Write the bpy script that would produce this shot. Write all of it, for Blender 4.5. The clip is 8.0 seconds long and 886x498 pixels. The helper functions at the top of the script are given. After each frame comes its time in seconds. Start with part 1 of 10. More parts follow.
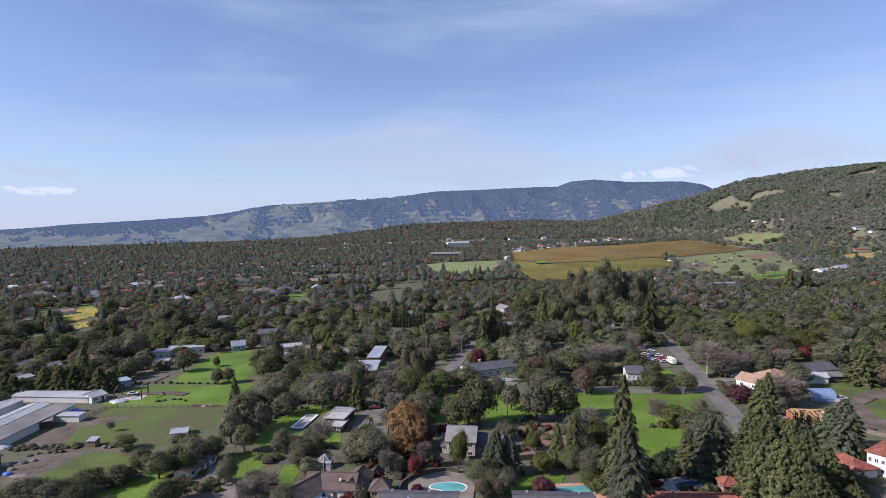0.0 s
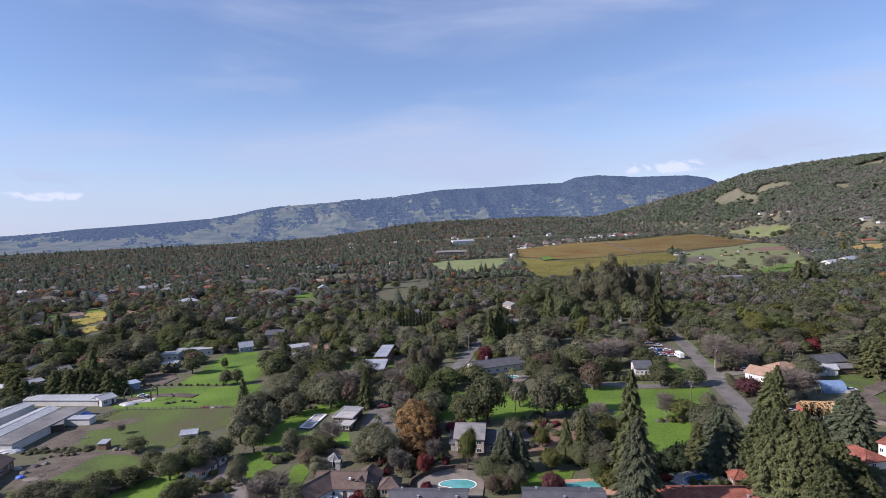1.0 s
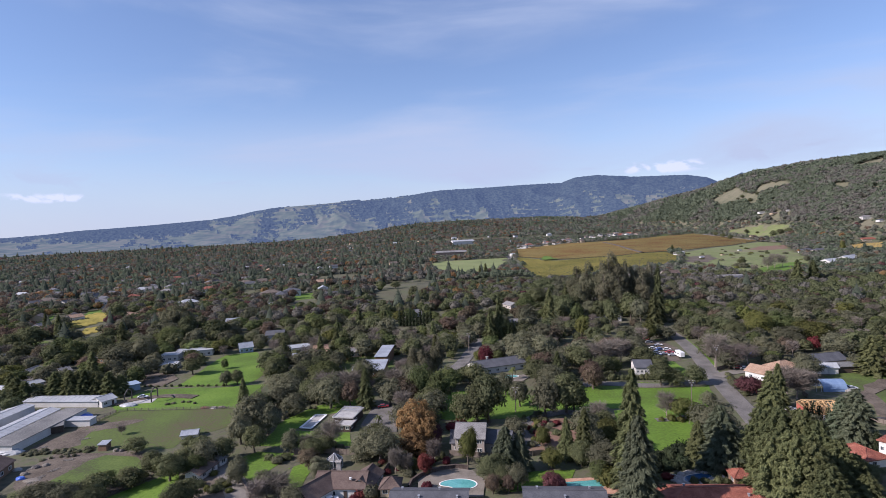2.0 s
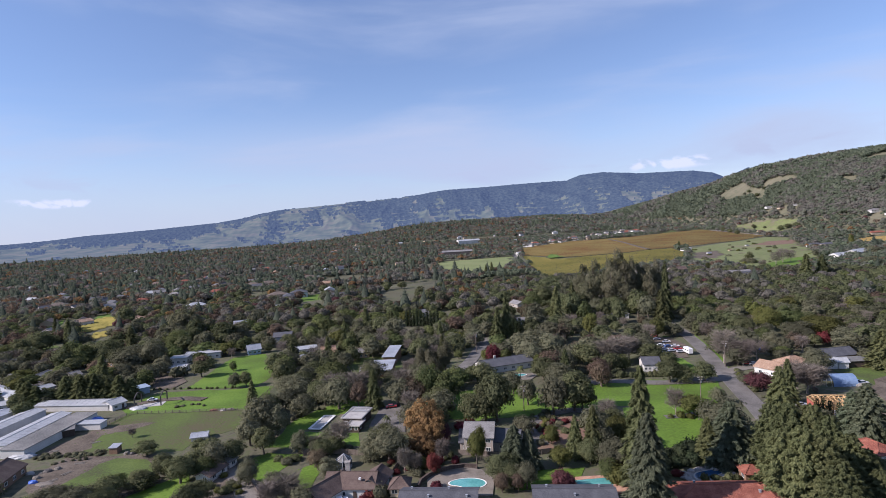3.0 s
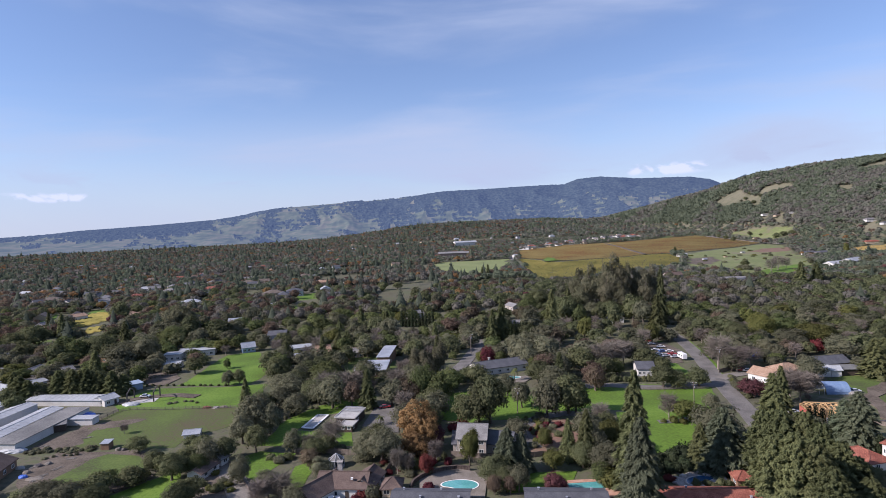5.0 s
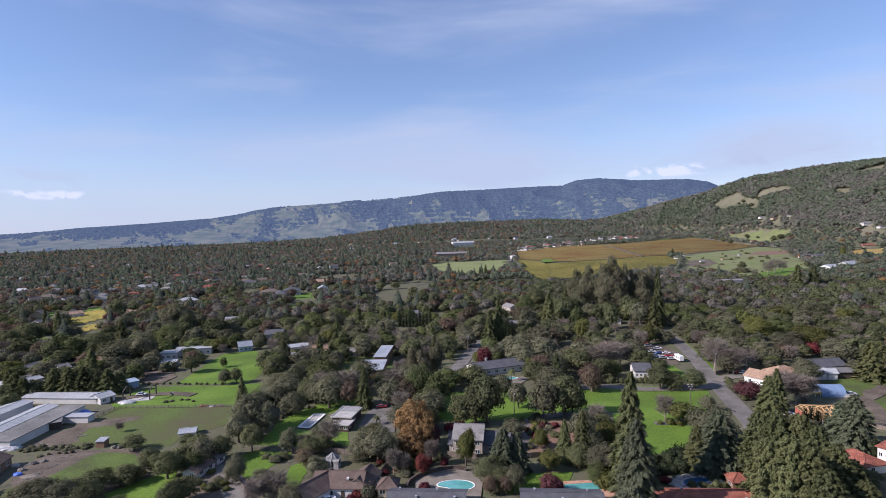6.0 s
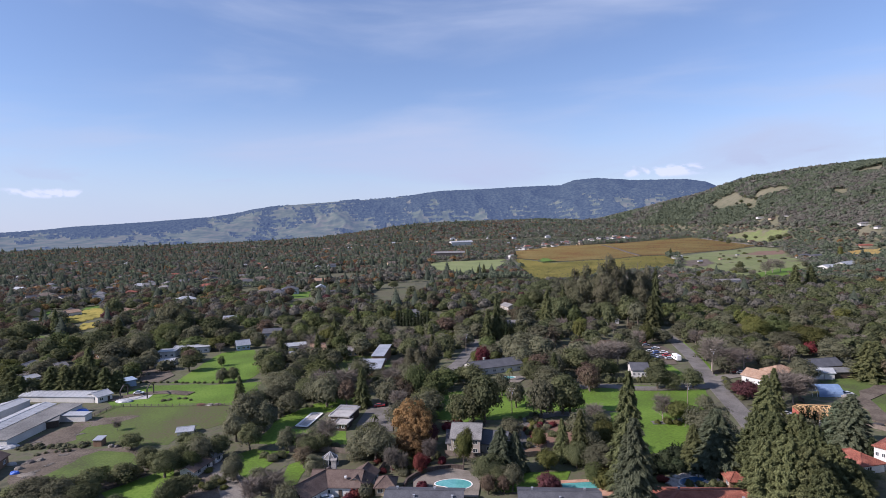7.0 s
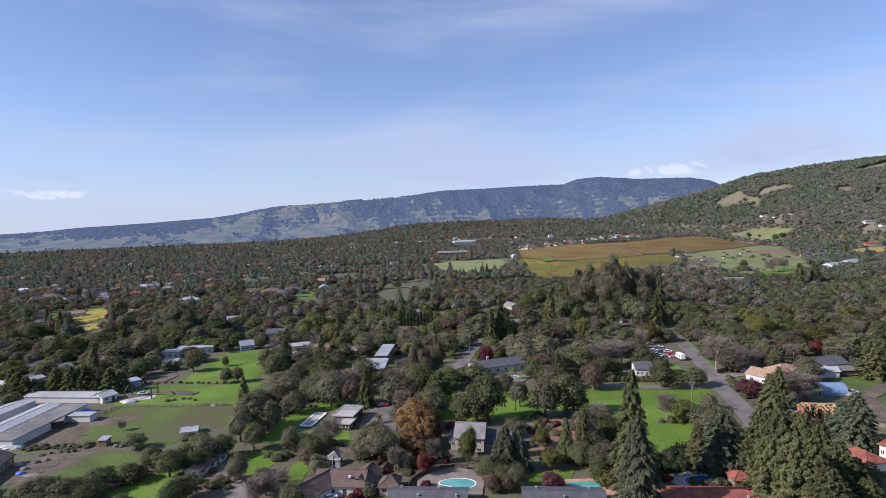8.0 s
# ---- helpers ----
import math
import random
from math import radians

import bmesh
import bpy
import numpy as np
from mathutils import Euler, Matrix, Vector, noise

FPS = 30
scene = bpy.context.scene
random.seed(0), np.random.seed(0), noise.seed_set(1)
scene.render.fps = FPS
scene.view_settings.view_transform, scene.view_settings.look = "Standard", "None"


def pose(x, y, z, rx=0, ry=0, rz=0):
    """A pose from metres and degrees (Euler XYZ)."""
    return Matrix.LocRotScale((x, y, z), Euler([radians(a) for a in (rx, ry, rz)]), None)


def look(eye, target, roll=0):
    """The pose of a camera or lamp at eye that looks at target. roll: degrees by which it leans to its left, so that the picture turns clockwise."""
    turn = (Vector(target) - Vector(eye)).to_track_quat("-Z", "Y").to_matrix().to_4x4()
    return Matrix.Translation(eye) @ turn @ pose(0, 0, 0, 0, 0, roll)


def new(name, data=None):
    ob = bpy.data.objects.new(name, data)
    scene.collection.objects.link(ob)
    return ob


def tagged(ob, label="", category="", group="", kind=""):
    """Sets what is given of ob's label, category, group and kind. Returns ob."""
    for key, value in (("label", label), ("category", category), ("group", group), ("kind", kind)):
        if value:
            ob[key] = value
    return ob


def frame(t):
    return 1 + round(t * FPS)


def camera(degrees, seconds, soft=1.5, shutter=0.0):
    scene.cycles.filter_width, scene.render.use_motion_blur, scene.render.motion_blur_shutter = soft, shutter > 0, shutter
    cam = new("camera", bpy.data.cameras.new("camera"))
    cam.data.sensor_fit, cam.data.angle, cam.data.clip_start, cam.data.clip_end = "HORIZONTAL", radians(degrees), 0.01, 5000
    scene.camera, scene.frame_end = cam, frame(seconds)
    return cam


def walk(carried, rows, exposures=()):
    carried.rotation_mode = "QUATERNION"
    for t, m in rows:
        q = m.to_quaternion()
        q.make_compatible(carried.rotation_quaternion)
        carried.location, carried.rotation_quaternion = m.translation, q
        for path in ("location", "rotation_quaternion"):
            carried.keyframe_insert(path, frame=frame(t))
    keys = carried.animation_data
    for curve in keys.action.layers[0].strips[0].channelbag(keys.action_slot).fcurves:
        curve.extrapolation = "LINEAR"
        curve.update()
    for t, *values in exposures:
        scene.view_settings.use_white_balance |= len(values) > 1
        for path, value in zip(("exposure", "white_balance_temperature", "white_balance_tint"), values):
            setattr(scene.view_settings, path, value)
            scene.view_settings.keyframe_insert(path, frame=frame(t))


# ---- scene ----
cam = camera(76.2, 8.0, soft=0.75)


def hover(t, z, rx, ry, rz):
    """The camera hangs in one place and sinks a little."""
    return t, pose(0.0, 0.0, z, rx, ry, rz)


walk(cam, [
    hover(0.0, 75.86, 87.404, 1.114, -0.582),
    hover(0.5, 75.73, 87.278, 1.462, -0.346),
    hover(1.0, 75.60, 87.267, 2.151, -0.095),
    hover(1.5, 75.46, 87.309, 2.110, -0.225),
    hover(3.0, 75.31, 87.298, 3.209, 0.431),
    hover(3.5, 75.29, 87.314, 3.311, 0.589),
    hover(4.0, 75.28, 87.263, 2.479, 0.270),
    hover(4.5, 75.25, 87.350, 2.352, 0.227),
    hover(6.0, 75.18, 87.439, 1.676, -0.059),
    hover(6.5, 75.13, 87.419, 1.865, -0.011),
    hover(7.0, 75.10, 87.368, 1.536, -0.232),
    hover(7.5, 75.07, 87.367, 1.661, -0.086),
    hover(8.0, 75.00, 87.347, 1.782, 0.058),
], exposures=[(0.0, 0.75, 6100, 24), (8.0, 0.75, 6100, 24)])

# ---- sky, sun ----
SUN_ELEV, SUN_AZ = radians(33), radians(-105)      # azimuth from +y towards +x
world = bpy.data.worlds.new("sky")
scene.world = world
world.use_nodes = True


def sky_nodes(tree):
    n, l = tree.nodes, tree.links
    n.clear()
    out = n.new("ShaderNodeOutputWorld")
    bg = n.new("ShaderNodeBackground")
    sky = n.new("ShaderNodeTexSky")
    sky.sky_type, sky.sun_disc = "NISHITA", False
    sky.sun_elevation, sky.sun_rotation = SUN_ELEV, SUN_AZ
    sky.altitude, sky.air_density, sky.dust_density, sky.ozone_density = 150, 1.0, 0.15, 4.0
    bg.inputs["Strength"].default_value = 0.084
    geo = n.new("ShaderNodeTexCoord")
    sep = n.new("ShaderNodeSeparateXYZ")
    l.new(geo.outputs["Generated"], sep.inputs[0])

    def calc(op, a, b=0.0, clamp=False):
        m = n.new("ShaderNodeMath")
        m.operation, m.use_clamp = op, clamp
        for s, v in zip(m.inputs, (a, b)):
            if isinstance(v, (int, float)):
                s.default_value = v
            else:
                l.new(v, s)
        return m.outputs[0]

    def wisps(scale, stretch, turn, detail, lo, hi):
        mp = n.new("ShaderNodeMapping")
        mp.inputs["Scale"].default_value = stretch
        mp.inputs["Rotation"].default_value = (0, radians(turn), 0)
        l.new(geo.outputs["Generated"], mp.inputs[0])
        nz = n.new("ShaderNodeTexNoise")
        nz.inputs["Scale"].default_value, nz.inputs["Detail"].default_value = scale, detail
        nz.inputs["Distortion"].default_value = 0.4
        l.new(mp.outputs[0], nz.inputs["Vector"])
        r = n.new("ShaderNodeMapRange")
        r.interpolation_type = "SMOOTHSTEP"
        r.inputs[1].default_value, r.inputs[2].default_value = lo, hi
        l.new(nz.outputs["Fac"], r.inputs[0])
        return r.outputs[0]

    def bell(value, mid, wide):
        a = calc("DIVIDE", calc("SUBTRACT", value, mid), wide)
        return calc("POWER", 2.718, calc("MULTIPLY", calc("MULTIPLY", a, a), -1.0))

    # thin cirrus veil, streaks, and low cumulus near the hills
    streak = calc("MULTIPLY", wisps(1.7, (1.0, 1.0, 5.0), -14, 7, 0.44, 0.78), 0.72)
    low = bell(sep.outputs["Z"], 0.07, 0.10)
    veil = calc("MULTIPLY", calc("MULTIPLY", wisps(1.3, (1.0, 1.0, 3.0), -10, 5, 0.34, 0.70), low), 0.28)
    puffs = calc("MULTIPLY", wisps(9.0, (1.0, 1.0, 3.2), 0, 8, 0.56, 0.68), bell(sep.outputs["Z"], 0.085, 0.016))
    right_cloud = calc("MULTIPLY", bell(sep.outputs["X"], 0.360, 0.078), bell(sep.outputs["Z"], 0.076, 0.010))
    left_cloud = calc("MULTIPLY", bell(sep.outputs["X"], -0.568, 0.065), bell(sep.outputs["Z"], 0.0585, 0.007))
    lumps = calc("MULTIPLY", calc("ADD", right_cloud, left_cloud), calc("MULTIPLY", wisps(26.0, (1.0, 1.0, 1.5), 0, 9, 0.36, 0.62), 1.35))
    edge = n.new("ShaderNodeMapRange")
    edge.interpolation_type = "SMOOTHSTEP"
    edge.inputs[1].default_value, edge.inputs[2].default_value = 0.22, 0.80
    l.new(lumps, edge.inputs[0])
    heaps = edge.outputs[0]
    bank = calc("MULTIPLY", calc("MULTIPLY", bell(sep.outputs["X"], -0.16, 0.26), bell(sep.outputs["Z"], 0.115, 0.05)), wisps(2.4, (1.0, 1.0, 2.2), -8, 7, 0.30, 0.58))
    streak = calc("MAXIMUM", streak, calc("MULTIPLY", bank, 0.55))
    east = calc("SUBTRACT", 0.52, calc("MULTIPLY", calc("MAXIMUM", sep.outputs["X"], -0.1), 0.95))
    haze = calc("MULTIPLY", bell(sep.outputs["Z"], 0.0, 0.09), east)
    cover = calc("ADD", calc("ADD", calc("MAXIMUM", streak, haze), veil), calc("ADD", calc("MULTIPLY", puffs, 0.25), 0.10), True)
    mix = n.new("ShaderNodeMix")
    mix.data_type = "RGBA"
    l.new(cover, mix.inputs["Factor"])
    l.new(sky.outputs[0], mix.inputs["A"])
    mix.inputs["B"].default_value = (3.60, 4.35, 5.40, 1)
    top = n.new("ShaderNodeMix")
    top.data_type = "RGBA"
    l.new(calc("MULTIPLY", heaps, 0.75, True), top.inputs["Factor"])
    l.new(mix.outputs["Result"], top.inputs["A"])
    top.inputs["B"].default_value = (5.7, 6.2, 7.3, 1)
    l.new(top.outputs["Result"], bg.inputs["Color"])
    l.new(bg.outputs[0], out.inputs["Surface"])


sky_nodes(world.node_tree)
sun = new("sun", bpy.data.lights.new("sun", "SUN"))
sun.data.energy, sun.data.angle, sun.data.color = 4.2, radians(0.53), (1.0, 0.93, 0.82)
away = Vector((math.sin(SUN_AZ) * math.cos(SUN_ELEV), math.cos(SUN_AZ) * math.cos(SUN_ELEV), math.sin(SUN_ELEV)))
sun.matrix_world = look(away * 100, (0, 0, 0))


# ---- materials ----
def blank(name):
    m = bpy.data.materials.new(name)
    m.use_nodes = True
    n = m.node_tree.nodes
    return m, n, m.node_tree.links, n["Principled BSDF"]


def ramp(n, stops):
    r = n.new("ShaderNodeValToRGB")
    e = r.color_ramp.elements
    while len(e) < len(stops):
        e.new(0.5)
    for i, (p, c) in enumerate(stops):
        e[i].position, e[i].color = p, (*c, 1)
    return r


def surface(name, colours, big=0.2, fine=3.0, rough=0.8, bump=0.3, metal=0.0, stretch=(1, 1, 1), spread=0.0, courses=None, spec=0.3):
    """A surface with stains at one scale and grain at another. courses: height of rows of shingles or tiles."""
    m, n, l, b = blank(name)
    co = n.new("ShaderNodeTexCoord")
    mp = n.new("ShaderNodeMapping")
    mp.inputs["Scale"].default_value = stretch
    l.new(co.outputs["Object"], mp.inputs[0])
    a, c = n.new("ShaderNodeTexNoise"), n.new("ShaderNodeTexNoise")
    for t, s, d in ((a, big, 4), (c, fine, 5)):
        t.inputs["Scale"].default_value, t.inputs["Detail"].default_value = s, d
        l.new(mp.outputs[0], t.inputs["Vector"])
    mixed = n.new("ShaderNodeMath")
    mixed.operation = "MULTIPLY_ADD"
    mixed.inputs[1].default_value = 0.55
    l.new(a.outputs["Fac"], mixed.inputs[0])
    half = n.new("ShaderNodeMath")
    half.operation = "MULTIPLY"
    half.inputs[1].default_value = 0.45
    l.new(c.outputs["Fac"], half.inputs[0])
    l.new(half.outputs[0], mixed.inputs[2])
    k = len(colours)
    r = ramp(n, [(0.39 + 0.22 * i / max(1, k - 1), col) for i, col in enumerate(colours)])
    l.new(mixed.outputs[0], r.inputs[0])
    colour, height = r.outputs[0], c.outputs["Fac"]
    if spread:
        info = n.new("ShaderNodeObjectInfo")
        hsv = n.new("ShaderNodeHueSaturation")
        mr = n.new("ShaderNodeMapRange")
        mr.inputs[3].default_value, mr.inputs[4].default_value = 1 - spread, 1 + spread
        l.new(info.outputs["Random"], mr.inputs[0])
        l.new(mr.outputs[0], hsv.inputs["Value"])
        l.new(colour, hsv.inputs["Color"])
        colour = hsv.outputs[0]
    if courses:
        w = n.new("ShaderNodeTexBrick")
        w.inputs["Scale"].default_value = 1.0
        w.inputs["Brick Width"].default_value, w.inputs["Row Height"].default_value = courses * 1.6, courses
        w.inputs["Mortar Size"].default_value = courses * 0.12
        w.inputs["Color1"].default_value = (1, 1, 1, 1)
        w.inputs["Color2"].default_value = (0.78, 0.78, 0.78, 1)
        w.inputs["Mortar"].default_value = (0.45, 0.45, 0.45, 1)
        l.new(co.outputs["Object"], w.inputs["Vector"])
        mul = n.new("ShaderNodeMix")
        mul.data_type, mul.blend_type = "RGBA", "MULTIPLY"
        mul.inputs["Factor"].default_value = 0.8
        l.new(colour, mul.inputs["A"])
        l.new(w.outputs["Color"], mul.inputs["B"])
        colour = mul.outputs["Result"]
    l.new(colour, b.inputs["Base Color"])
    b.inputs["Roughness"].default_value, b.inputs["Metallic"].default_value = rough, metal
    b.inputs["Specular IOR Level"].default_value = spec
    if bump:
        bp = n.new("ShaderNodeBump")
        bp.inputs["Strength"].default_value, bp.inputs["Distance"].default_value = bump, 0.3
        l.new(height, bp.inputs["Height"])
        l.new(bp.outputs[0], b.inputs["Normal"])
    return m


def foliage(name, dark, light, shift=0.014, lets=0.45, value=0.28, wax=0.014):
    """Leaves: tone by tree and by clump, with some light let through."""
    m, n, l, b = blank(name)
    n.remove(b)
    info, geo = n.new("ShaderNodeObjectInfo"), n.new("ShaderNodeNewGeometry")
    mix = n.new("ShaderNodeMix")
    mix.data_type = "RGBA"
    l.new(geo.outputs["Random Per Island"], mix.inputs["Factor"])
    low, high = [tuple(a * (1 - f) + b * f for a, b in zip(dark, light)) for f in (0.05, 1.0)]
    mix.inputs["A"].default_value, mix.inputs["B"].default_value = (*low, 1), (*high, 1)
    hsv = n.new("ShaderNodeHueSaturation")
    hue, val = n.new("ShaderNodeMapRange"), n.new("ShaderNodeMapRange")
    hue.inputs[3].default_value, hue.inputs[4].default_value = 0.5 - shift, 0.5 + shift * 0.6
    val.inputs[3].default_value, val.inputs[4].default_value = 1 - value, 1 + value
    l.new(info.outputs["Random"], hue.inputs[0])
    wrap = n.new("ShaderNodeMath")
    wrap.operation = "FRACT"
    times = n.new("ShaderNodeMath")
    times.operation = "MULTIPLY"
    times.inputs[1].default_value = 7.31
    l.new(info.outputs["Random"], times.inputs[0])
    l.new(times.outputs[0], wrap.inputs[0])
    l.new(wrap.outputs[0], val.inputs[0])
    l.new(hue.outputs[0], hsv.inputs["Hue"])
    l.new(val.outputs[0], hsv.inputs["Value"])
    l.new(mix.outputs["Result"], hsv.inputs["Color"])
    d, t, s = n.new("ShaderNodeBsdfDiffuse"), n.new("ShaderNodeBsdfTranslucent"), n.new("ShaderNodeMixShader")
    for o in (d, t):
        l.new(hsv.outputs[0], o.inputs["Color"])
    s.inputs[0].default_value = lets
    l.new(d.outputs[0], s.inputs[1])
    l.new(t.outputs[0], s.inputs[2])
    gloss, coat = n.new("ShaderNodeBsdfGlossy"), n.new("ShaderNodeMixShader")
    gloss.inputs["Roughness"].default_value = 0.8
    coat.inputs[0].default_value = wax
    l.new(s.outputs[0], coat.inputs[1])
    l.new(gloss.outputs[0], coat.inputs[2])
    l.new(coat.outputs[0], n["Material Output"].inputs["Surface"])
    return m


def glassy(name, colour, rough=0.08):
    m, n, l, b = blank(name)
    b.inputs["Base Color"].default_value = (*colour, 1)
    b.inputs["Roughness"].default_value = rough
    b.inputs["Specular IOR Level"].default_value = 0.6
    return m


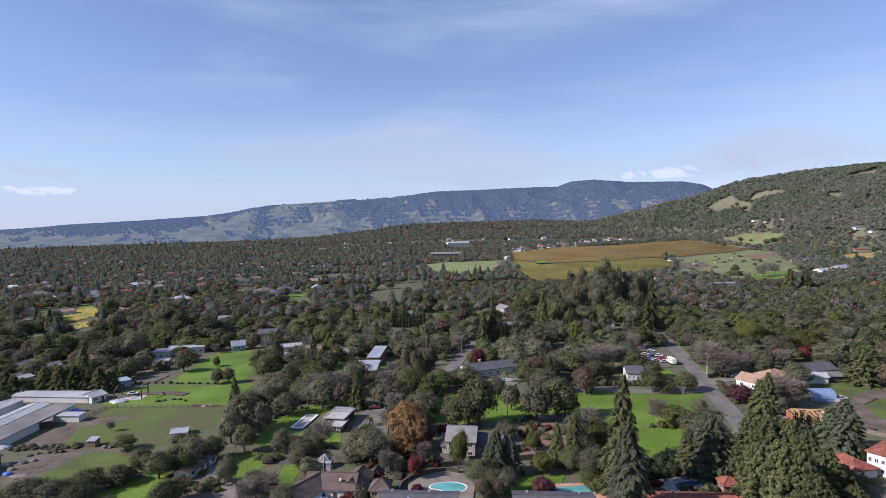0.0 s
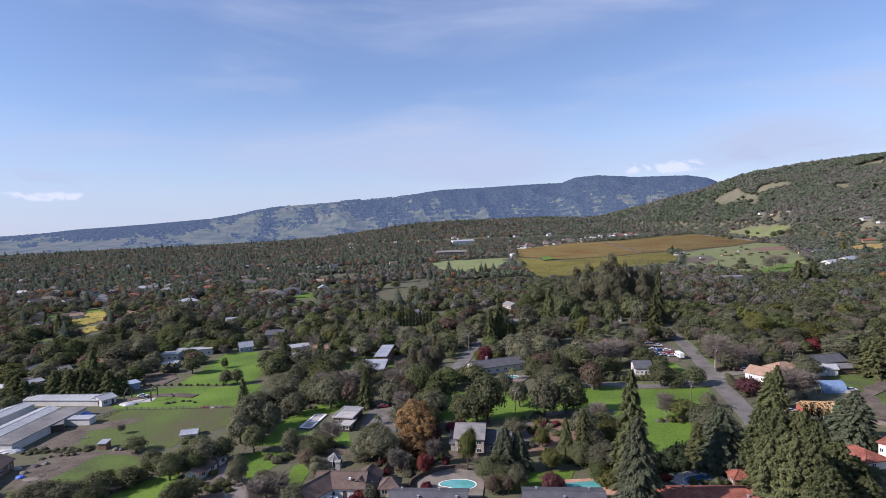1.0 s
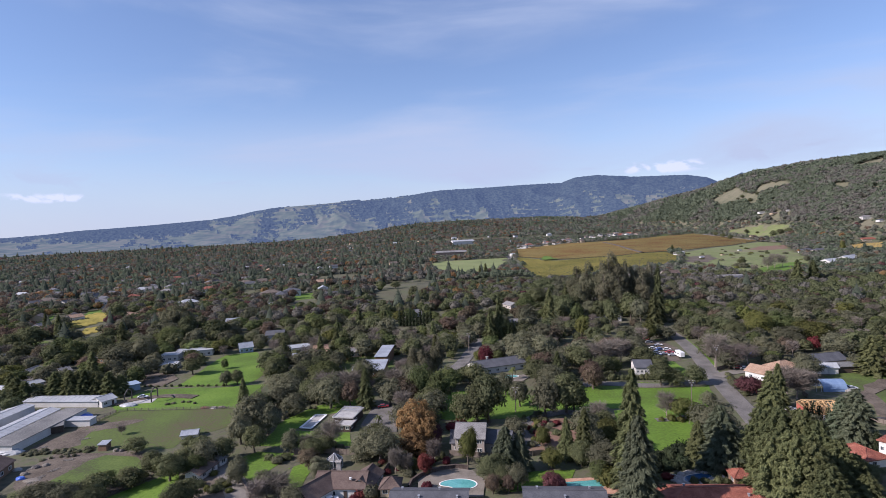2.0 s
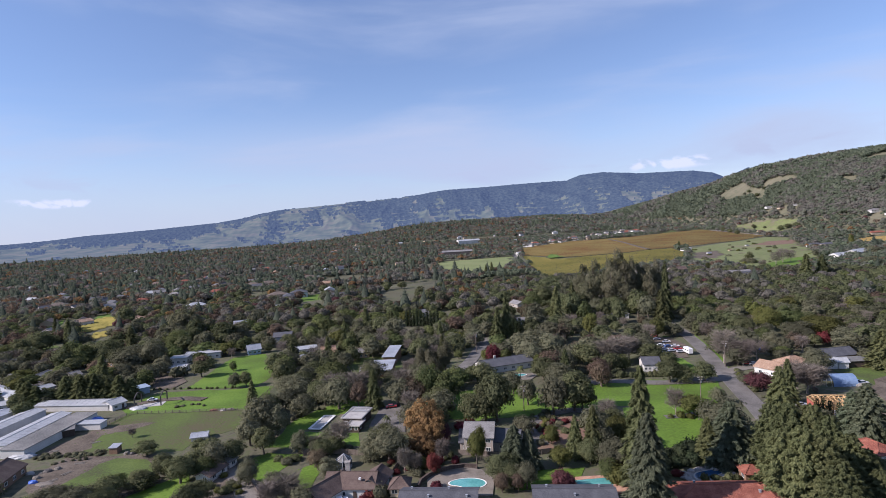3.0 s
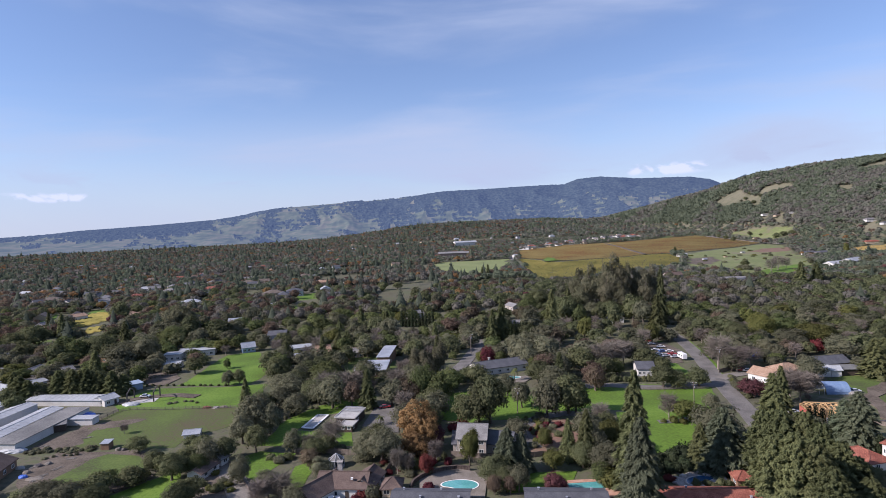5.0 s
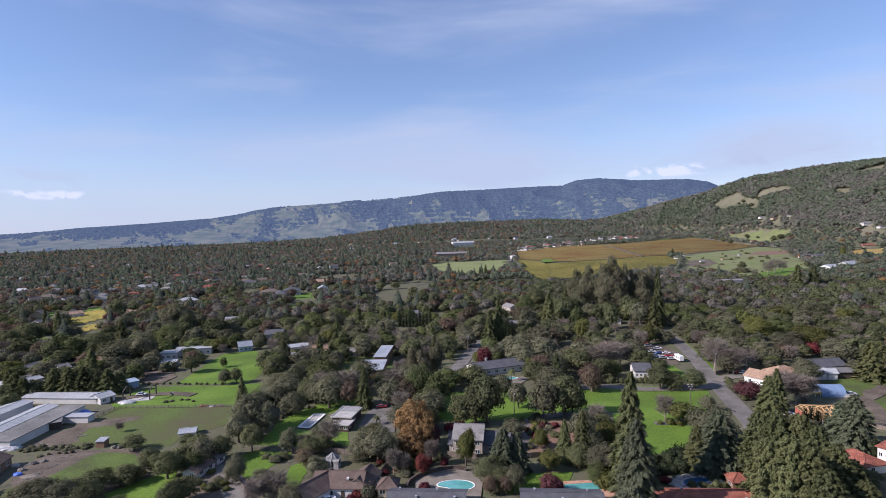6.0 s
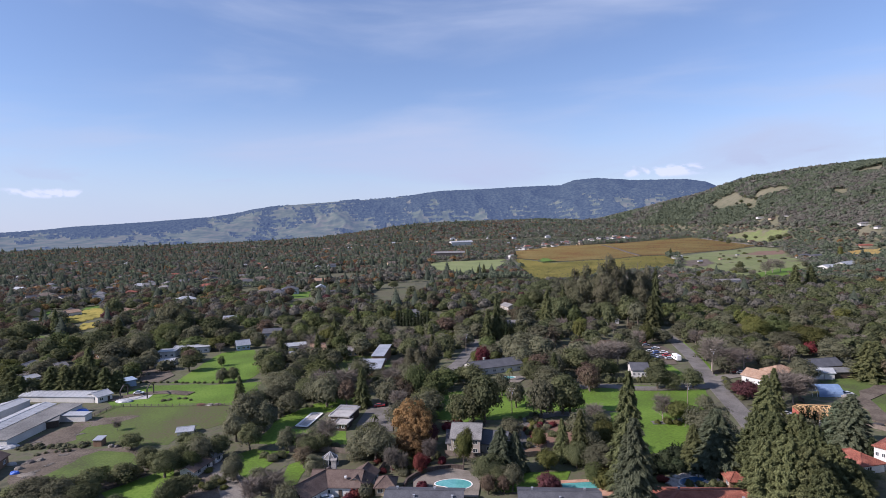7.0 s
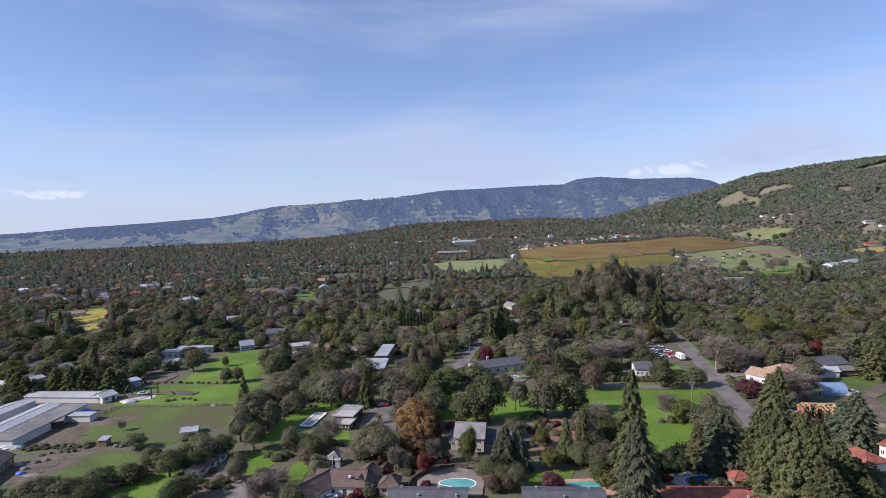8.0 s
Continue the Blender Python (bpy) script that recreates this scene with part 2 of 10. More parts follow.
M = {
    "grass": surface("grass", [(0.058, 0.068, 0.024), (0.072, 0.108, 0.022), (0.098, 0.138, 0.030)], 0.06, 1.2, 0.9, 0.4),
    "bright_grass": surface("bright_grass", [(0.066, 0.106, 0.014), (0.084, 0.156, 0.015), (0.118, 0.196, 0.025)], 0.05, 1.1, 0.9, 0.4),
    "pasture": surface("pasture", [(0.086, 0.073, 0.040), (0.072, 0.094, 0.025), (0.084, 0.122, 0.025)], 0.045, 0.9, 0.92, 0.5),
    "dry_grass": surface("dry_grass", [(0.072, 0.070, 0.040), (0.096, 0.090, 0.054), (0.080, 0.090, 0.042)], 0.03, 0.6, 0.95, 0.4),
    "pale_meadow": surface("pale_meadow", [(0.130, 0.150, 0.060), (0.165, 0.200, 0.072), (0.19, 0.205, 0.09)], 0.02, 0.5, 0.92, 0.4),
    "valley_pasture": surface("valley_pasture", [(0.150, 0.128, 0.080), (0.118, 0.150, 0.050), (0.160, 0.182, 0.070), (0.165, 0.145, 0.090)], 0.012, 0.16, 0.92, 0.4),
    "red_soil": surface("red_soil", [(0.14, 0.085, 0.062), (0.19, 0.115, 0.082), (0.16, 0.12, 0.08)], 0.05, 0.6, 0.95, 0.4),
    "ground": surface("ground", [(0.062, 0.064, 0.040), (0.105, 0.098, 0.065), (0.080, 0.092, 0.042), (0.14, 0.125, 0.09)], 0.025, 0.35, 0.95, 0.5),
    "soil": surface("soil", [(0.066, 0.053, 0.040), (0.108, 0.087, 0.067), (0.145, 0.12, 0.094)], 0.12, 1.4, 0.95, 0.6),
    "gravel": surface("gravel", [(0.125, 0.115, 0.10), (0.175, 0.16, 0.14), (0.21, 0.19, 0.165)], 0.1, 2.2, 0.95, 0.4),
    "asphalt": surface("asphalt", [(0.098, 0.092, 0.085), (0.138, 0.130, 0.120), (0.175, 0.164, 0.152)], 0.15, 2.5, 0.9, 0.3),
    "concrete": surface("concrete", [(0.28, 0.275, 0.265), (0.37, 0.36, 0.345), (0.42, 0.41, 0.39)], 0.3, 3.0, 0.8, 0.2),
    "dark_brick": surface("dark_brick", [(0.070, 0.052, 0.044), (0.105, 0.080, 0.068), (0.13, 0.10, 0.085)], 0.5, 4.0, 0.9, 0.3, courses=0.25),
    "terrace": surface("terrace", [(0.135, 0.12, 0.098), (0.185, 0.163, 0.138), (0.225, 0.2, 0.17)], 0.3, 3.0, 0.85, 0.2),
    "paving": surface("paving", [(0.34, 0.18, 0.12), (0.42, 0.24, 0.17), (0.46, 0.30, 0.22)], 0.5, 4.0, 0.85, 0.3),
    "white_wall": surface("white_wall", [(0.48, 0.47, 0.44), (0.58, 0.57, 0.54)], 0.2, 2.0, 0.7, 0.1),
    "taupe_wall": surface("taupe_wall", [(0.30, 0.27, 0.23), (0.37, 0.33, 0.29)], 0.2, 2.0, 0.8, 0.1),
    "tan_wall": surface("tan_wall", [(0.42, 0.33, 0.22), (0.5, 0.40, 0.28)], 0.2, 2.0, 0.8, 0.1),
    "grey_wall": surface("grey_wall", [(0.36, 0.37, 0.39), (0.44, 0.45, 0.47)], 0.2, 2.0, 0.8, 0.1),
    "blue_wall": surface("blue_wall", [(0.22, 0.29, 0.38), (0.28, 0.36, 0.46)], 0.3, 2.0, 0.6, 0.1),
    "red_wall": surface("red_wall", [(0.30, 0.08, 0.06), (0.36, 0.11, 0.08)], 0.3, 2.0, 0.8, 0.1),
    "brown_wall": surface("brown_wall", [(0.16, 0.10, 0.065), (0.22, 0.14, 0.09)], 0.3, 2.0, 0.8, 0.1),
    "timber": surface("timber", [(0.42, 0.27, 0.13), (0.55, 0.37, 0.19)], 0.6, 5.0, 0.8, 0.1, spread=0.2),
    "dark_timber": surface("dark_timber", [(0.05, 0.035, 0.028), (0.08, 0.06, 0.045)], 0.6, 5.0, 0.8, 0.1),
    "brown_roof": surface("brown_roof", [(0.080, 0.056, 0.048), (0.115, 0.082, 0.068), (0.14, 0.105, 0.088)], 0.35, 3.0, 0.85, 0.4),
    "dull_roof": surface("dull_roof", [(0.13, 0.105, 0.085), (0.175, 0.14, 0.115), (0.20, 0.165, 0.14)], 0.35, 3.0, 0.85, 0.4, courses=0.3),
    "slate_roof": surface("slate_roof", [(0.058, 0.060, 0.070), (0.080, 0.083, 0.094), (0.098, 0.101, 0.112)], 0.35, 3.0, 0.8, 0.4),
    "grey_roof": surface("grey_roof", [(0.17, 0.165, 0.16), (0.23, 0.225, 0.22), (0.28, 0.27, 0.265)], 0.35, 3.0, 0.85, 0.4, courses=0.3),
    "tan_roof": surface("tan_roof", [(0.30, 0.19, 0.13), (0.38, 0.25, 0.17), (0.42, 0.30, 0.22)], 0.35, 3.0, 0.85, 0.4, courses=0.3),
    "tile_roof": surface("tile_roof", [(0.20, 0.066, 0.046), (0.29, 0.098, 0.066), (0.36, 0.145, 0.10)], 0.45, 3.5, 0.8, 0.5, courses=0.34),
    "white_roof": surface("white_roof", [(0.27, 0.285, 0.30), (0.34, 0.355, 0.37), (0.40, 0.415, 0.425)], 0.15, 1.5, 0.5, 0.1),
    "metal_roof": surface("metal_roof", [(0.28, 0.30, 0.33), (0.36, 0.38, 0.41), (0.42, 0.44, 0.46)], 0.2, 1.5, 0.45, 0.1, metal=0.3),
    "felt_roof": surface("felt_roof", [(0.10, 0.10, 0.098), (0.15, 0.15, 0.145), (0.21, 0.205, 0.195)], 0.12, 1.5, 0.9, 0.2),
    "trim": surface("trim", [(0.62, 0.62, 0.6), (0.75, 0.75, 0.73)], 0.5, 4.0, 0.6, 0.05),
    "pane": glassy("pane", (0.03, 0.04, 0.05)),
    "pool_water": surface("pool_water", [(0.075, 0.27, 0.27), (0.10, 0.33, 0.32), (0.13, 0.38, 0.365)], 0.25, 1.8, 0.06, 0.05, spec=0.5),
    "pond_water": surface("pond_water", [(0.02, 0.06, 0.13), (0.03, 0.10, 0.20)], 0.3, 1.8, 0.05, 0.05, spec=0.6),
    "stone": surface("stone", [(0.22, 0.20, 0.185), (0.33, 0.31, 0.285), (0.42, 0.4, 0.37)], 0.5, 3.0, 0.9, 0.5, spread=0.25),
    "tarp": surface("tarp", [(0.05, 0.12, 0.45), (0.08, 0.18, 0.6)], 0.5, 3.0, 0.4, 0.3),
    "steel": surface("steel", [(0.05, 0.045, 0.045), (0.08, 0.07, 0.065)], 0.8, 5.0, 0.6, 0.1),
    "bark": surface("bark", [(0.07, 0.055, 0.042), (0.12, 0.10, 0.08), (0.16, 0.14, 0.115)], 1.5, 9.0, 0.95, 0.5),
    "pale_bark": surface("pale_bark", [(0.20, 0.17, 0.14), (0.29, 0.255, 0.22)], 1.5, 9.0, 0.95, 0.3),
    "fence_wood": surface("fence_wood", [(0.13, 0.105, 0.085), (0.19, 0.16, 0.135)], 0.8, 6.0, 0.9, 0.2),
    "rubber": surface("rubber", [(0.02, 0.02, 0.02), (0.035, 0.035, 0.035)], 1.0, 6.0, 0.8, 0.1),
    "oak": foliage("oak_leaves", (0.077, 0.093, 0.041), (0.143, 0.152, 0.072)),
    "olive": foliage("olive_leaves", (0.103, 0.109, 0.064), (0.158, 0.157, 0.096), 0.012),
    "green": foliage("green_leaves", (0.076, 0.101, 0.036), (0.132, 0.154, 0.054)),
    "lime": foliage("lime_leaves", (0.085, 0.098, 0.026), (0.135, 0.142, 0.040)),
    "conifer": foliage("conifer_needles", (0.084, 0.099, 0.042), (0.178, 0.194, 0.082), 0.015),
    "blue_conifer": foliage("cedar_needles", (0.088, 0.110, 0.066), (0.172, 0.200, 0.122), 0.02),
    "cypress": foliage("cypress_leaves", (0.026, 0.040, 0.019), (0.043, 0.059, 0.025), 0.02),
    "orange": foliage("orange_leaves", (0.190, 0.118, 0.048), (0.290, 0.190, 0.078), 0.008),
    "gold": foliage("gold_leaves", (0.260, 0.189, 0.029), (0.342, 0.257, 0.038), 0.03),
    "red": foliage("red_leaves", (0.105, 0.022, 0.024), (0.185, 0.040, 0.038), 0.02),
    "maroon": foliage("maroon_leaves", (0.088, 0.033, 0.041), (0.133, 0.052, 0.057), 0.02),
    "russet": foliage("russet_leaves", (0.105, 0.080, 0.052), (0.165, 0.130, 0.086), 0.03),
    "twig": foliage("grey_twigs", (0.135, 0.116, 0.096), (0.190, 0.166, 0.140), 0.02, 0.05),
    "euca": foliage("eucalyptus_leaves", (0.102, 0.103, 0.060), (0.183, 0.178, 0.106), 0.02),
    "pale_tarp": surface("pale_tarp", [(0.13, 0.20, 0.33), (0.19, 0.27, 0.40)], 0.5, 3.0, 0.4, 0.2),
    # far oak, olive, green, needles: leaf colours shifted bluer to stand for haze
    "far_oak": foliage("hazed_oak_leaves", (0.083, 0.106, 0.069), (0.143, 0.168, 0.108), 0.0, 0.45, 0.0),
    "far_olive": foliage("hazed_olive_leaves", (0.116, 0.125, 0.096), (0.175, 0.184, 0.141), 0.0, 0.45, 0.0),
    "far_green": foliage("hazed_green_leaves", (0.090, 0.119, 0.072), (0.146, 0.184, 0.110), 0.0, 0.45, 0.0),
    "far_conifer": foliage("hazed_needles", (0.039, 0.052, 0.037), (0.073, 0.090, 0.062), 0.0, 0.25, 0.0),
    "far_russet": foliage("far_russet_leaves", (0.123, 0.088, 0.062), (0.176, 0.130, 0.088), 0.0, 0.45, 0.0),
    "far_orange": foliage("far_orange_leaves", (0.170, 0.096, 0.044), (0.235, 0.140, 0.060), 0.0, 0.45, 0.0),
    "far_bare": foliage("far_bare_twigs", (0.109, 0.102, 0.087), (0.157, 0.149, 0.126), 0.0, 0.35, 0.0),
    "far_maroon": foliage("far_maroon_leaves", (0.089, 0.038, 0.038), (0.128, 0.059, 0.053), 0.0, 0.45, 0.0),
    "vine": surface("vine_leaves", [(0.255, 0.135, 0.052), (0.31, 0.205, 0.07), (0.30, 0.225, 0.078), (0.37, 0.27, 0.10)], 0.012, 0.30, 0.9, 0.3),
    "vine_gold": surface("golden_vine_leaves", [(0.22, 0.195, 0.05), (0.30, 0.26, 0.065), (0.35, 0.285, 0.075)], 0.015, 0.35, 0.9, 0.3),
    "hill_grass": surface("hill_grass", [(0.088, 0.090, 0.054), (0.128, 0.122, 0.078), (0.155, 0.143, 0.096)], 0.008, 0.08, 0.95, 0.3),
}


# ---- builders ----
def link_mesh(name, bm, material):
    me = bpy.data.meshes.new(name)
    bm.to_mesh(me)
    bm.free()
    me.materials.append(M[material] if isinstance(material, str) else material)
    return me


def part(name, bm, material, parent=None, label=""):
    ob = new(name, link_mesh(name, bm, material))
    if parent:
        ob.parent = parent
    return tagged(ob, label)


def box(bm, x0, y0, z0, x1, y1, z1, m=None):
    vs = [bm.verts.new((x, y, z)) for z in (z0, z1) for y in (y0, y1) for x in (x0, x1)]
    for f in ((0, 2, 3, 1), (4, 5, 7, 6), (0, 1, 5, 4), (2, 6, 7, 3), (0, 4, 6, 2), (1, 3, 7, 5)):
        bm.faces.new([vs[i] for i in f])
    if m is not None:
        bmesh.ops.transform(bm, matrix=m, verts=vs)
    return bm


def boxes(*rows):
    bm = bmesh.new()
    for r in rows:
        box(bm, *r)
    return bm


def beam(bm, a, b, wide, deep=None):
    """A bar from a to b."""
    a, b = Vector(a), Vector(b)
    d = (b - a)
    m = Matrix.Translation(a) @ d.to_track_quat("X", "Z").to_matrix().to_4x4()
    w, h = wide / 2, (deep or wide) / 2
    return box(bm, 0, -w, -h, d.length, w, h, m)


def prism(bm, pts, z0, z1):
    """A closed outline drawn up from z0 to z1."""
    lo = [bm.verts.new((x, y, z0)) for x, y in pts]
    hi = [bm.verts.new((x, y, z1)) for x, y in pts]
    k = len(pts)
    bm.faces.new(hi)
    bm.faces.new(lo[::-1])
    for i in range(k):
        bm.faces.new((lo[i], lo[(i + 1) % k], hi[(i + 1) % k], hi[i]))
    bmesh.ops.recalc_face_normals(bm, faces=bm.faces)
    return bm


def thing(name, x, y, rz=0.0, z=0.0, label="", category="", group="", kind=""):
    ob = new(name)
    ob.matrix_world = pose(x, y, z, 0, 0, rz)
    ob.empty_display_size = 0.5
    return tagged(ob, label, category, group, kind)


# ---- lie of the land ----
def smooth(a):
    a = np.clip(a, 0, 1)
    return a * a * (3 - 2 * a)


def waves(x, y, scale, seed):
    """Smooth cheap noise about zero, from turned sines."""
    r = np.random.RandomState(seed)
    z = 0
    for k in range(7):
        a, p, q = r.uniform(0, 2 * np.pi), r.uniform(0, 2 * np.pi), r.uniform(0.6, 1.9)
        z = z + np.sin((x * np.cos(a) + y * np.sin(a)) * q * 2 * np.pi / scale + p) / q
    return z / 4.0


def terrain(x, y):
    """Height of the land: flat valley, gentle rise far off, a wooded hill on one side."""
    x, y = np.asarray(x, float), np.asarray(y, float)
    d, az = np.hypot(x, y), np.degrees(np.arctan2(x, y))
    z = 36 * smooth((d - 1300) / 2400) * smooth((az + 22) / 24) + 46 * smooth((d - 1950) / 1500) * smooth((az + 14) / 16)
    foot = np.interp(az, [10, 16, 21, 27, 32, 37, 45], [3100, 2650, 2150, 1650, 1330, 1130, 900])
    crest = np.interp(az, [10, 16, 21, 27, 32, 38, 45], [3600, 3200, 2800, 2550, 2300, 2150, 1900])
    rise = np.interp(az, [11, 15, 17.5, 20.1, 22.6, 25, 26.5, 29, 32.5, 37, 45], [20, 54, 86, 113, 141, 161, 184, 207, 215, 217, 215])
    up = smooth((d - foot) / (crest - foot))
    z = z * (1 - up) + rise * up * np.clip((az - 9) / 3, 0, 1)
    z = z + up * (waves(x, y, 420, 3) * 9 + waves(x, y, 150, 5) * 3) * np.clip((crest - d) / 250, 0, 1)
    return z


def land(x, y):
    return float(terrain(x, y))


def point_in(poly, x, y):
    p = np.asarray(poly)
    inside = np.zeros(np.shape(x), bool)
    for (x0, y0), (x1, y1) in zip(p, np.roll(p, -1, 0)):
        if y0 == y1:
            continue
        cut = ((y0 > y) != (y1 > y)) & (x < (x1 - x0) * (y - y0) / (y1 - y0) + x0)
        inside ^= cut
    return inside


KEEP = []      # outlines that scattered trees keep out of
FIELDS = []    # grassy outlines, for tufts
LAYER = [0]    # pieces of land lie a finger's width above one another


def clear(poly):
    KEEP.append(np.asarray(poly, float))


def clear_box(x, y, rz, w, d, margin=2.0, front=0.0):
    c, s = math.cos(radians(rz)), math.sin(radians(rz))
    pts = [(-w / 2 - margin, -d / 2 - margin), (w / 2 + margin, -d / 2 - margin), (w / 2 + margin, d / 2 + margin), (-w / 2 - margin, d / 2 + margin)]
    pts = [(x + c * a - s * b, y + s * a + c * b) for a, b in pts]
    clear(pts)
    if front:
        r = math.hypot(x, y)
        k = (r - front) / r
        u, v = -y / r, x / r
        half = max(w, d) / 2
        clear([(x + u * half, y + v * half), (x * k + u * half * k, y * k + v * half * k), (x * k - u * half * k, y * k - v * half * k), (x - u * half, y - v * half)])


def build_ground():
    rad = np.concatenate([np.array([0.001, 40, 80, 120]), np.arange(150, 1000, 50), np.arange(1000, 4901, 45)])
    az = np.radians(np.concatenate([np.arange(-180, -50, 5.0), np.arange(-50, 50, 0.4), np.arange(50, 180, 5.0)]))
    R, A = np.meshgrid(rad, az, indexing="ij")
    X, Y = R * np.sin(A), R * np.cos(A)
    Z = terrain(X, Y)
    nr, na = X.shape
    verts = np.stack([X, Y, Z], -1).reshape(-1, 3)
    i, j = np.meshgrid(np.arange(nr - 1), np.arange(na), indexing="ij")
    a = i * na + j
    b = i * na + (j + 1) % na
    faces = np.stack([a, a + na, b + na, b], -1).reshape(-1, 4)
    me = bpy.data.meshes.new("ground")
    me.from_pydata(verts.tolist(), [], faces.tolist())
    me.materials.append(M["ground"])
    me.materials.append(M["hill_grass"])
    me.polygons.foreach_set("material_index", (verts[faces, 2].mean(1) > 22).astype(np.int32))
    me.polygons.foreach_set("use_smooth", [True] * len(me.polygons))
    ob = new("ground", me)
    tagged(ob, "dry autumn valley floor of earth and patchy grass", "ground", kind="structure")


build_ground()


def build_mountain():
    """The far range behind the valley, with blue haze put into its materials as glow: spurs and gullies, open grass
    below and on the crest, woods between.
    """
    az = np.arange(-58, 60, 0.1)
    prof_az = [-58, -38, -35.6, -33.0, -28.4, -24.5, -22, -20.2, -18, -16.2, -13.6, -10.4, -5.6, 0, 4.4, 8.2, 12.0, 13.4, 15.6, 18.6, 21.4, 23.4, 25.2, 26.2, 28, 31, 60]
    prof_z = [70, 79, 89, 107, 125, 144, 158, 179, 215, 238, 253, 265, 282, 324, 330, 336, 338, 377, 385, 355, 350, 346, 317, 276, 330, 290, 200]
    top = np.interp(az, prof_az, prof_z)
    rad = np.linspace(2950, 4880, 110)
    A, R = np.meshgrid(np.radians(az), rad)
    X, Y = R * np.sin(A), R * np.cos(A)
    T = np.tile(top, (len(rad), 1))
    t = (R - 3150) / (4550 - 3150)
    up = smooth(t) * 0.72 + 0.28 * np.clip(t, 0, 1)
    low = np.minimum(terrain(X, Y), 82)
    Z = low + (T - low) * up
    U = A * 4000.0
    bend = waves(X, Y, 900, 15) * 130
    spur = 1 - np.abs(waves(U + bend, R * 0.22, 640, 11)) * 2.1
    rib = 1 - np.abs(waves(U - bend * 0.5, R * 0.35, 230, 12)) * 2.1
    tall = np.clip((T - 60) / 180, 0.2, 1)
    mid = np.clip(t * 2.2, 0, 1) * np.clip((4600 - R) / 420, 0.05, 1)
    Z = Z + ((spur - 0.45) * 19 + (rib - 0.45) * 5) * mid * tall
    # land cover: open grass on the west, on lower spurs and along the crest, woods in the gullies
    deg = np.degrees(A)
    west = np.interp(deg, [-40, -30, -24, -12, -6, 2, 12], [0.66, 0.60, 0.70, 0.78, 0.46, 0.14, -0.02])
    band = np.interp(t, [0, 0.16, 0.42, 0.72, 0.9, 0.985, 1.1], [0.18, 0.30, 0.16, -0.28, -0.55, -0.10, -0.2])
    ridge_wood = np.interp(deg, [-36, -31, -25, -21], [0.0, -0.75, -0.75, 0.0]) * np.clip((t - 0.35) * 4, 0, 1)
    crest_grass = np.exp(-((deg + 12.5) / 1.8) ** 2) + np.exp(-((deg + 3.4) / 2.4) ** 2)
    cover = west + band + ridge_wood + 0.30 * (spur - 0.5) + 0.30 * (rib - 0.5) + 0.30 * waves(U, R * 0.6, 260, 17) + 0.42 * waves(U, R * 1.2, 90, 18) + crest_grass * 0.7 * np.clip((t - 0.82) * 8, 0, 1)
    open_land = cover > 0.22
    r = np.random.RandomState(3)
    Z = Z + np.where(open_land, 0, 5 + r.uniform(0, 6, X.shape)) * np.clip(t * 4, 0, 1)
    Z = Z + waves(X, Y, 60, 14) * 1.6 * np.clip(t * 3, 0, 1)
    Z = Z - np.clip((3150 - R) / 40, 0, 1.5)
    nr, na = X.shape
    i, j = np.meshgrid(np.arange(nr - 1), np.arange(na - 1), indexing="ij")
    a = i * na + j
    faces = np.stack([a, a + 1, a + na + 1, a + na], -1).reshape(-1, 4)
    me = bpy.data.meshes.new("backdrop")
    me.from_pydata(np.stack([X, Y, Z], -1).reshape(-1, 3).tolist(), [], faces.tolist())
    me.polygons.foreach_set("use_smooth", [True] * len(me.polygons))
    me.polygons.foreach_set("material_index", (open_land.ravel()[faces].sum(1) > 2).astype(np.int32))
    for name, stops, rough in (("hazed_range_woods", [(0.40, (0.022, 0.032, 0.032)), (0.60, (0.048, 0.062, 0.054))], 0.05), ("hazed_range_grass", [(0.36, (0.064, 0.078, 0.050)), (0.5, (0.092, 0.106, 0.064)), (0.62, (0.124, 0.122, 0.080))], 0.012)):
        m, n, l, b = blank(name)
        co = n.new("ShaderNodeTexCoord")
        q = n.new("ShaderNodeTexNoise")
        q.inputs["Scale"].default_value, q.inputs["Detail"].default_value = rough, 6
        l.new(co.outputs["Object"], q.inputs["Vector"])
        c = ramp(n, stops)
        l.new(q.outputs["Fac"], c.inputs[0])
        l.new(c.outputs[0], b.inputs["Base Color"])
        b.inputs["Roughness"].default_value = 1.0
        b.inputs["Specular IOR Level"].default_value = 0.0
        # haze of the distance: the slopes themselves give off a faint blue
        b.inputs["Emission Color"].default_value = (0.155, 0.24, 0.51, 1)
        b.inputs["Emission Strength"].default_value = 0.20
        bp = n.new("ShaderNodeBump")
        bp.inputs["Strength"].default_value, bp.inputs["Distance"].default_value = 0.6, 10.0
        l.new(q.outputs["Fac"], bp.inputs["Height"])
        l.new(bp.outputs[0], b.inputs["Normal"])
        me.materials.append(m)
    tagged(new("backdrop", me), "distant wooded mountain range, blue haze put in as glow", "mountains", kind="structure")


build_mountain()


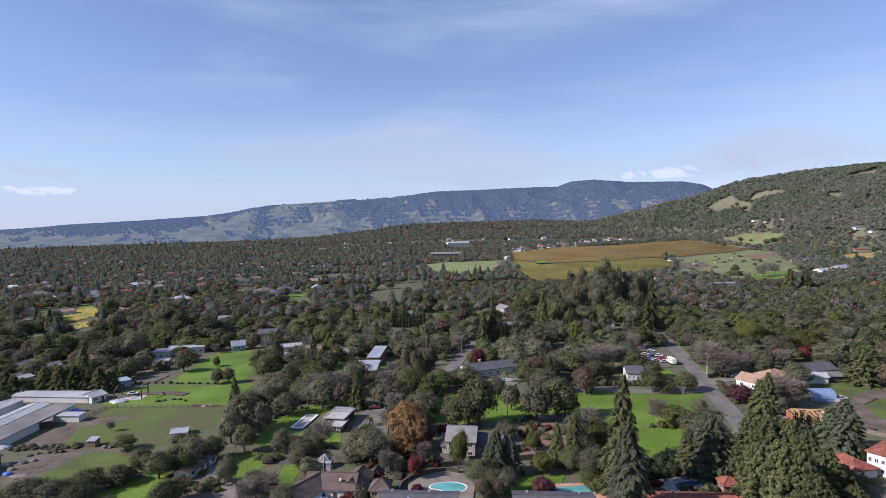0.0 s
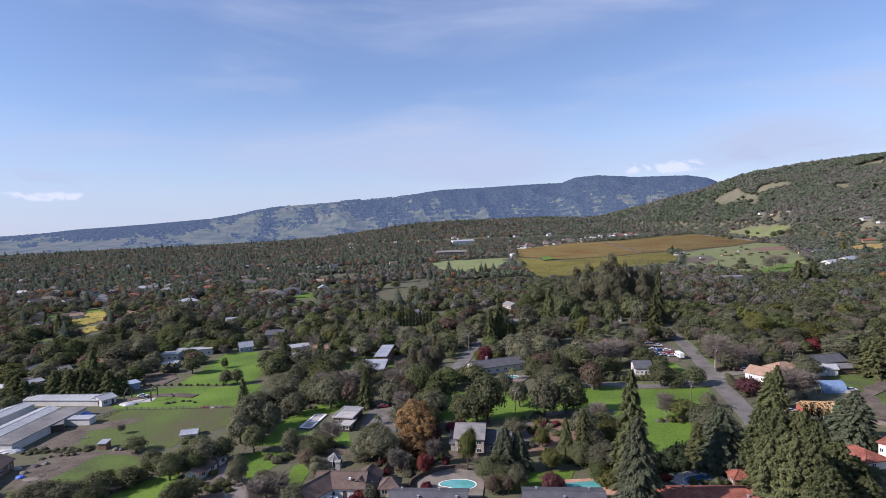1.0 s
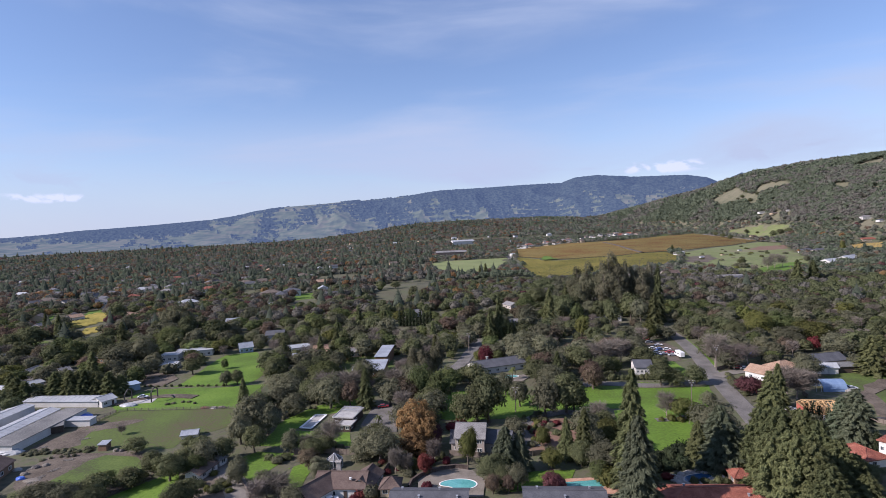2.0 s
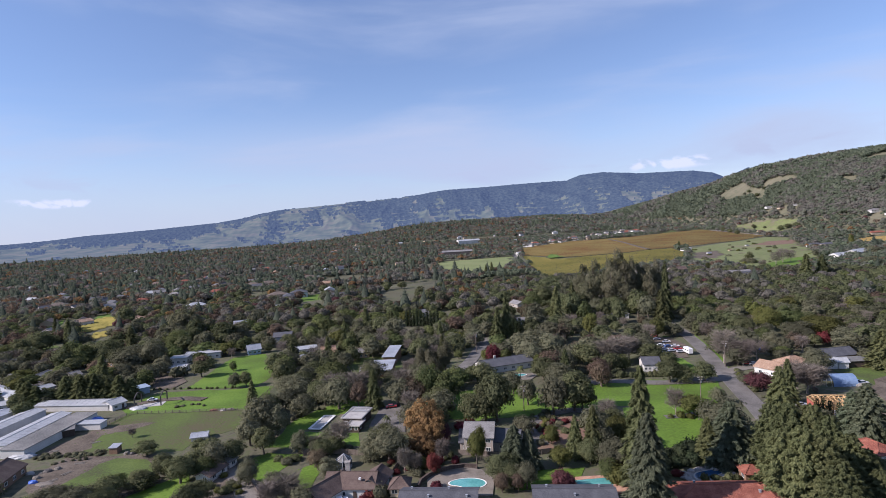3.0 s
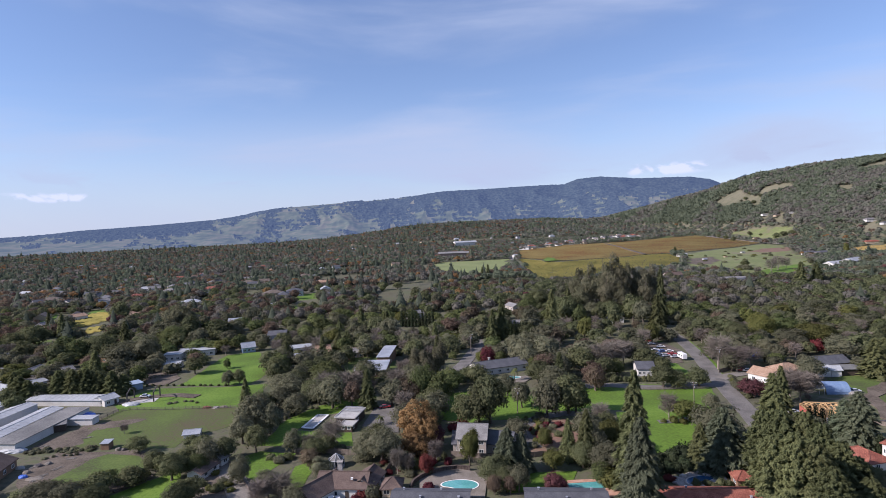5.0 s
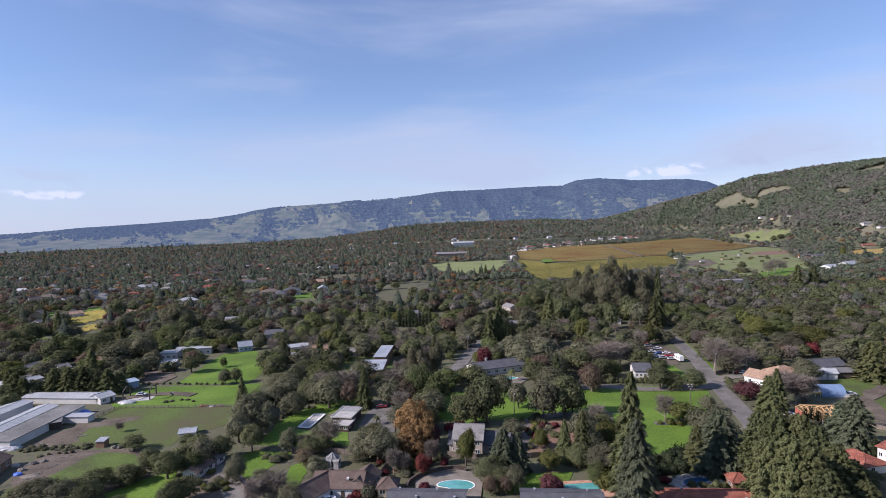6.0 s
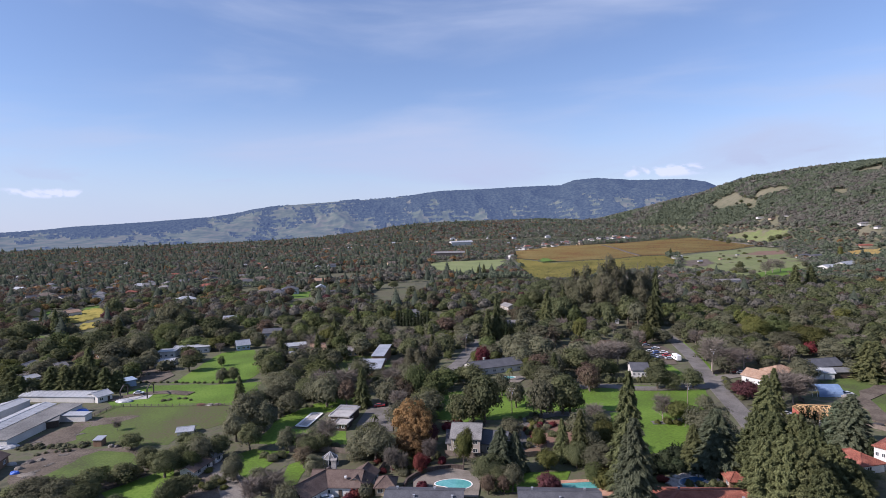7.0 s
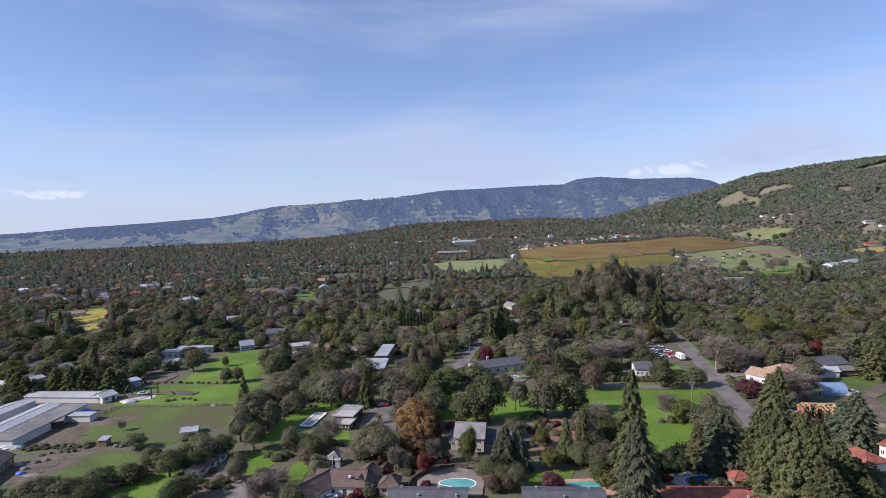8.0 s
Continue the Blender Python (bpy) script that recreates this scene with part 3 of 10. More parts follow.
def sheet(name, pts, material, label, category="field", z=0.05, ragged=1.2, seed=0, keep=True, front=None, open_view=True):
    """A flat piece of land with an uneven border, on the ground."""
    rnd = random.Random(seed + len(pts) * 7 + int(pts[0][0] * 10))
    out = []
    for (x0, y0), (x1, y1) in zip(pts, pts[1:] + pts[:1]):
        k = max(1, int(math.hypot(x1 - x0, y1 - y0) / 6))
        for i in range(k):
            f = i / k
            out.append((x0 + (x1 - x0) * f + rnd.uniform(-1, 1) * ragged, y0 + (y1 - y0) * f + rnd.uniform(-1, 1) * ragged))
    if "grass" in material or material == "pasture":
        FIELDS.append((np.array(pts), material))
    zs = land(sum(p[0] for p in pts) / len(pts), sum(p[1] for p in pts) / len(pts))
    LAYER[0] += 1
    bm = prism(bmesh.new(), out, zs - 0.4, zs + z + 0.004 * LAYER[0])
    bmesh.ops.triangulate(bm, faces=[f for f in bm.faces if len(f.verts) > 4])
    ob = new(name, link_mesh(name, bm, material))
    tagged(ob, label, category, kind="structure")
    if keep:
        clear(pts)
        for k in (0.33, 0.66, 1.0):
            near = k * (14.0 if front is None else front)
            far = [math.hypot(x, y) for x, y in pts]
            clear([(x * (1 - max(near / d, 0.11 * k * (d > 600) * open_view)), y * (1 - max(near / d, 0.11 * k * (d > 600) * open_view))) for (x, y), d in zip(pts, far)])
    return ob


def draped(name, pts, material, label, category="field", step=7.0, lift=0.35, keep=True, open_view=0.05):
    """A piece of far land that follows the slope."""
    p = np.asarray(pts, float)
    lo, hi = p.min(0), p.max(0)
    gx, gy = np.arange(lo[0], hi[0] + step, step), np.arange(lo[1], hi[1] + step, step)
    X, Y = np.meshgrid(gx, gy, indexing="ij")
    ok = point_in(p, (X[:-1, :-1] + step / 2 + waves(X[:-1, :-1], Y[:-1, :-1], 60, 4) * step).ravel(), (Y[:-1, :-1] + step / 2).ravel())
    LAYER[0] += 1
    Z = terrain(X, Y) + lift + 0.01 * LAYER[0]
    ny = len(gy)
    i, j = np.meshgrid(np.arange(len(gx) - 1), np.arange(ny - 1), indexing="ij")
    a = (i * ny + j).ravel()[ok]
    me = bpy.data.meshes.new(name)
    me.from_pydata(np.stack([X, Y, Z], -1).reshape(-1, 3).tolist(), [], np.stack([a, a + ny, a + ny + 1, a + 1], -1).tolist())
    me.materials.append(M[material])
    tagged(new(name, me), label, category, kind="structure")
    if keep:
        clear(pts)
        for k in (0.4, 1.0):
            clear([(x * (1 - open_view * k), y * (1 - open_view * k)) for x, y in pts])


def strip(name, pts, width, material, label, category="road", z=0.09, keep=True):
    """A road along a line of points."""
    LAYER[0] += 1
    z = z + 0.004 * LAYER[0]
    P = [Vector((*p, 0)) for p in pts]
    fine = []
    for k in range(len(P) - 1):
        a, b, c, d = P[max(k - 1, 0)], P[k], P[k + 1], P[min(k + 2, len(P) - 1)]
        for i in range(6):
            t = i / 6
            fine.append(0.5 * ((2 * b) + (c - a) * t + (2 * a - 5 * b + 4 * c - d) * t * t + (3 * b - a - 3 * c + d) * t ** 3))
    fine.append(P[-1])
    left, right = [], []
    for k, p in enumerate(fine):
        t = (fine[min(k + 1, len(fine) - 1)] - fine[max(k - 1, 0)]).normalized()
        s = Vector((-t.y, t.x, 0)) * width / 2
        left.append((p + s)[:2])
        right.append((p - s)[:2])
    bm = bmesh.new()
    rows = [[bm.verts.new((*q, land(*q) + h)) for q, h in ((a, -0.3), (a, z), (b, z), (b, -0.3))] for a, b in zip(left, right)]
    for u, v in zip(rows, rows[1:]):
        for i in range(3):
            bm.faces.new((u[i], u[i + 1], v[i + 1], v[i]))
    bmesh.ops.recalc_face_normals(bm, faces=bm.faces)
    tagged(new(name, link_mesh(name, bm, material)), label, category, kind="structure")
    if keep:
        both = left + right[::-1]
        clear(both)
        clear([(x * (1 - 14 / math.hypot(x, y)), y * (1 - 14 / math.hypot(x, y))) for x, y in both])


# ---- trees ----
def leaf_mesh(name, centres, normals, sizes, rnd, material, long=1.0, extra=None, bend=0.14, along=None):
    """Many small leaf clumps, each an island of one pointed triangle, turned at random or along the boughs."""
    n = len(centres)
    normals = normals / (np.linalg.norm(normals, axis=1, keepdims=True) + 1e-9)
    if along is None:
        u = np.cross(normals, rnd.normal(size=(n, 3)))
    else:
        u = along + rnd.normal(size=(n, 3)) * 0.3
        u = u - normals * (u * normals).sum(1, keepdims=True)
    u /= np.linalg.norm(u, axis=1, keepdims=True) + 1e-9
    v = np.cross(normals, u)
    s = sizes[:, None]
    verts = np.stack([centres + u * s * 0.66 * long, centres - u * s * 0.36 * long + v * s * 0.56 + normals * s * bend * rnd.uniform(-1, 1, (n, 1)), centres - u * s * 0.36 * long - v * s * 0.56], 1).reshape(-1, 3)
    faces = np.arange(n * 3).reshape(n, 3)
    if extra is not None:
        ev, ef = extra
        faces = np.concatenate([faces, ef + len(verts)], 0)
        verts = np.concatenate([verts, ev], 0)
    return tri_mesh(name, verts, faces, material)


def tri_mesh(name, verts, faces, material):
    me = bpy.data.meshes.new(name)
    nv, nf = len(verts), len(faces)
    me.vertices.add(nv)
    me.vertices.foreach_set("co", np.ascontiguousarray(verts, np.float32).ravel())
    me.loops.add(nf * 3)
    me.loops.foreach_set("vertex_index", np.ascontiguousarray(faces, np.int32).ravel())
    me.polygons.add(nf)
    me.polygons.foreach_set("loop_start", np.arange(nf, dtype=np.int32) * 3)
    me.update(calc_edges=True)
    me.materials.append(M[material])
    return me


def ball(radius, centre, rnd, rough=0.15):
    """A lumpy low ball, as the dark inside of a crown lobe."""
    t = (1 + 5 ** 0.5) / 2
    v = np.array([(-1, t, 0), (1, t, 0), (-1, -t, 0), (1, -t, 0), (0, -1, t), (0, 1, t), (0, -1, -t), (0, 1, -t), (t, 0, -1), (t, 0, 1), (-t, 0, -1), (-t, 0, 1)])
    f = np.array([(0, 11, 5), (0, 5, 1), (0, 1, 7), (0, 7, 10), (0, 10, 11), (1, 5, 9), (5, 11, 4), (11, 10, 2), (10, 7, 6), (7, 1, 8),
                  (3, 9, 4), (3, 4, 2), (3, 2, 6), (3, 6, 8), (3, 8, 9), (4, 9, 5), (2, 4, 11), (6, 2, 10), (8, 6, 7), (9, 8, 1)])
    v = v / np.linalg.norm(v[0]) * (1 + rnd.uniform(-rough, rough, (12, 1)))
    return v * radius + centre, f


def join(pieces):
    vs, fs, k = [], [], 0
    for v, f in pieces:
        vs.append(v)
        fs.append(f + k)
        k += len(v)
    return np.concatenate(vs), np.concatenate(fs)


def round_crown(seed, n, leaf, height=10.0, radius=5.0, base=2.2, lobes=30, small=0.30, core=0.58, wild=0.32, tuft=1.0, waist=0.0, ragged=0.0):
    """Leaf clumps over many small lobes on an uneven dome. Gives centres, normals, sizes and the inside of the crown.
    tuft: how tall the lobes are; waist: how far the crown is drawn in below its top; ragged: how uneven its reach is."""
    rnd = np.random.RandomState(seed)
    C, N, S, inner = [], [], [], []
    half = (height - base) / 2
    mid = np.array([0, 0, base + half * 0.92])
    dents = rnd.normal(size=(6, 3))
    dents /= np.linalg.norm(dents, axis=1, keepdims=True)
    for k in range(lobes):
        f = (k + 0.5) / lobes
        up = 1 - 1.84 * f
        a = k * 2.399 + rnd.uniform(-0.45, 0.45)
        flat = math.sqrt(max(0.0, 1 - up * up))
        d0 = np.array([math.cos(a) * flat, math.sin(a) * flat, up + rnd.uniform(-0.12, 0.12)])
        size = rnd.uniform(0.75, 1.3) * small
        reach = (1 - size * 0.9) * (1 - 0.34 * max(0, (dents @ d0).max() - 0.7) / 0.3) * rnd.uniform(0.80 - ragged, 1.10)
        wide = radius * (1 - waist * max(0.0, -up))
        c = mid + d0 * np.array([wide, wide, half]) * reach
        r = radius * size
        m = int(n / lobes)
        d = rnd.normal(size=(m, 3))
        d /= np.linalg.norm(d, axis=1, keepdims=True)
        d[:, 2] = np.where(d[:, 2] < -0.4, -d[:, 2] * 0.6, d[:, 2])
        q = rnd.uniform(0.5, 1.28, (m, 1)) ** 0.8
        C.append(c + d * r * q * np.array([1, 1, tuft]))
        N.append(d * 0.62 + d0 * 0.55 + rnd.normal(size=(m, 3)) * wild + np.array([0, 0, 0.18]))
        S.append(leaf * rnd.uniform(0.55, 1.4, m))
    if core:
        v, f = ball(1.0, np.zeros(3), rnd, 0.12)
        inner.append((v * np.array([radius * core, radius * core, half * core]) + mid, f))
        for k in range(3):
            a = k * 2.1 + rnd.uniform(0, 1)
            v, f = ball(radius * core * 0.62, np.array([math.cos(a) * radius * 0.34, math.sin(a) * radius * 0.34, mid[2] + half * rnd.uniform(-0.1, 0.3)]), rnd, 0.15)
            inner.append((v, f))
    return np.concatenate(C), np.concatenate(N), np.concatenate(S), (join(inner) if inner else None)


def cone_crown(seed, n, leaf, height=30.0, radius=6.0, base=1.5, droop=0.25, whorls=26, power=0.95, gap=0.35):
    """Needle sprays along drooping boughs in whorls, narrowing to a tip."""
    rnd = np.random.RandomState(seed)
    C, N, S, D = [], [], [], []
    per = max(2, n // (whorls * 7))
    for w in range(whorls):
        f = (w + rnd.uniform(-0.3, 0.3)) / whorls
        z = base + (height - base) * max(f, 0)
        R = radius * (1 - max(f, 0)) ** power + 0.25
        boughs = 7 if f < 0.8 else 5
        turn = rnd.uniform(0, 6.28)
        for b in range(boughs):
            a = turn + b * 6.283 / boughs + rnd.uniform(-0.3, 0.3)
            L = R * rnd.uniform(0.68, 1.15)
            t = rnd.uniform(gap, 1.0, per) ** 0.7
            side = rnd.normal(size=per) * 0.16 * L * (1.25 - t)
            x = math.cos(a) * L * t - math.sin(a) * side
            y = math.sin(a) * L * t + math.cos(a) * side
            zz = z + 0.18 * L * t - droop * L * t * t * 1.8 + rnd.normal(size=per) * 0.25
            C.append(np.stack([x, y, zz], -1))
            N.append(np.stack([math.cos(a) * 0.45 + rnd.normal(size=per) * 0.28, math.sin(a) * 0.45 + rnd.normal(size=per) * 0.28, 0.8 + rnd.normal(size=per) * 0.2], -1))
            D.append(np.tile([math.cos(a), math.sin(a), 0.1 - droop], (per, 1)))
            S.append(leaf * rnd.uniform(0.6, 1.3, per) * (0.7 + 0.5 * (1 - max(f, 0))))
    rings = []
    k = 9
    for f, r in ((0.0, 0.55), (0.35, 0.42), (0.7, 0.2), (0.97, 0.01)):
        rings.append([(math.cos(i * 6.283 / k) * radius * r, math.sin(i * 6.283 / k) * radius * r, base + (height - base) * f) for i in range(k)])
    v = np.array(rings).reshape(-1, 3)
    f = np.array([q for a in range(3) for i in range(k) for q in ((a * k + i, a * k + (i + 1) % k, (a + 1) * k + i), (a * k + (i + 1) % k, (a + 1) * k + (i + 1) % k, (a + 1) * k + i))])
    return np.concatenate(C), np.concatenate(N), np.concatenate(S), (v, f), np.concatenate(D)


def tube(path, radii, sides=6):
    """A tapered limb along points."""
    V, F = [], []
    for k, p in enumerate(path):
        t = Vector(path[min(k + 1, len(path) - 1)]) - Vector(path[max(k - 1, 0)])
        q = t.to_track_quat("Z", "Y")
        for i in range(sides):
            a = i * 6.283 / sides
            V.append(Vector(p) + q @ Vector((math.cos(a) * radii[k], math.sin(a) * radii[k], 0)))
    for k in range(len(path) - 1):
        for i in range(sides):
            a, b = k * sides + i, k * sides + (i + 1) % sides
            F += [(a, b, b + sides), (a, b + sides, a + sides)]
    return np.array([tuple(v) for v in V]), np.array(F)


def trunk_mesh(seed, height, thick, reach, limbs, first=0.3, material="bark", sides=7):
    rnd = random.Random(seed)
    pieces = []
    bendx, bendy = rnd.uniform(-0.4, 0.4), rnd.uniform(-0.4, 0.4)
    stem = [(bendx * math.sin(t * 2.2), bendy * math.sin(t * 2.6), height * t - 0.3 * (t == 0)) for t in (0, 0.12, 0.3, 0.5, 0.75, 1.0)]
    pieces.append(tube(stem, [thick * q for q in (1.35, 1.0, 0.85, 0.65, 0.4, 0.12)], sides))
    for k in range(limbs):
        f = first + (1 - first) * (k + 0.3) / limbs
        z = height * f
        a = k * 2.4 + rnd.uniform(-0.4, 0.4)
        L = reach * (1.1 - 0.6 * f) * rnd.uniform(0.8, 1.1)
        rise = rnd.uniform(0.5, 0.95) * L
        p = [(0, 0, z), (math.cos(a) * L * 0.5, math.sin(a) * L * 0.5, z + rise * 0.35), (math.cos(a) * L, math.sin(a) * L, z + rise)]
        pieces.append(tube(p, [thick * 0.45 * (1.2 - f), thick * 0.28 * (1.2 - f), thick * 0.06], 5))
        for s in (-1, 1):
            b = a + s * rnd.uniform(0.4, 0.8)
            q = p[1]
            e = (q[0] + math.cos(b) * L * 0.5, q[1] + math.sin(b) * L * 0.5, q[2] + rise * 0.6)
            pieces.append(tube([q, e], [thick * 0.2 * (1.2 - f), thick * 0.04], 4))
    stem, k, ties = pieces[0][0], 0, []
    for v, f in pieces:
        if k:
            j = int(np.argmin(np.linalg.norm(stem - v[0], axis=1)))
            ties.append((k, k + 1, j))
        k += len(v)
    v, f = join(pieces)
    return tri_mesh("trunk", v, np.concatenate([f, np.array(ties, int).reshape(-1, 3)]), material)


def twig_crown(seed, height, radius, n, material, leaves=0):
    """A leafless crown: upward fans of thin twigs."""
    rnd = np.random.RandomState(seed)
    V, F = [], []
    k = 0
    for i in range(n):
        a, f = rnd.uniform(0, 6.283), rnd.uniform(0.34, 0.84)
        s = np.array([math.cos(a), math.sin(a), 0]) * radius * rnd.uniform(0.05, 0.55) + np.array([0, 0, height * f])
        out = np.array([math.cos(a + rnd.normal() * 0.6), math.sin(a + rnd.normal() * 0.6), rnd.uniform(-0.15, 1.1)])
        L = radius * rnd.uniform(0.25, 0.55)
        e = s + out / np.linalg.norm(out) * L
        w = np.cross(out, rnd.normal(size=3))
        w = w / np.linalg.norm(w) * radius * 0.013
        V += [s - w, s + w, e + w * 0.4]
        F.append((k, k + 1, k + 2))
        k += 3
        for _ in range(2):
            m = s + (e - s) * rnd.uniform(0.3, 0.8)
            o = out + rnd.normal(size=3) * 0.8
            V += [m - w * 0.7, m + w * 0.7, m + o / np.linalg.norm(o) * L * 0.45]
            F.append((k, k + 1, k + 2))
            k += 3
    return tri_mesh("crown", np.array(V), np.array(F), material)


SPECIES = {}


def species(kind, form, leaf, label, category, trunk="bark", variants=3, h=10.0, r=5.0):
    SPECIES[kind] = dict(form=form, leaf=leaf, label=label, category=category, trunk=trunk, variants=variants, h=h, r=r, made={}, count=0)


species("oak", "round", "oak", "rounded live oak with dark grey-green leaves", "tree")
species("olive_tree", "round", "olive", "dusty olive-grey broad tree among the gardens", "tree")
species("leafy_tree", "round", "green", "full green broadleaf tree beside the houses", "tree")
species("lime_tree", "round", "lime", "yellow-green broadleaf tree turning in autumn", "tree", variants=2)
species("orange_tree", "round", "orange", "broad tree in full orange-brown autumn leaf", "tree", variants=2)
species("golden_tree", "round", "gold", "small tree with golden autumn leaves", "tree", variants=2)
species("red_tree", "round", "red", "garden tree with bright red autumn leaves", "tree", variants=2)
species("maroon_tree", "round", "maroon", "round garden tree with dark maroon leaves", "tree", variants=2)
species("russet_tree", "round", "russet", "thin-leaved tree in russet brown", "tree", variants=2)
species("eucalyptus", "tall", "euca", "tall open eucalyptus with grey-olive leaf masses", "tree", h=30.0, r=8.0)
species("conifer", "cone", "conifer", "tall dark green conifer with drooping boughs", "tree", h=30.0, r=6.0)
species("pine", "cone", "conifer", "broad dark green pine beside the tile-roofed houses", "tree", h=22.0, r=7.0)
species("cedar", "cone", "blue_conifer", "grey-green cedar with layered drooping boughs", "tree", h=26.0, r=6.5)
species("cypress", "column", "cypress", "narrow dark cypress in a row", "tree", h=10.0, r=1.2, variants=2)
species("bare_tree", "bare", "twig", "leafless pale grey tree with fine twigs", "tree", trunk="pale_bark", h=10.0, r=4.5, variants=2)
species("palm", "palm", "green", "garden palm with arching green fronds", "palm", h=7.0, r=2.4, variants=1)
species("shrub", "bush", "oak", "rounded evergreen garden shrub on the ground", "shrub", h=2.5, r=2.0)
species("olive_shrub", "bush", "olive", "grey-green garden shrub on the ground", "shrub", h=2.5, r=2.0, variants=2)
species("lime_shrub", "bush", "lime", "clipped yellow-green garden shrub", "shrub", h=2.5, r=2.0, variants=2)
species("dark_shrub", "bush", "cypress", "tall very dark evergreen hedge shrub", "shrub", h=2.5, r=2.0, variants=2)
species("red_shrub", "bush", "red", "garden shrub with red autumn leaves", "shrub", h=2.5, r=2.0, variants=1)


def grow(kind, v, level):
    """Trunk and crown meshes of one variant at a level of detail (3 near, 2 middle, 1 further)."""
    s = SPECIES[kind]
    if (v, level) in s["made"]:
        return s["made"][v, level]
    seed = v * 17 + len(kind) * 101 + 5
    rnd = np.random.RandomState(seed)
    f, h, r = s["form"], s["h"], s["r"]
    if f == "round":
        n, leaf = {3: (6400, 0.29), 2: (3000, 0.41), 1: (1500, 0.58)}[level]
        c = round_crown(seed, n, leaf, h, r, base=(0.9, -0.5, 0.1)[v], lobes=90 if kind == "orange_tree" else (44, 30, 36)[v], small=0.16 if kind == "orange_tree" else (0.26, 0.32, 0.29)[v])
        t = trunk_mesh(seed, h * 0.72, 0.34, r * 0.75, 6, 0.25, s["trunk"])
    elif f == "tall":
        n, leaf = {3: (9000, 0.5), 2: (6500, 0.58), 1: (5200, 0.66)}[level]
        c = round_crown(seed, n, leaf, h, r, base=1.5, lobes=20, small=0.30, core=0.0, wild=0.4, tuft=1.5, waist=0.30, ragged=0.62)
        t = trunk_mesh(seed, h * 0.9, 0.6, r * 0.7, 9, 0.25, s["trunk"])
    elif f == "cone":
        n, leaf = {3: (25000, 0.35), 2: (8000, 0.54), 1: (2600, 0.9)}[level]
        c = cone_crown(seed, n, leaf, h, r, whorls={3: 46, 2: 32, 1: 22}[level], droop={"cedar": 0.22, "pine": -0.02}.get(kind, 0.20), power={"pine": 0.5, "cedar": 0.66}.get(kind, 0.78))
        t = trunk_mesh(seed, h * 0.97, 0.42, 0.5, 2, 0.3, s["trunk"])
    elif f == "column":
        n, leaf = {3: (1100, 0.42), 2: (800, 0.48), 1: (520, 0.6)}[level]
        c = cone_crown(seed, n, leaf, h, r, base=0.3, droop=-0.3, whorls=15, power=0.45, gap=0.5)
        t = trunk_mesh(seed, h * 0.5, 0.14, 0.3, 1, 0.3, s["trunk"])
    elif f == "bush":
        n, leaf = {3: (1000, 0.27), 2: (620, 0.34), 1: (320, 0.5)}[level]
        c = round_crown(seed, n, leaf, h, r, base=-0.6, lobes=13, small=0.38, core=0.76)
        t = trunk_mesh(seed, 1.4, 0.08, 0.7, 3, 0.1, s["trunk"])
    elif f == "palm":
        V, F = [], []
        for i in range(26):
            a0, up = i * 2.4, rnd.uniform(-0.5, 1.3)
            for q in range(7):
                u = q / 6
                rr, zz = r * u, h * 0.82 + up * r * u * 0.7 - r * u * u * 0.9
                ww = 0.28 * (1 - abs(u - 0.45))
                c = np.array([math.cos(a0) * rr, math.sin(a0) * rr, zz])
                sd = np.array([-math.sin(a0), math.cos(a0), 0]) * ww
                V += [c - sd, c + sd]
                if q:
                    k = len(V) - 4
                    F += [(k, k + 1, k + 3), (k, k + 3, k + 2)]
        t = tri_mesh("trunk", *tube([(0, 0, -0.2), (0.1, 0, h * 0.45), (0, 0, h * 0.82)], [0.3, 0.22, 0.2], 8), s["trunk"])
        s["made"][v, level] = (t, tri_mesh("crown", np.array(V), np.array(F), s["leaf"]))
        return s["made"][v, level]
    else:
        t = trunk_mesh(seed, h * 0.8, 0.22, r * 0.8, 8, 0.2, s["trunk"])
        s["made"][v, level] = (t, twig_crown(seed, h, r, {3: 1500, 2: 1000, 1: 520}[level], s["leaf"]))
        return s["made"][v, level]
    crown = leaf_mesh("crown", c[0], c[1], c[2], rnd, s["leaf"], 2.5 if f == "cone" else 1.15, c[3], along=c[4] if len(c) > 4 else None)
    s["made"][v, level] = (t, crown)
    return s["made"][v, level]


TREES = []      # (x, y, r) of every tree that stands as a thing


def tree(kind, x, y, h, r, turn=None, label="", z=None, v=None):
    s = SPECIES[kind]
    d = math.hypot(x, y)
    k = s["count"]
    s["count"] += 1
    v = k % s["variants"] if v is None else v
    t, c = grow(kind, v, 3 if d < 190 or (r > 9 and s["form"] == "round") else 2 if d < 300 else 1)
    a = random.Random(k * 13 + 7).uniform(0, 360) if turn is None else turn
    e = new(kind)
    e.matrix_world = pose(x, y, land(x, y) if z is None else z, 0, 0, a) @ Matrix.Diagonal((r / s["r"], r / s["r"], h / s["h"], 1))
    tagged(e, label or s["label"], s["category"], group=kind.replace("_", " ") + "s of the neighbourhood")
    for name, me in (("trunk", t), ("crown", c)):
        o = new(name, me)
        o.parent = e
    TREES.append((x, y, r))
    return e


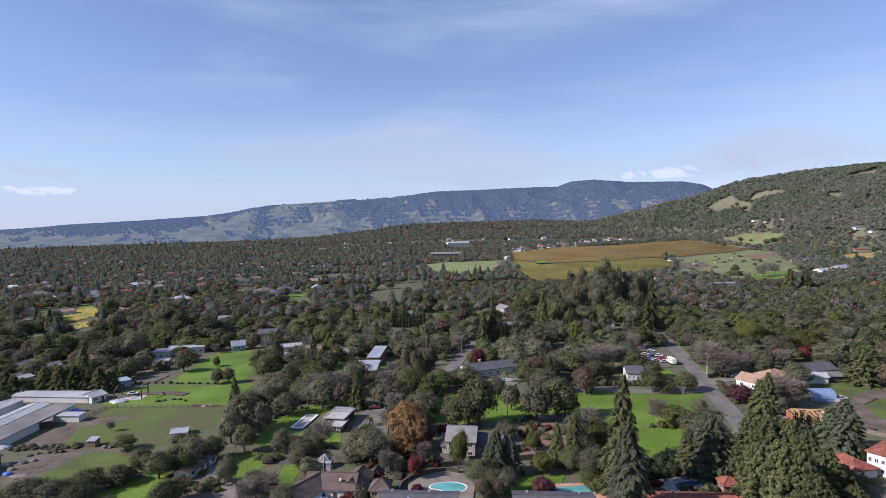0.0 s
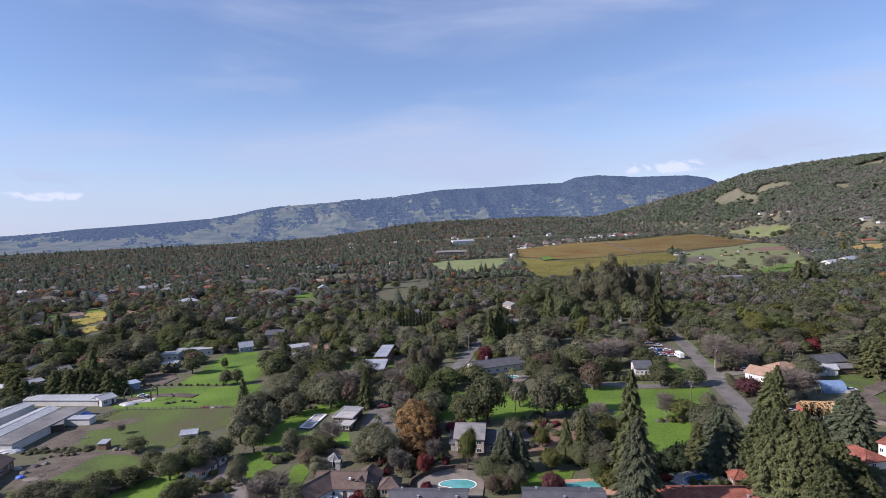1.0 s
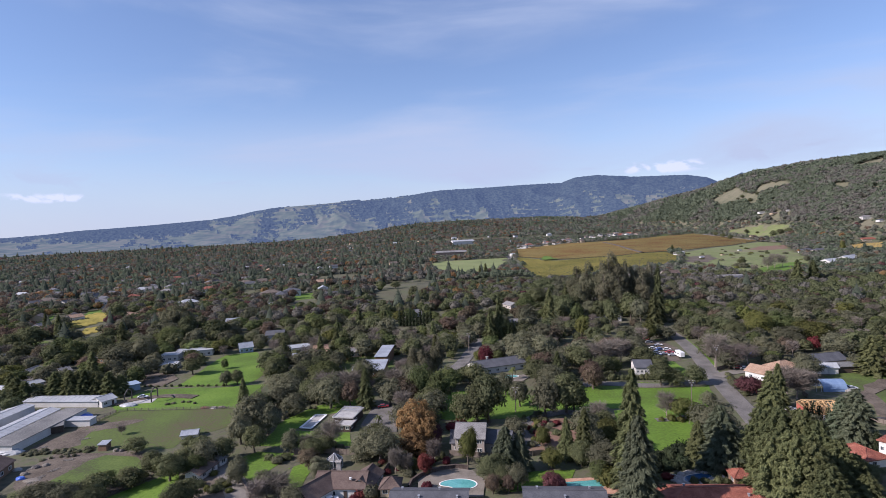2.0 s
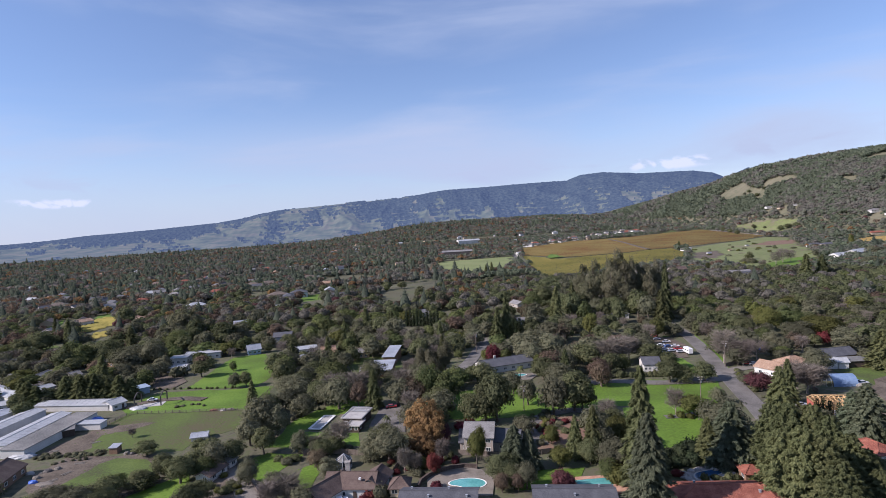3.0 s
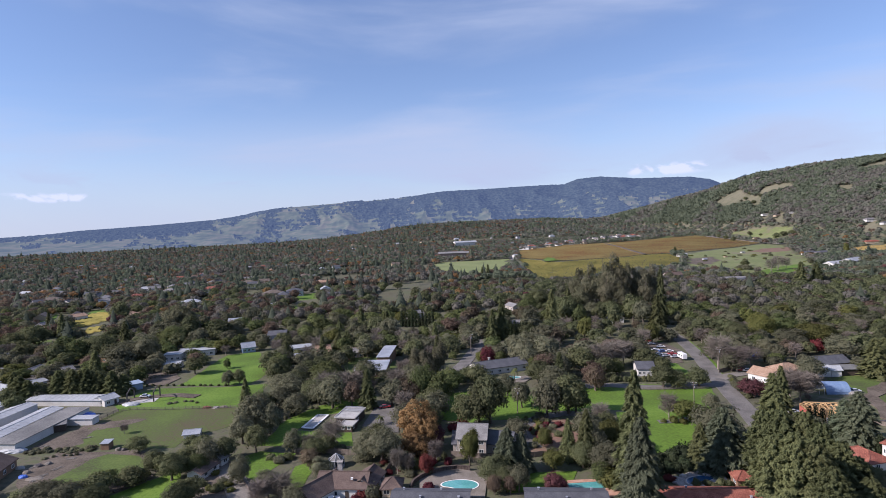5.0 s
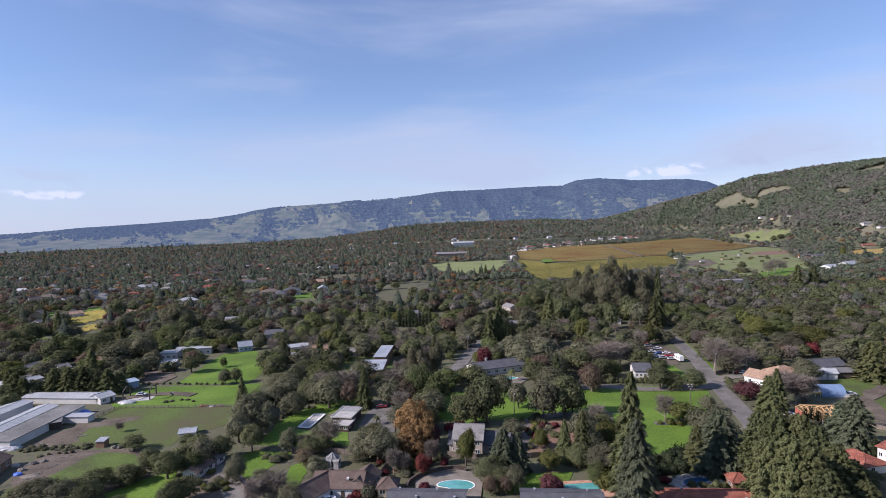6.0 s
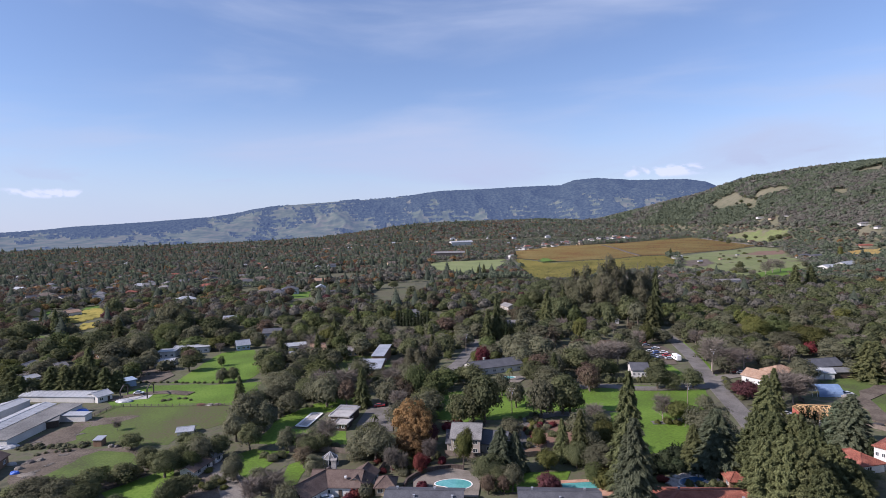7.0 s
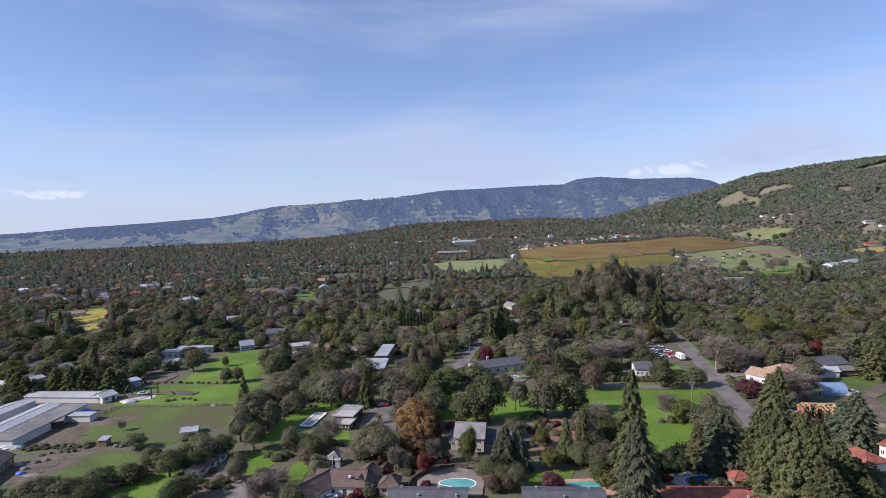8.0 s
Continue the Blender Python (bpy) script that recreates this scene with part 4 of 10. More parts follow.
# ---- buildings ----
def gable_walls(w, d, h, rise, flat=False):
    bm = bmesh.new()
    x, y = w / 2, d / 2
    if flat or not rise:
        return box(bm, -x, -y, -0.3, x, y, h)
    lo = [bm.verts.new(p) for p in ((-x, -y, -0.3), (x, -y, -0.3), (x, y, -0.3), (-x, y, -0.3))]
    hi = [bm.verts.new(p) for p in ((-x, -y, h), (x, -y, h), (x, y, h), (-x, y, h))]
    a, b = bm.verts.new((-x, 0, h + rise)), bm.verts.new((x, 0, h + rise))
    bm.faces.new((lo[0], lo[1], hi[1], hi[0]))
    bm.faces.new((lo[2], lo[3], hi[3], hi[2]))
    bm.faces.new((lo[1], lo[2], hi[2], b, hi[1]))
    bm.faces.new((lo[3], lo[0], hi[0], a, hi[3]))
    bm.faces.new((hi[0], hi[1], b, a))
    bm.faces.new((hi[2], hi[3], a, b))
    return bm


def slab(bm, pts, thick):
    """A sloping plate under the given top corners."""
    top = [bm.verts.new(p) for p in pts]
    low = [bm.verts.new((p[0], p[1], p[2] - thick)) for p in pts]
    k = len(pts)
    bm.faces.new(top)
    bm.faces.new(low[::-1])
    for i in range(k):
        bm.faces.new((top[i], low[i], low[(i + 1) % k], top[(i + 1) % k]))


def shell(bm, corners, polys, thick):
    """Plates that share their edges, with one underside and a closed border."""
    top = [bm.verts.new(p) for p in corners]
    low = [bm.verts.new((p[0], p[1], p[2] - thick)) for p in corners]
    edges = {}
    for f in polys:
        bm.faces.new([top[i] for i in f])
        bm.faces.new([low[i] for i in reversed(f)])
        for a, b in zip(f, f[1:] + f[:1]):
            edges[a, b] = True
    for a, b in edges:
        if (b, a) not in edges:
            bm.faces.new((top[b], top[a], low[a], low[b]))


def roof_mesh(kind, w, d, h, rise, over, thick=0.22):
    bm = bmesh.new()
    x, y = w / 2 + over, d / 2 + over
    drop = rise * over / (d / 2)
    e, p = h + thick + 0.02 - drop, h + thick + 0.02 + rise
    border = [(-x, -y, e), (x, -y, e), (x, y, e), (-x, y, e)]
    if kind == "gable":
        shell(bm, border + [(-x, 0, p), (x, 0, p)], [[0, 1, 5, 4], [2, 3, 4, 5]], thick)
    elif kind == "hip":
        q = max(0.3, x - y)
        shell(bm, border + [(-q, 0, p), (q, 0, p)], [[0, 1, 5, 4], [2, 3, 4, 5], [1, 2, 5], [3, 0, 4]], thick)
    elif kind == "shed":
        slab(bm, [(-x, -y, h + thick), (x, -y, h + thick), (x, y, h + rise + thick), (-x, y, h + rise + thick)], thick)
    else:
        box(bm, -x, -y, h, x, y, h + thick)
    bmesh.ops.recalc_face_normals(bm, faces=bm.faces)
    return bm


def roof_trim(owner, kind, w, d, h, rise, over, roof, thick=0.22):
    """Ridge and hip caps, or the raised edge of a flat roof, as pieces of the roof."""
    x, y = w / 2 + over, d / 2 + over
    drop = rise * over / (d / 2)
    e, p = h + thick + 0.04 - drop, h + thick + 0.05 + rise
    bars = []
    if kind == "gable":
        bars = [("ridge_cap", (-x, 0, p), (x, 0, p))]
    elif kind == "hip":
        q = max(0.3, x - y)
        bars = [("ridge_cap", (-q, 0, p), (q, 0, p))] + [("hip_cap", (sx * x, sy * y, e), (sx * q, 0, p)) for sx in (-1, 1) for sy in (-1, 1)]
    elif kind == "flat":
        z = h + thick + 0.1
        bars = [("parapet", (-x, s * (y - 0.12), z), (x, s * (y - 0.12), z)) for s in (-1, 1)] + [("parapet", (s * (x - 0.12), -y + 0.25, z), (s * (x - 0.12), y - 0.25, z)) for s in (-1, 1)]
    for name, a, b in bars:
        bm = bmesh.new()
        beam(bm, a, b, 0.32, 0.14 if kind != "flat" else 0.3)
        part(name, bm, roof, owner)


def window(owner, x, y, z, w, h, face):
    """A window set on a wall that looks -y (front), +x or -x."""
    m = {"front": pose(x, y, z), "right": pose(x, y, z, 0, 0, 90), "left": pose(x, y, z, 0, 0, -90), "back": pose(x, y, z, 0, 0, 180)}[face]
    bm = boxes((-w / 2, -0.07, -h / 2, w / 2, 0.05, -h / 2 + 0.1), (-w / 2, -0.07, h / 2 - 0.1, w / 2, 0.05, h / 2), (-w / 2, -0.07, -h / 2 + 0.1, -w / 2 + 0.1, 0.05, h / 2 - 0.1), (w / 2 - 0.1, -0.07, -h / 2 + 0.1, w / 2, 0.05, h / 2 - 0.1), (-0.04, -0.06, -h / 2 + 0.1, 0.04, 0.05, h / 2 - 0.1))
    fr = part("window", bm, "trim", owner, "white-framed window")
    fr.matrix_local = m
    part("pane", boxes((-w / 2 + 0.1, -0.03, -h / 2 + 0.1, w / 2 - 0.1, 0.02, h / 2 - 0.1)), "pane", fr, "dark reflecting glass")
    return fr


def block(owner, x, y, rz, w, d, h, rise, kind, wall, roof, over=0.5, windows=3, sides=True, rows=1, door=False, chimney=None, z=0.0):
    """One roofed volume of a house, with its own walls, roof and openings."""
    base = pose(x, y, z, 0, 0, rz)
    wl = part("wall", gable_walls(w, d, h, rise if kind == "gable" else 0, kind == "flat"), wall, owner)
    wl.matrix_local = base
    rf = part("roof", roof_mesh(kind, w, d, h, rise, over), roof, owner)
    rf.matrix_local = base
    roof_trim(rf, kind, w, d, h, rise, over, roof)
    for r in range(rows):
        zc = 1.5 + r * 2.7
        if zc + 0.6 > h:
            break
        for k in range(windows):
            if door and r == 0 and k == windows // 2:
                dr = part("door", boxes((-0.5, -0.08, -1.05, 0.5, 0.03, 1.05)), "dark_timber", owner, "dark front door")
                dr.matrix_local = base @ pose((k + 0.5) / windows * w - w / 2, -d / 2, 1.05)
                continue
            wn = window(owner, 0, 0, 0, min(1.6, w / windows * 0.6), 1.25, "front")
            wn.matrix_local = base @ pose((k + 0.5) / windows * w - w / 2, -d / 2, zc)
        if sides:
            for sx, a in ((-1, -90), (1, 90)):
                wn = window(owner, 0, 0, 0, min(1.5, d * 0.3), 1.2, "front")
                wn.matrix_local = base @ pose(sx * w / 2, -d * 0.15, zc, 0, 0, a)
    if chimney is not None:
        c = part("chimney", boxes((-0.5, -0.4, 0, 0.5, 0.4, rise + h + 0.9), (-0.6, -0.5, rise + h + 0.9, 0.6, 0.5, rise + h + 1.1)), "stone", owner, "masonry chimney")
        c.matrix_local = base @ pose(chimney, d * 0.2, 0)
    return wl


def house(x, y, rz, w, d, h, rise, kind, wall, roof, label, front=16.0, windows=3, group="houses of the neighbourhood", wing=None, vents=0, seams=0, name="house", category="house", **more):
    e = thing(name, x, y, rz, land(x, y) if math.hypot(x, y) > 1000 else 0.0, label, category, group)
    block(e, 0, 0, 0, w, d, h, rise, kind, wall, roof, windows=windows, **more)
    for k in range(seams):
        sx = (k + 0.5) / seams * w - w / 2
        bm = bmesh.new()
        for sy in (-1, 1):
            beam(bm, (sx, sy * (d / 2 + 0.25), h + 0.29), (sx, 0, h + 0.29 + rise), 0.10, 0.06)
        part("roof_seam", bm, roof, e)
    for k in range(vents):
        vx, vy = (k + 0.5) / vents * w - w / 2, (-1) ** k * d * 0.2
        vz = h + 0.2 + rise * (1 - abs(vy) / (d / 2))
        part("vent", boxes((vx - 0.22, vy - 0.22, vz - 0.3, vx + 0.22, vy + 0.22, vz + 0.55), (vx - 0.3, vy - 0.3, vz + 0.55, vx + 0.3, vy + 0.3, vz + 0.65)), "metal_roof", e, "small metal roof vent")
    if wing:
        wx, wy, wrz, ww, wd = wing
        block(e, wx, wy, wrz, ww, wd, h * 0.97, rise * 0.9, kind, wall, roof, windows=2)
        clear_box(x, y, rz, w + 4, d + 8, 1.5, front)
    else:
        clear_box(x, y, rz, w, d, 1.5, front)
    return e


def car(x, y, rz, paint, label, length=4.5, tall=1.45, kind="car"):
    e = thing(kind, x, y, rz, 0.1 + 0.004 * LAYER[0], label, "car" if kind == "car" else kind, "parked vehicles")
    w, L, t = 0.9, length / 2, tall
    bm = bmesh.new()
    box(bm, -L, -w, 0.35, L, w, t * 0.62)
    bmesh.ops.bevel(bm, geom=bm.edges[:], offset=0.14, segments=2, affect="EDGES")
    part("body", bm, paint, e)
    bm = bmesh.new()
    f = 0.62 if kind == "car" else 0.96
    lo = [(-L * f, -w * 0.92), (L * (f - 0.16), -w * 0.92), (L * (f - 0.16), w * 0.92), (-L * f, w * 0.92)]
    hi = [(-L * f * 0.78, -w * 0.75), (L * (f - 0.38), -w * 0.75), (L * (f - 0.38), w * 0.75), (-L * f * 0.78, w * 0.75)]
    a = [bm.verts.new((*p, t * 0.61)) for p in lo]
    b = [bm.verts.new((*p, t * 0.95)) for p in hi]
    for i in range(4):
        bm.faces.new((a[i], a[(i + 1) % 4], b[(i + 1) % 4], b[i]))
    part("windscreen", bm, "pane", e, "dark tinted glass all round")
    bm = bmesh.new()
    prism(bm, [(p[0] * 1.03, p[1] * 1.03) for p in hi], t * 0.94, t)
    part("car_roof", bm, paint, e)
    wheel = None
    for sx in (-0.62, 0.62):
        for sy in (-1, 1):
            if wheel is None:
                bm = bmesh.new()
                bmesh.ops.create_cone(bm, cap_ends=True, segments=14, radius1=0.34, radius2=0.34, depth=0.24, matrix=pose(0, 0, 0, 90))
                wheel = link_mesh("wheel", bm, "rubber")
            o = new("wheel", wheel)
            o.parent = e
            o.location = (sx * L, sy * (w - 0.1), 0.34)
    clear_box(x, y, rz, length, 2, 1.0, 8)
    return e


def paint(name, c, rough=0.3):
    m = glassy(name, c, rough)
    M[name] = m
    return name


for nm, col in (("white_paint", (0.75, 0.75, 0.75)), ("black_paint", (0.025, 0.025, 0.03)), ("silver_paint", (0.45, 0.46, 0.48)), ("red_paint", (0.42, 0.03, 0.03)), ("blue_paint", (0.06, 0.12, 0.32))):
    paint(nm, col)


def fence(pts, label, high=1.2, step=3.0, rails=3, material="fence_wood", solid=False, category="fence"):
    """Posts and rails along a line; solid: close boards."""
    x0, y0 = pts[0]
    e = thing("fence", x0, y0, 0, 0, label, category)
    post, rail = None, 0
    for (ax, ay), (bx, by) in zip(pts, pts[1:]):
        L = math.hypot(bx - ax, by - ay)
        k = max(1, round(L / step))
        a = math.degrees(math.atan2(by - ay, bx - ax))
        seg = None
        for i in range(k):
            px, py = ax + (bx - ax) * i / k - x0, ay + (by - ay) * i / k - y0
            if post is None:
                post = link_mesh("post", boxes((-0.08, -0.08, -0.3, 0.08, 0.08, high + 0.12)), material)
            o = new("post", post)
            o.parent, o.location = e, (px, py, 0)
            if seg is None:
                s = L / k
                bm = bmesh.new()
                if solid:
                    k2 = max(2, int(s / 0.45))
                    xs = [0.09 + (s - 0.18) * q / k2 for q in range(k2 + 1)]
                    face = [p for q in range(k2) for p in ((xs[q], -0.03 - 0.025 * (q % 2)), (xs[q + 1], -0.03 - 0.025 * (q % 2)))]
                    prism(bm, face + [(xs[-1], 0.02), (xs[0], 0.02)], 0.05, high)
                else:
                    for q in range(rails):
                        zc = high * (q + 0.8) / rails
                        box(bm, 0.08, -0.03, zc - 0.06, s - 0.08, 0.03, zc + 0.06)
                seg = link_mesh("panel", bm, material)
            o = new("panel" if solid else "rail", seg)
            o.parent = e
            o.matrix_local = pose(px, py, 0, 0, 0, a)
    return e


def utility_pole(x, y, h, arms=2, turn=0):
    e = thing("utility_pole", x, y, turn, 0, "weathered brown wooden utility pole with crossarms", "utility pole", "utility poles")
    v, f = tube([(0, 0, -0.3), (0, 0, h * 0.5), (0, 0, h)], [0.19, 0.16, 0.12], 8)
    o = new("pole", tri_mesh("pole", v, f, "fence_wood"))
    o.parent = e
    for k in range(arms):
        z = h - 0.5 - k * 0.9
        a = part("crossarm", boxes((-1.2 + 0.3 * k, -0.16, z - 0.07, 1.2 - 0.3 * k, -0.02, z + 0.07)), "fence_wood", e)
        for s in (-1, -0.5, 0.5, 1):
            part("insulator", boxes((s * (1.1 - 0.3 * k) - 0.05, -0.14, z + 0.07, s * (1.1 - 0.3 * k) + 0.05, -0.04, z + 0.26)), "trim", a, "pale ceramic insulator")
    v, f = tube([(0.32, 0, h - 2.6), (0.32, 0, h - 1.8)], [0.22, 0.22], 8)
    o = new("transformer", tri_mesh("transformer", v, f, "metal_roof"))
    o.parent = e
    tagged(o, "grey transformer can")
    return e


def ring(rx, ry, k=40, wob=0.0, turn=0.0):
    out = []
    for i in range(k):
        a = i * 2 * math.pi / k
        r = 1 + wob * math.sin(2 * a + 0.6) + wob * 0.6 * math.cos(3 * a)
        x, y = rx * r * math.cos(a), ry * r * math.sin(a)
        c, s = math.cos(turn), math.sin(turn)
        out.append((c * x - s * y, s * x + c * y))
    return out


def kidney(rx, ry, k=44):
    """A bean-shaped outline, dented on one long side."""
    out = []
    for i in range(k):
        a = i * 6.283 / k
        dent = 0.36 * math.exp(-((a - 4.1) / 0.55) ** 2)
        out.append((math.cos(a) * rx * (1 - dent * 0.2), math.sin(a) * ry * (1 - dent) * (1 + 0.12 * math.cos(a))))
    return out


def basin(e, shape, coping, water, rim, z=0.12):
    """A pool: rim of coping stones, water a hand below it."""
    bm = bmesh.new()
    k = len(shape)
    outer = [bm.verts.new((x * rim, y * rim, z)) for x, y in shape]
    inner = [bm.verts.new((x, y, z)) for x, y in shape]
    low = [bm.verts.new((x, y, z - 0.3)) for x, y in shape]
    foot = [bm.verts.new((x * rim, y * rim, -0.2)) for x, y in shape]
    for i in range(k):
        j = (i + 1) % k
        bm.faces.new((outer[i], outer[j], inner[j], inner[i]))
        bm.faces.new((inner[i], inner[j], low[j], low[i]))
        bm.faces.new((foot[i], foot[j], outer[j], outer[i]))
    bmesh.ops.recalc_face_normals(bm, faces=bm.faces)
    part("coping", bm, coping, e, "pale coping round the pool")
    bm = prism(bmesh.new(), shape, z - 0.4, z - 0.07)
    part("water", bm, water, e, "clear pool water")


def arch_shed(x, y, rz, w, L, cover, label):
    """A half-round shed: hoops with a sheet over most of them."""
    e = thing("arch_shed", x, y, rz, 0, label, "shed", "small outbuildings")
    k = 12
    for i in range(7):
        xx = -L / 2 + L * i / 6
        v, f = tube([(xx, math.cos(a) * w / 2, math.sin(a) * w / 2 - (0.2 if j in (0, k) else 0)) for j, a in enumerate(np.linspace(0, math.pi, k + 1))], [0.07] * (k + 1), 5)
        o = new("hoop", tri_mesh("hoop", v, f, "trim"))
        o.parent = e
    bm = bmesh.new()
    rows = []
    for xx in (-L * 0.28, L / 2):
        rows.append([[bm.verts.new((xx, math.cos(a) * w / 2 * s, math.sin(a) * w / 2 * s)) for a in np.linspace(0, math.pi, k + 1)] for s in (1.03, 1.0)])
    for s in (0, 1):
        for i in range(k):
            bm.faces.new((rows[0][s][i], rows[0][s][i + 1], rows[1][s][i + 1], rows[1][s][i]))
    part("cover", bm, cover, e, "stretched sheet cover")
    bm = bmesh.new()
    vs = [bm.verts.new((L / 2 - 0.02, math.cos(a) * w / 2, math.sin(a) * w / 2)) for a in np.linspace(0, math.pi, k + 1)]
    bm.faces.new(vs)
    part("end_wall", bm, cover, e)
    clear_box(x, y, rz, L, w, 1.5, 12)


def timber_frame(x, y, rz, w, d, h):
    """A house under construction: studs, plates and roof trusses of raw wood."""
    e = thing("timber_frame", x, y, rz, 0, "raw yellow wooden house frame under construction", "building frame")
    part("slab", boxes((-w / 2 - 0.4, -d / 2 - 0.4, -0.3, w / 2 + 0.4, d / 2 + 0.4, 0.15)), "concrete", e, "concrete floor slab")
    stud = link_mesh("stud", boxes((-0.09, -0.09, 0.15, 0.09, 0.09, h)), "timber")
    for yy in (-d / 2, 0, d / 2):
        for i in range(9):
            o = new("stud", stud)
            o.parent, o.location = e, (-w / 2 + w * i / 8, yy, 0)
        part("plate", boxes((-w / 2 - 0.1, yy - 0.1, h, w / 2 + 0.1, yy + 0.1, h + 0.2)), "timber", e)
    for i in range(1, 4):
        for xx in (-w / 2, w / 2):
            o = new("stud", stud)
            o.parent, o.location = e, (xx, -d / 2 + d * i / 4, 0)
    rnd = random.Random(3)
    for i in range(9):
        xx = -w / 2 + w * i / 8
        bm = bmesh.new()
        top = h + d * 0.26
        beam(bm, (xx, -d / 2 - 0.5, h + 0.1), (xx, 0, top), 0.12, 0.25)
        if i not in (3, 6):
            beam(bm, (xx, d / 2 + 0.5, h + 0.1), (xx, 0, top), 0.12, 0.25)
        beam(bm, (xx + 0.13, -d / 2, h + 0.32), (xx + 0.13, d / 2, h + 0.32), 0.1, 0.2)
        part("truss", bm, "timber", e)
    part("ridge_beam", boxes((-w / 2 - 0.4, -0.08, h + d * 0.26 - 0.05, w / 2 + 0.4, 0.08, h + d * 0.26 + 0.25)), "timber", e)
    part("wall", boxes((-w / 2 - 0.14, -d / 2 + 0.2, 0.15, -w / 2 - 0.1, d / 2 - 0.2, h)), "red_wall", e, "dull red sheathing")
    part("wall", boxes((-w / 2 + 0.2, d / 2 + 0.1, 0.15, w / 4, d / 2 + 0.14, h)), "timber", e, "raw plywood sheathing")
    for i in range(5):
        bm = bmesh.new()
        a = (rnd.uniform(-w / 2, w / 2), rnd.uniform(-d / 2, d / 2), h + 0.35)
        beam(bm, a, (a[0] + rnd.uniform(-3, 3), a[1] + rnd.uniform(-3, 3), h + 0.5), 0.14, 0.18)
        part("loose_plank", bm, "timber", e)
    clear_box(x, y, rz, w, d, 2, 14)


def portal_frames(x, y, rz):
    """Two bare steel portal frames over a concrete slab."""
    e = thing("steel_frame", x, y, rz, 0, "two bare dark steel portal frames over a concrete slab", "steel frame")
    part("slab", boxes((-6, -4.5, -0.3, 6, 4.5, 0.15)), "concrete", e, "pale concrete slab")
    for xx in (-5.6, 5.6):
        for yy in (-4, 4):
            b2 = bmesh.new()
            beam(b2, (xx, yy, 0.1), (xx, yy, 4.2), 0.45)
            part("column", b2, "steel", e)
            b2 = bmesh.new()
            beam(b2, (xx, yy, 4.2), (xx, 0, 5.8), 0.4)
            part("rafter", b2, "steel", e)
    clear_box(x, y, rz, 12, 9, 2, 14)


def heap(x, y, rx, ry, h, material, label, seed=0, name="mound", category="mound"):
    """A low lumpy heap, such as goods under a sheet."""
    rnd = np.random.RandomState(seed + int(abs(x) * 7))
    k, m = 16, 5
    bm = bmesh.new()
    rings = []
    for j in range(m):
        f = j / m
        q = math.cos(f * 1.35)
        rings.append([bm.verts.new((math.cos(i * 6.283 / k) * rx * q * rnd.uniform(0.88, 1.1), math.sin(i * 6.283 / k) * ry * q * rnd.uniform(0.88, 1.1), h * math.sin(f * 1.57) * rnd.uniform(0.9, 1.1) - 0.1 * (j == 0))) for i in range(k)])
    tip = bm.verts.new((0, 0, h))
    for a, b in zip(rings, rings[1:]):
        for i in range(k):
            bm.faces.new((a[i], a[(i + 1) % k], b[(i + 1) % k], b[i]))
    for i in range(k):
        bm.faces.new((rings[-1][i], rings[-1][(i + 1) % k], tip))
    ob = new(name, link_mesh(name, bm, material))
    ob.location = (x, y, 0)
    tagged(ob, label, category)
    clear_box(x, y, 0, rx * 2, ry * 2, 1, 8)


def motorhome(x, y, rz):
    e = thing("motorhome", x, y, rz, 0.1 + 0.004 * LAYER[0], "white boxy motorhome parked beside the road", "motorhome", "parked vehicles")
    bm = boxes((-3.6, -1.2, 0.5, 2.6, 1.2, 3.1))
    bmesh.ops.bevel(bm, geom=bm.edges[:], offset=0.15, segments=2, affect="EDGES")
    part("body", bm, "white_paint", e)
    bm = boxes((2.5, -1.1, 0.45, 3.9, 1.1, 1.6))
    bmesh.ops.bevel(bm, geom=bm.edges[:], offset=0.2, segments=2, affect="EDGES")
    part("cab", bm, "white_paint", e)
    part("windscreen", boxes((2.55, -1.0, 1.62, 3.0, 1.0, 2.4)), "pane", e, "dark windscreen")
    for sy in (-1.21, 1.17):
        for xx in (-2.6, -0.6, 1.2):
            part("window", boxes((xx, sy, 1.6, xx + 1.1, sy + 0.04, 2.3)), "pane", e, "dark side window")
        part("stripe", boxes((-3.3, sy, 1.05, 2.4, sy + 0.04, 1.25)), "tan_wall", e, "tan side stripe")
    part("roof_box", boxes((-1.2, -0.5, 3.1, 0.2, 0.5, 3.4)), "trim", e)
    for xx in (-2.2, 2.9):
        for sy in (-1.05, 1.05):
            bm = bmesh.new()
            bmesh.ops.create_cone(bm, cap_ends=True, segments=14, radius1=0.42, radius2=0.42, depth=0.3, matrix=pose(xx, sy, 0.42, 90))
            part("wheel", bm, "rubber", e)
    clear_box(x, y, rz, 8, 2.6, 1, 14)


def caravan(x, y, rz):
    e = thing("caravan", x, y, rz, 0.0, "rounded white and silver caravan on grass", "caravan", "parked vehicles")
    bm = boxes((-3.0, -1.15, 0.5, 3.0, 1.15, 2.9))
    bmesh.ops.bevel(bm, geom=bm.edges[:], offset=0.75, segments=4, affect="EDGES")
    part("body", bm, "silver_paint", e)
    part("window", boxes((-1.0, -1.19, 1.5, 0.6, -1.14, 2.2)), "pane", e, "dark side window")
    part("towbar", boxes((3.0, -0.08, 0.4, 4.2, 0.08, 0.55)), "steel", e)
    for sy in (-1.0, 1.0):
        bm = bmesh.new()
        bmesh.ops.create_cone(bm, cap_ends=True, segments=14, radius1=0.38, radius2=0.38, depth=0.25, matrix=pose(0, sy, 0.38, 90))
        part("wheel", bm, "rubber", e)


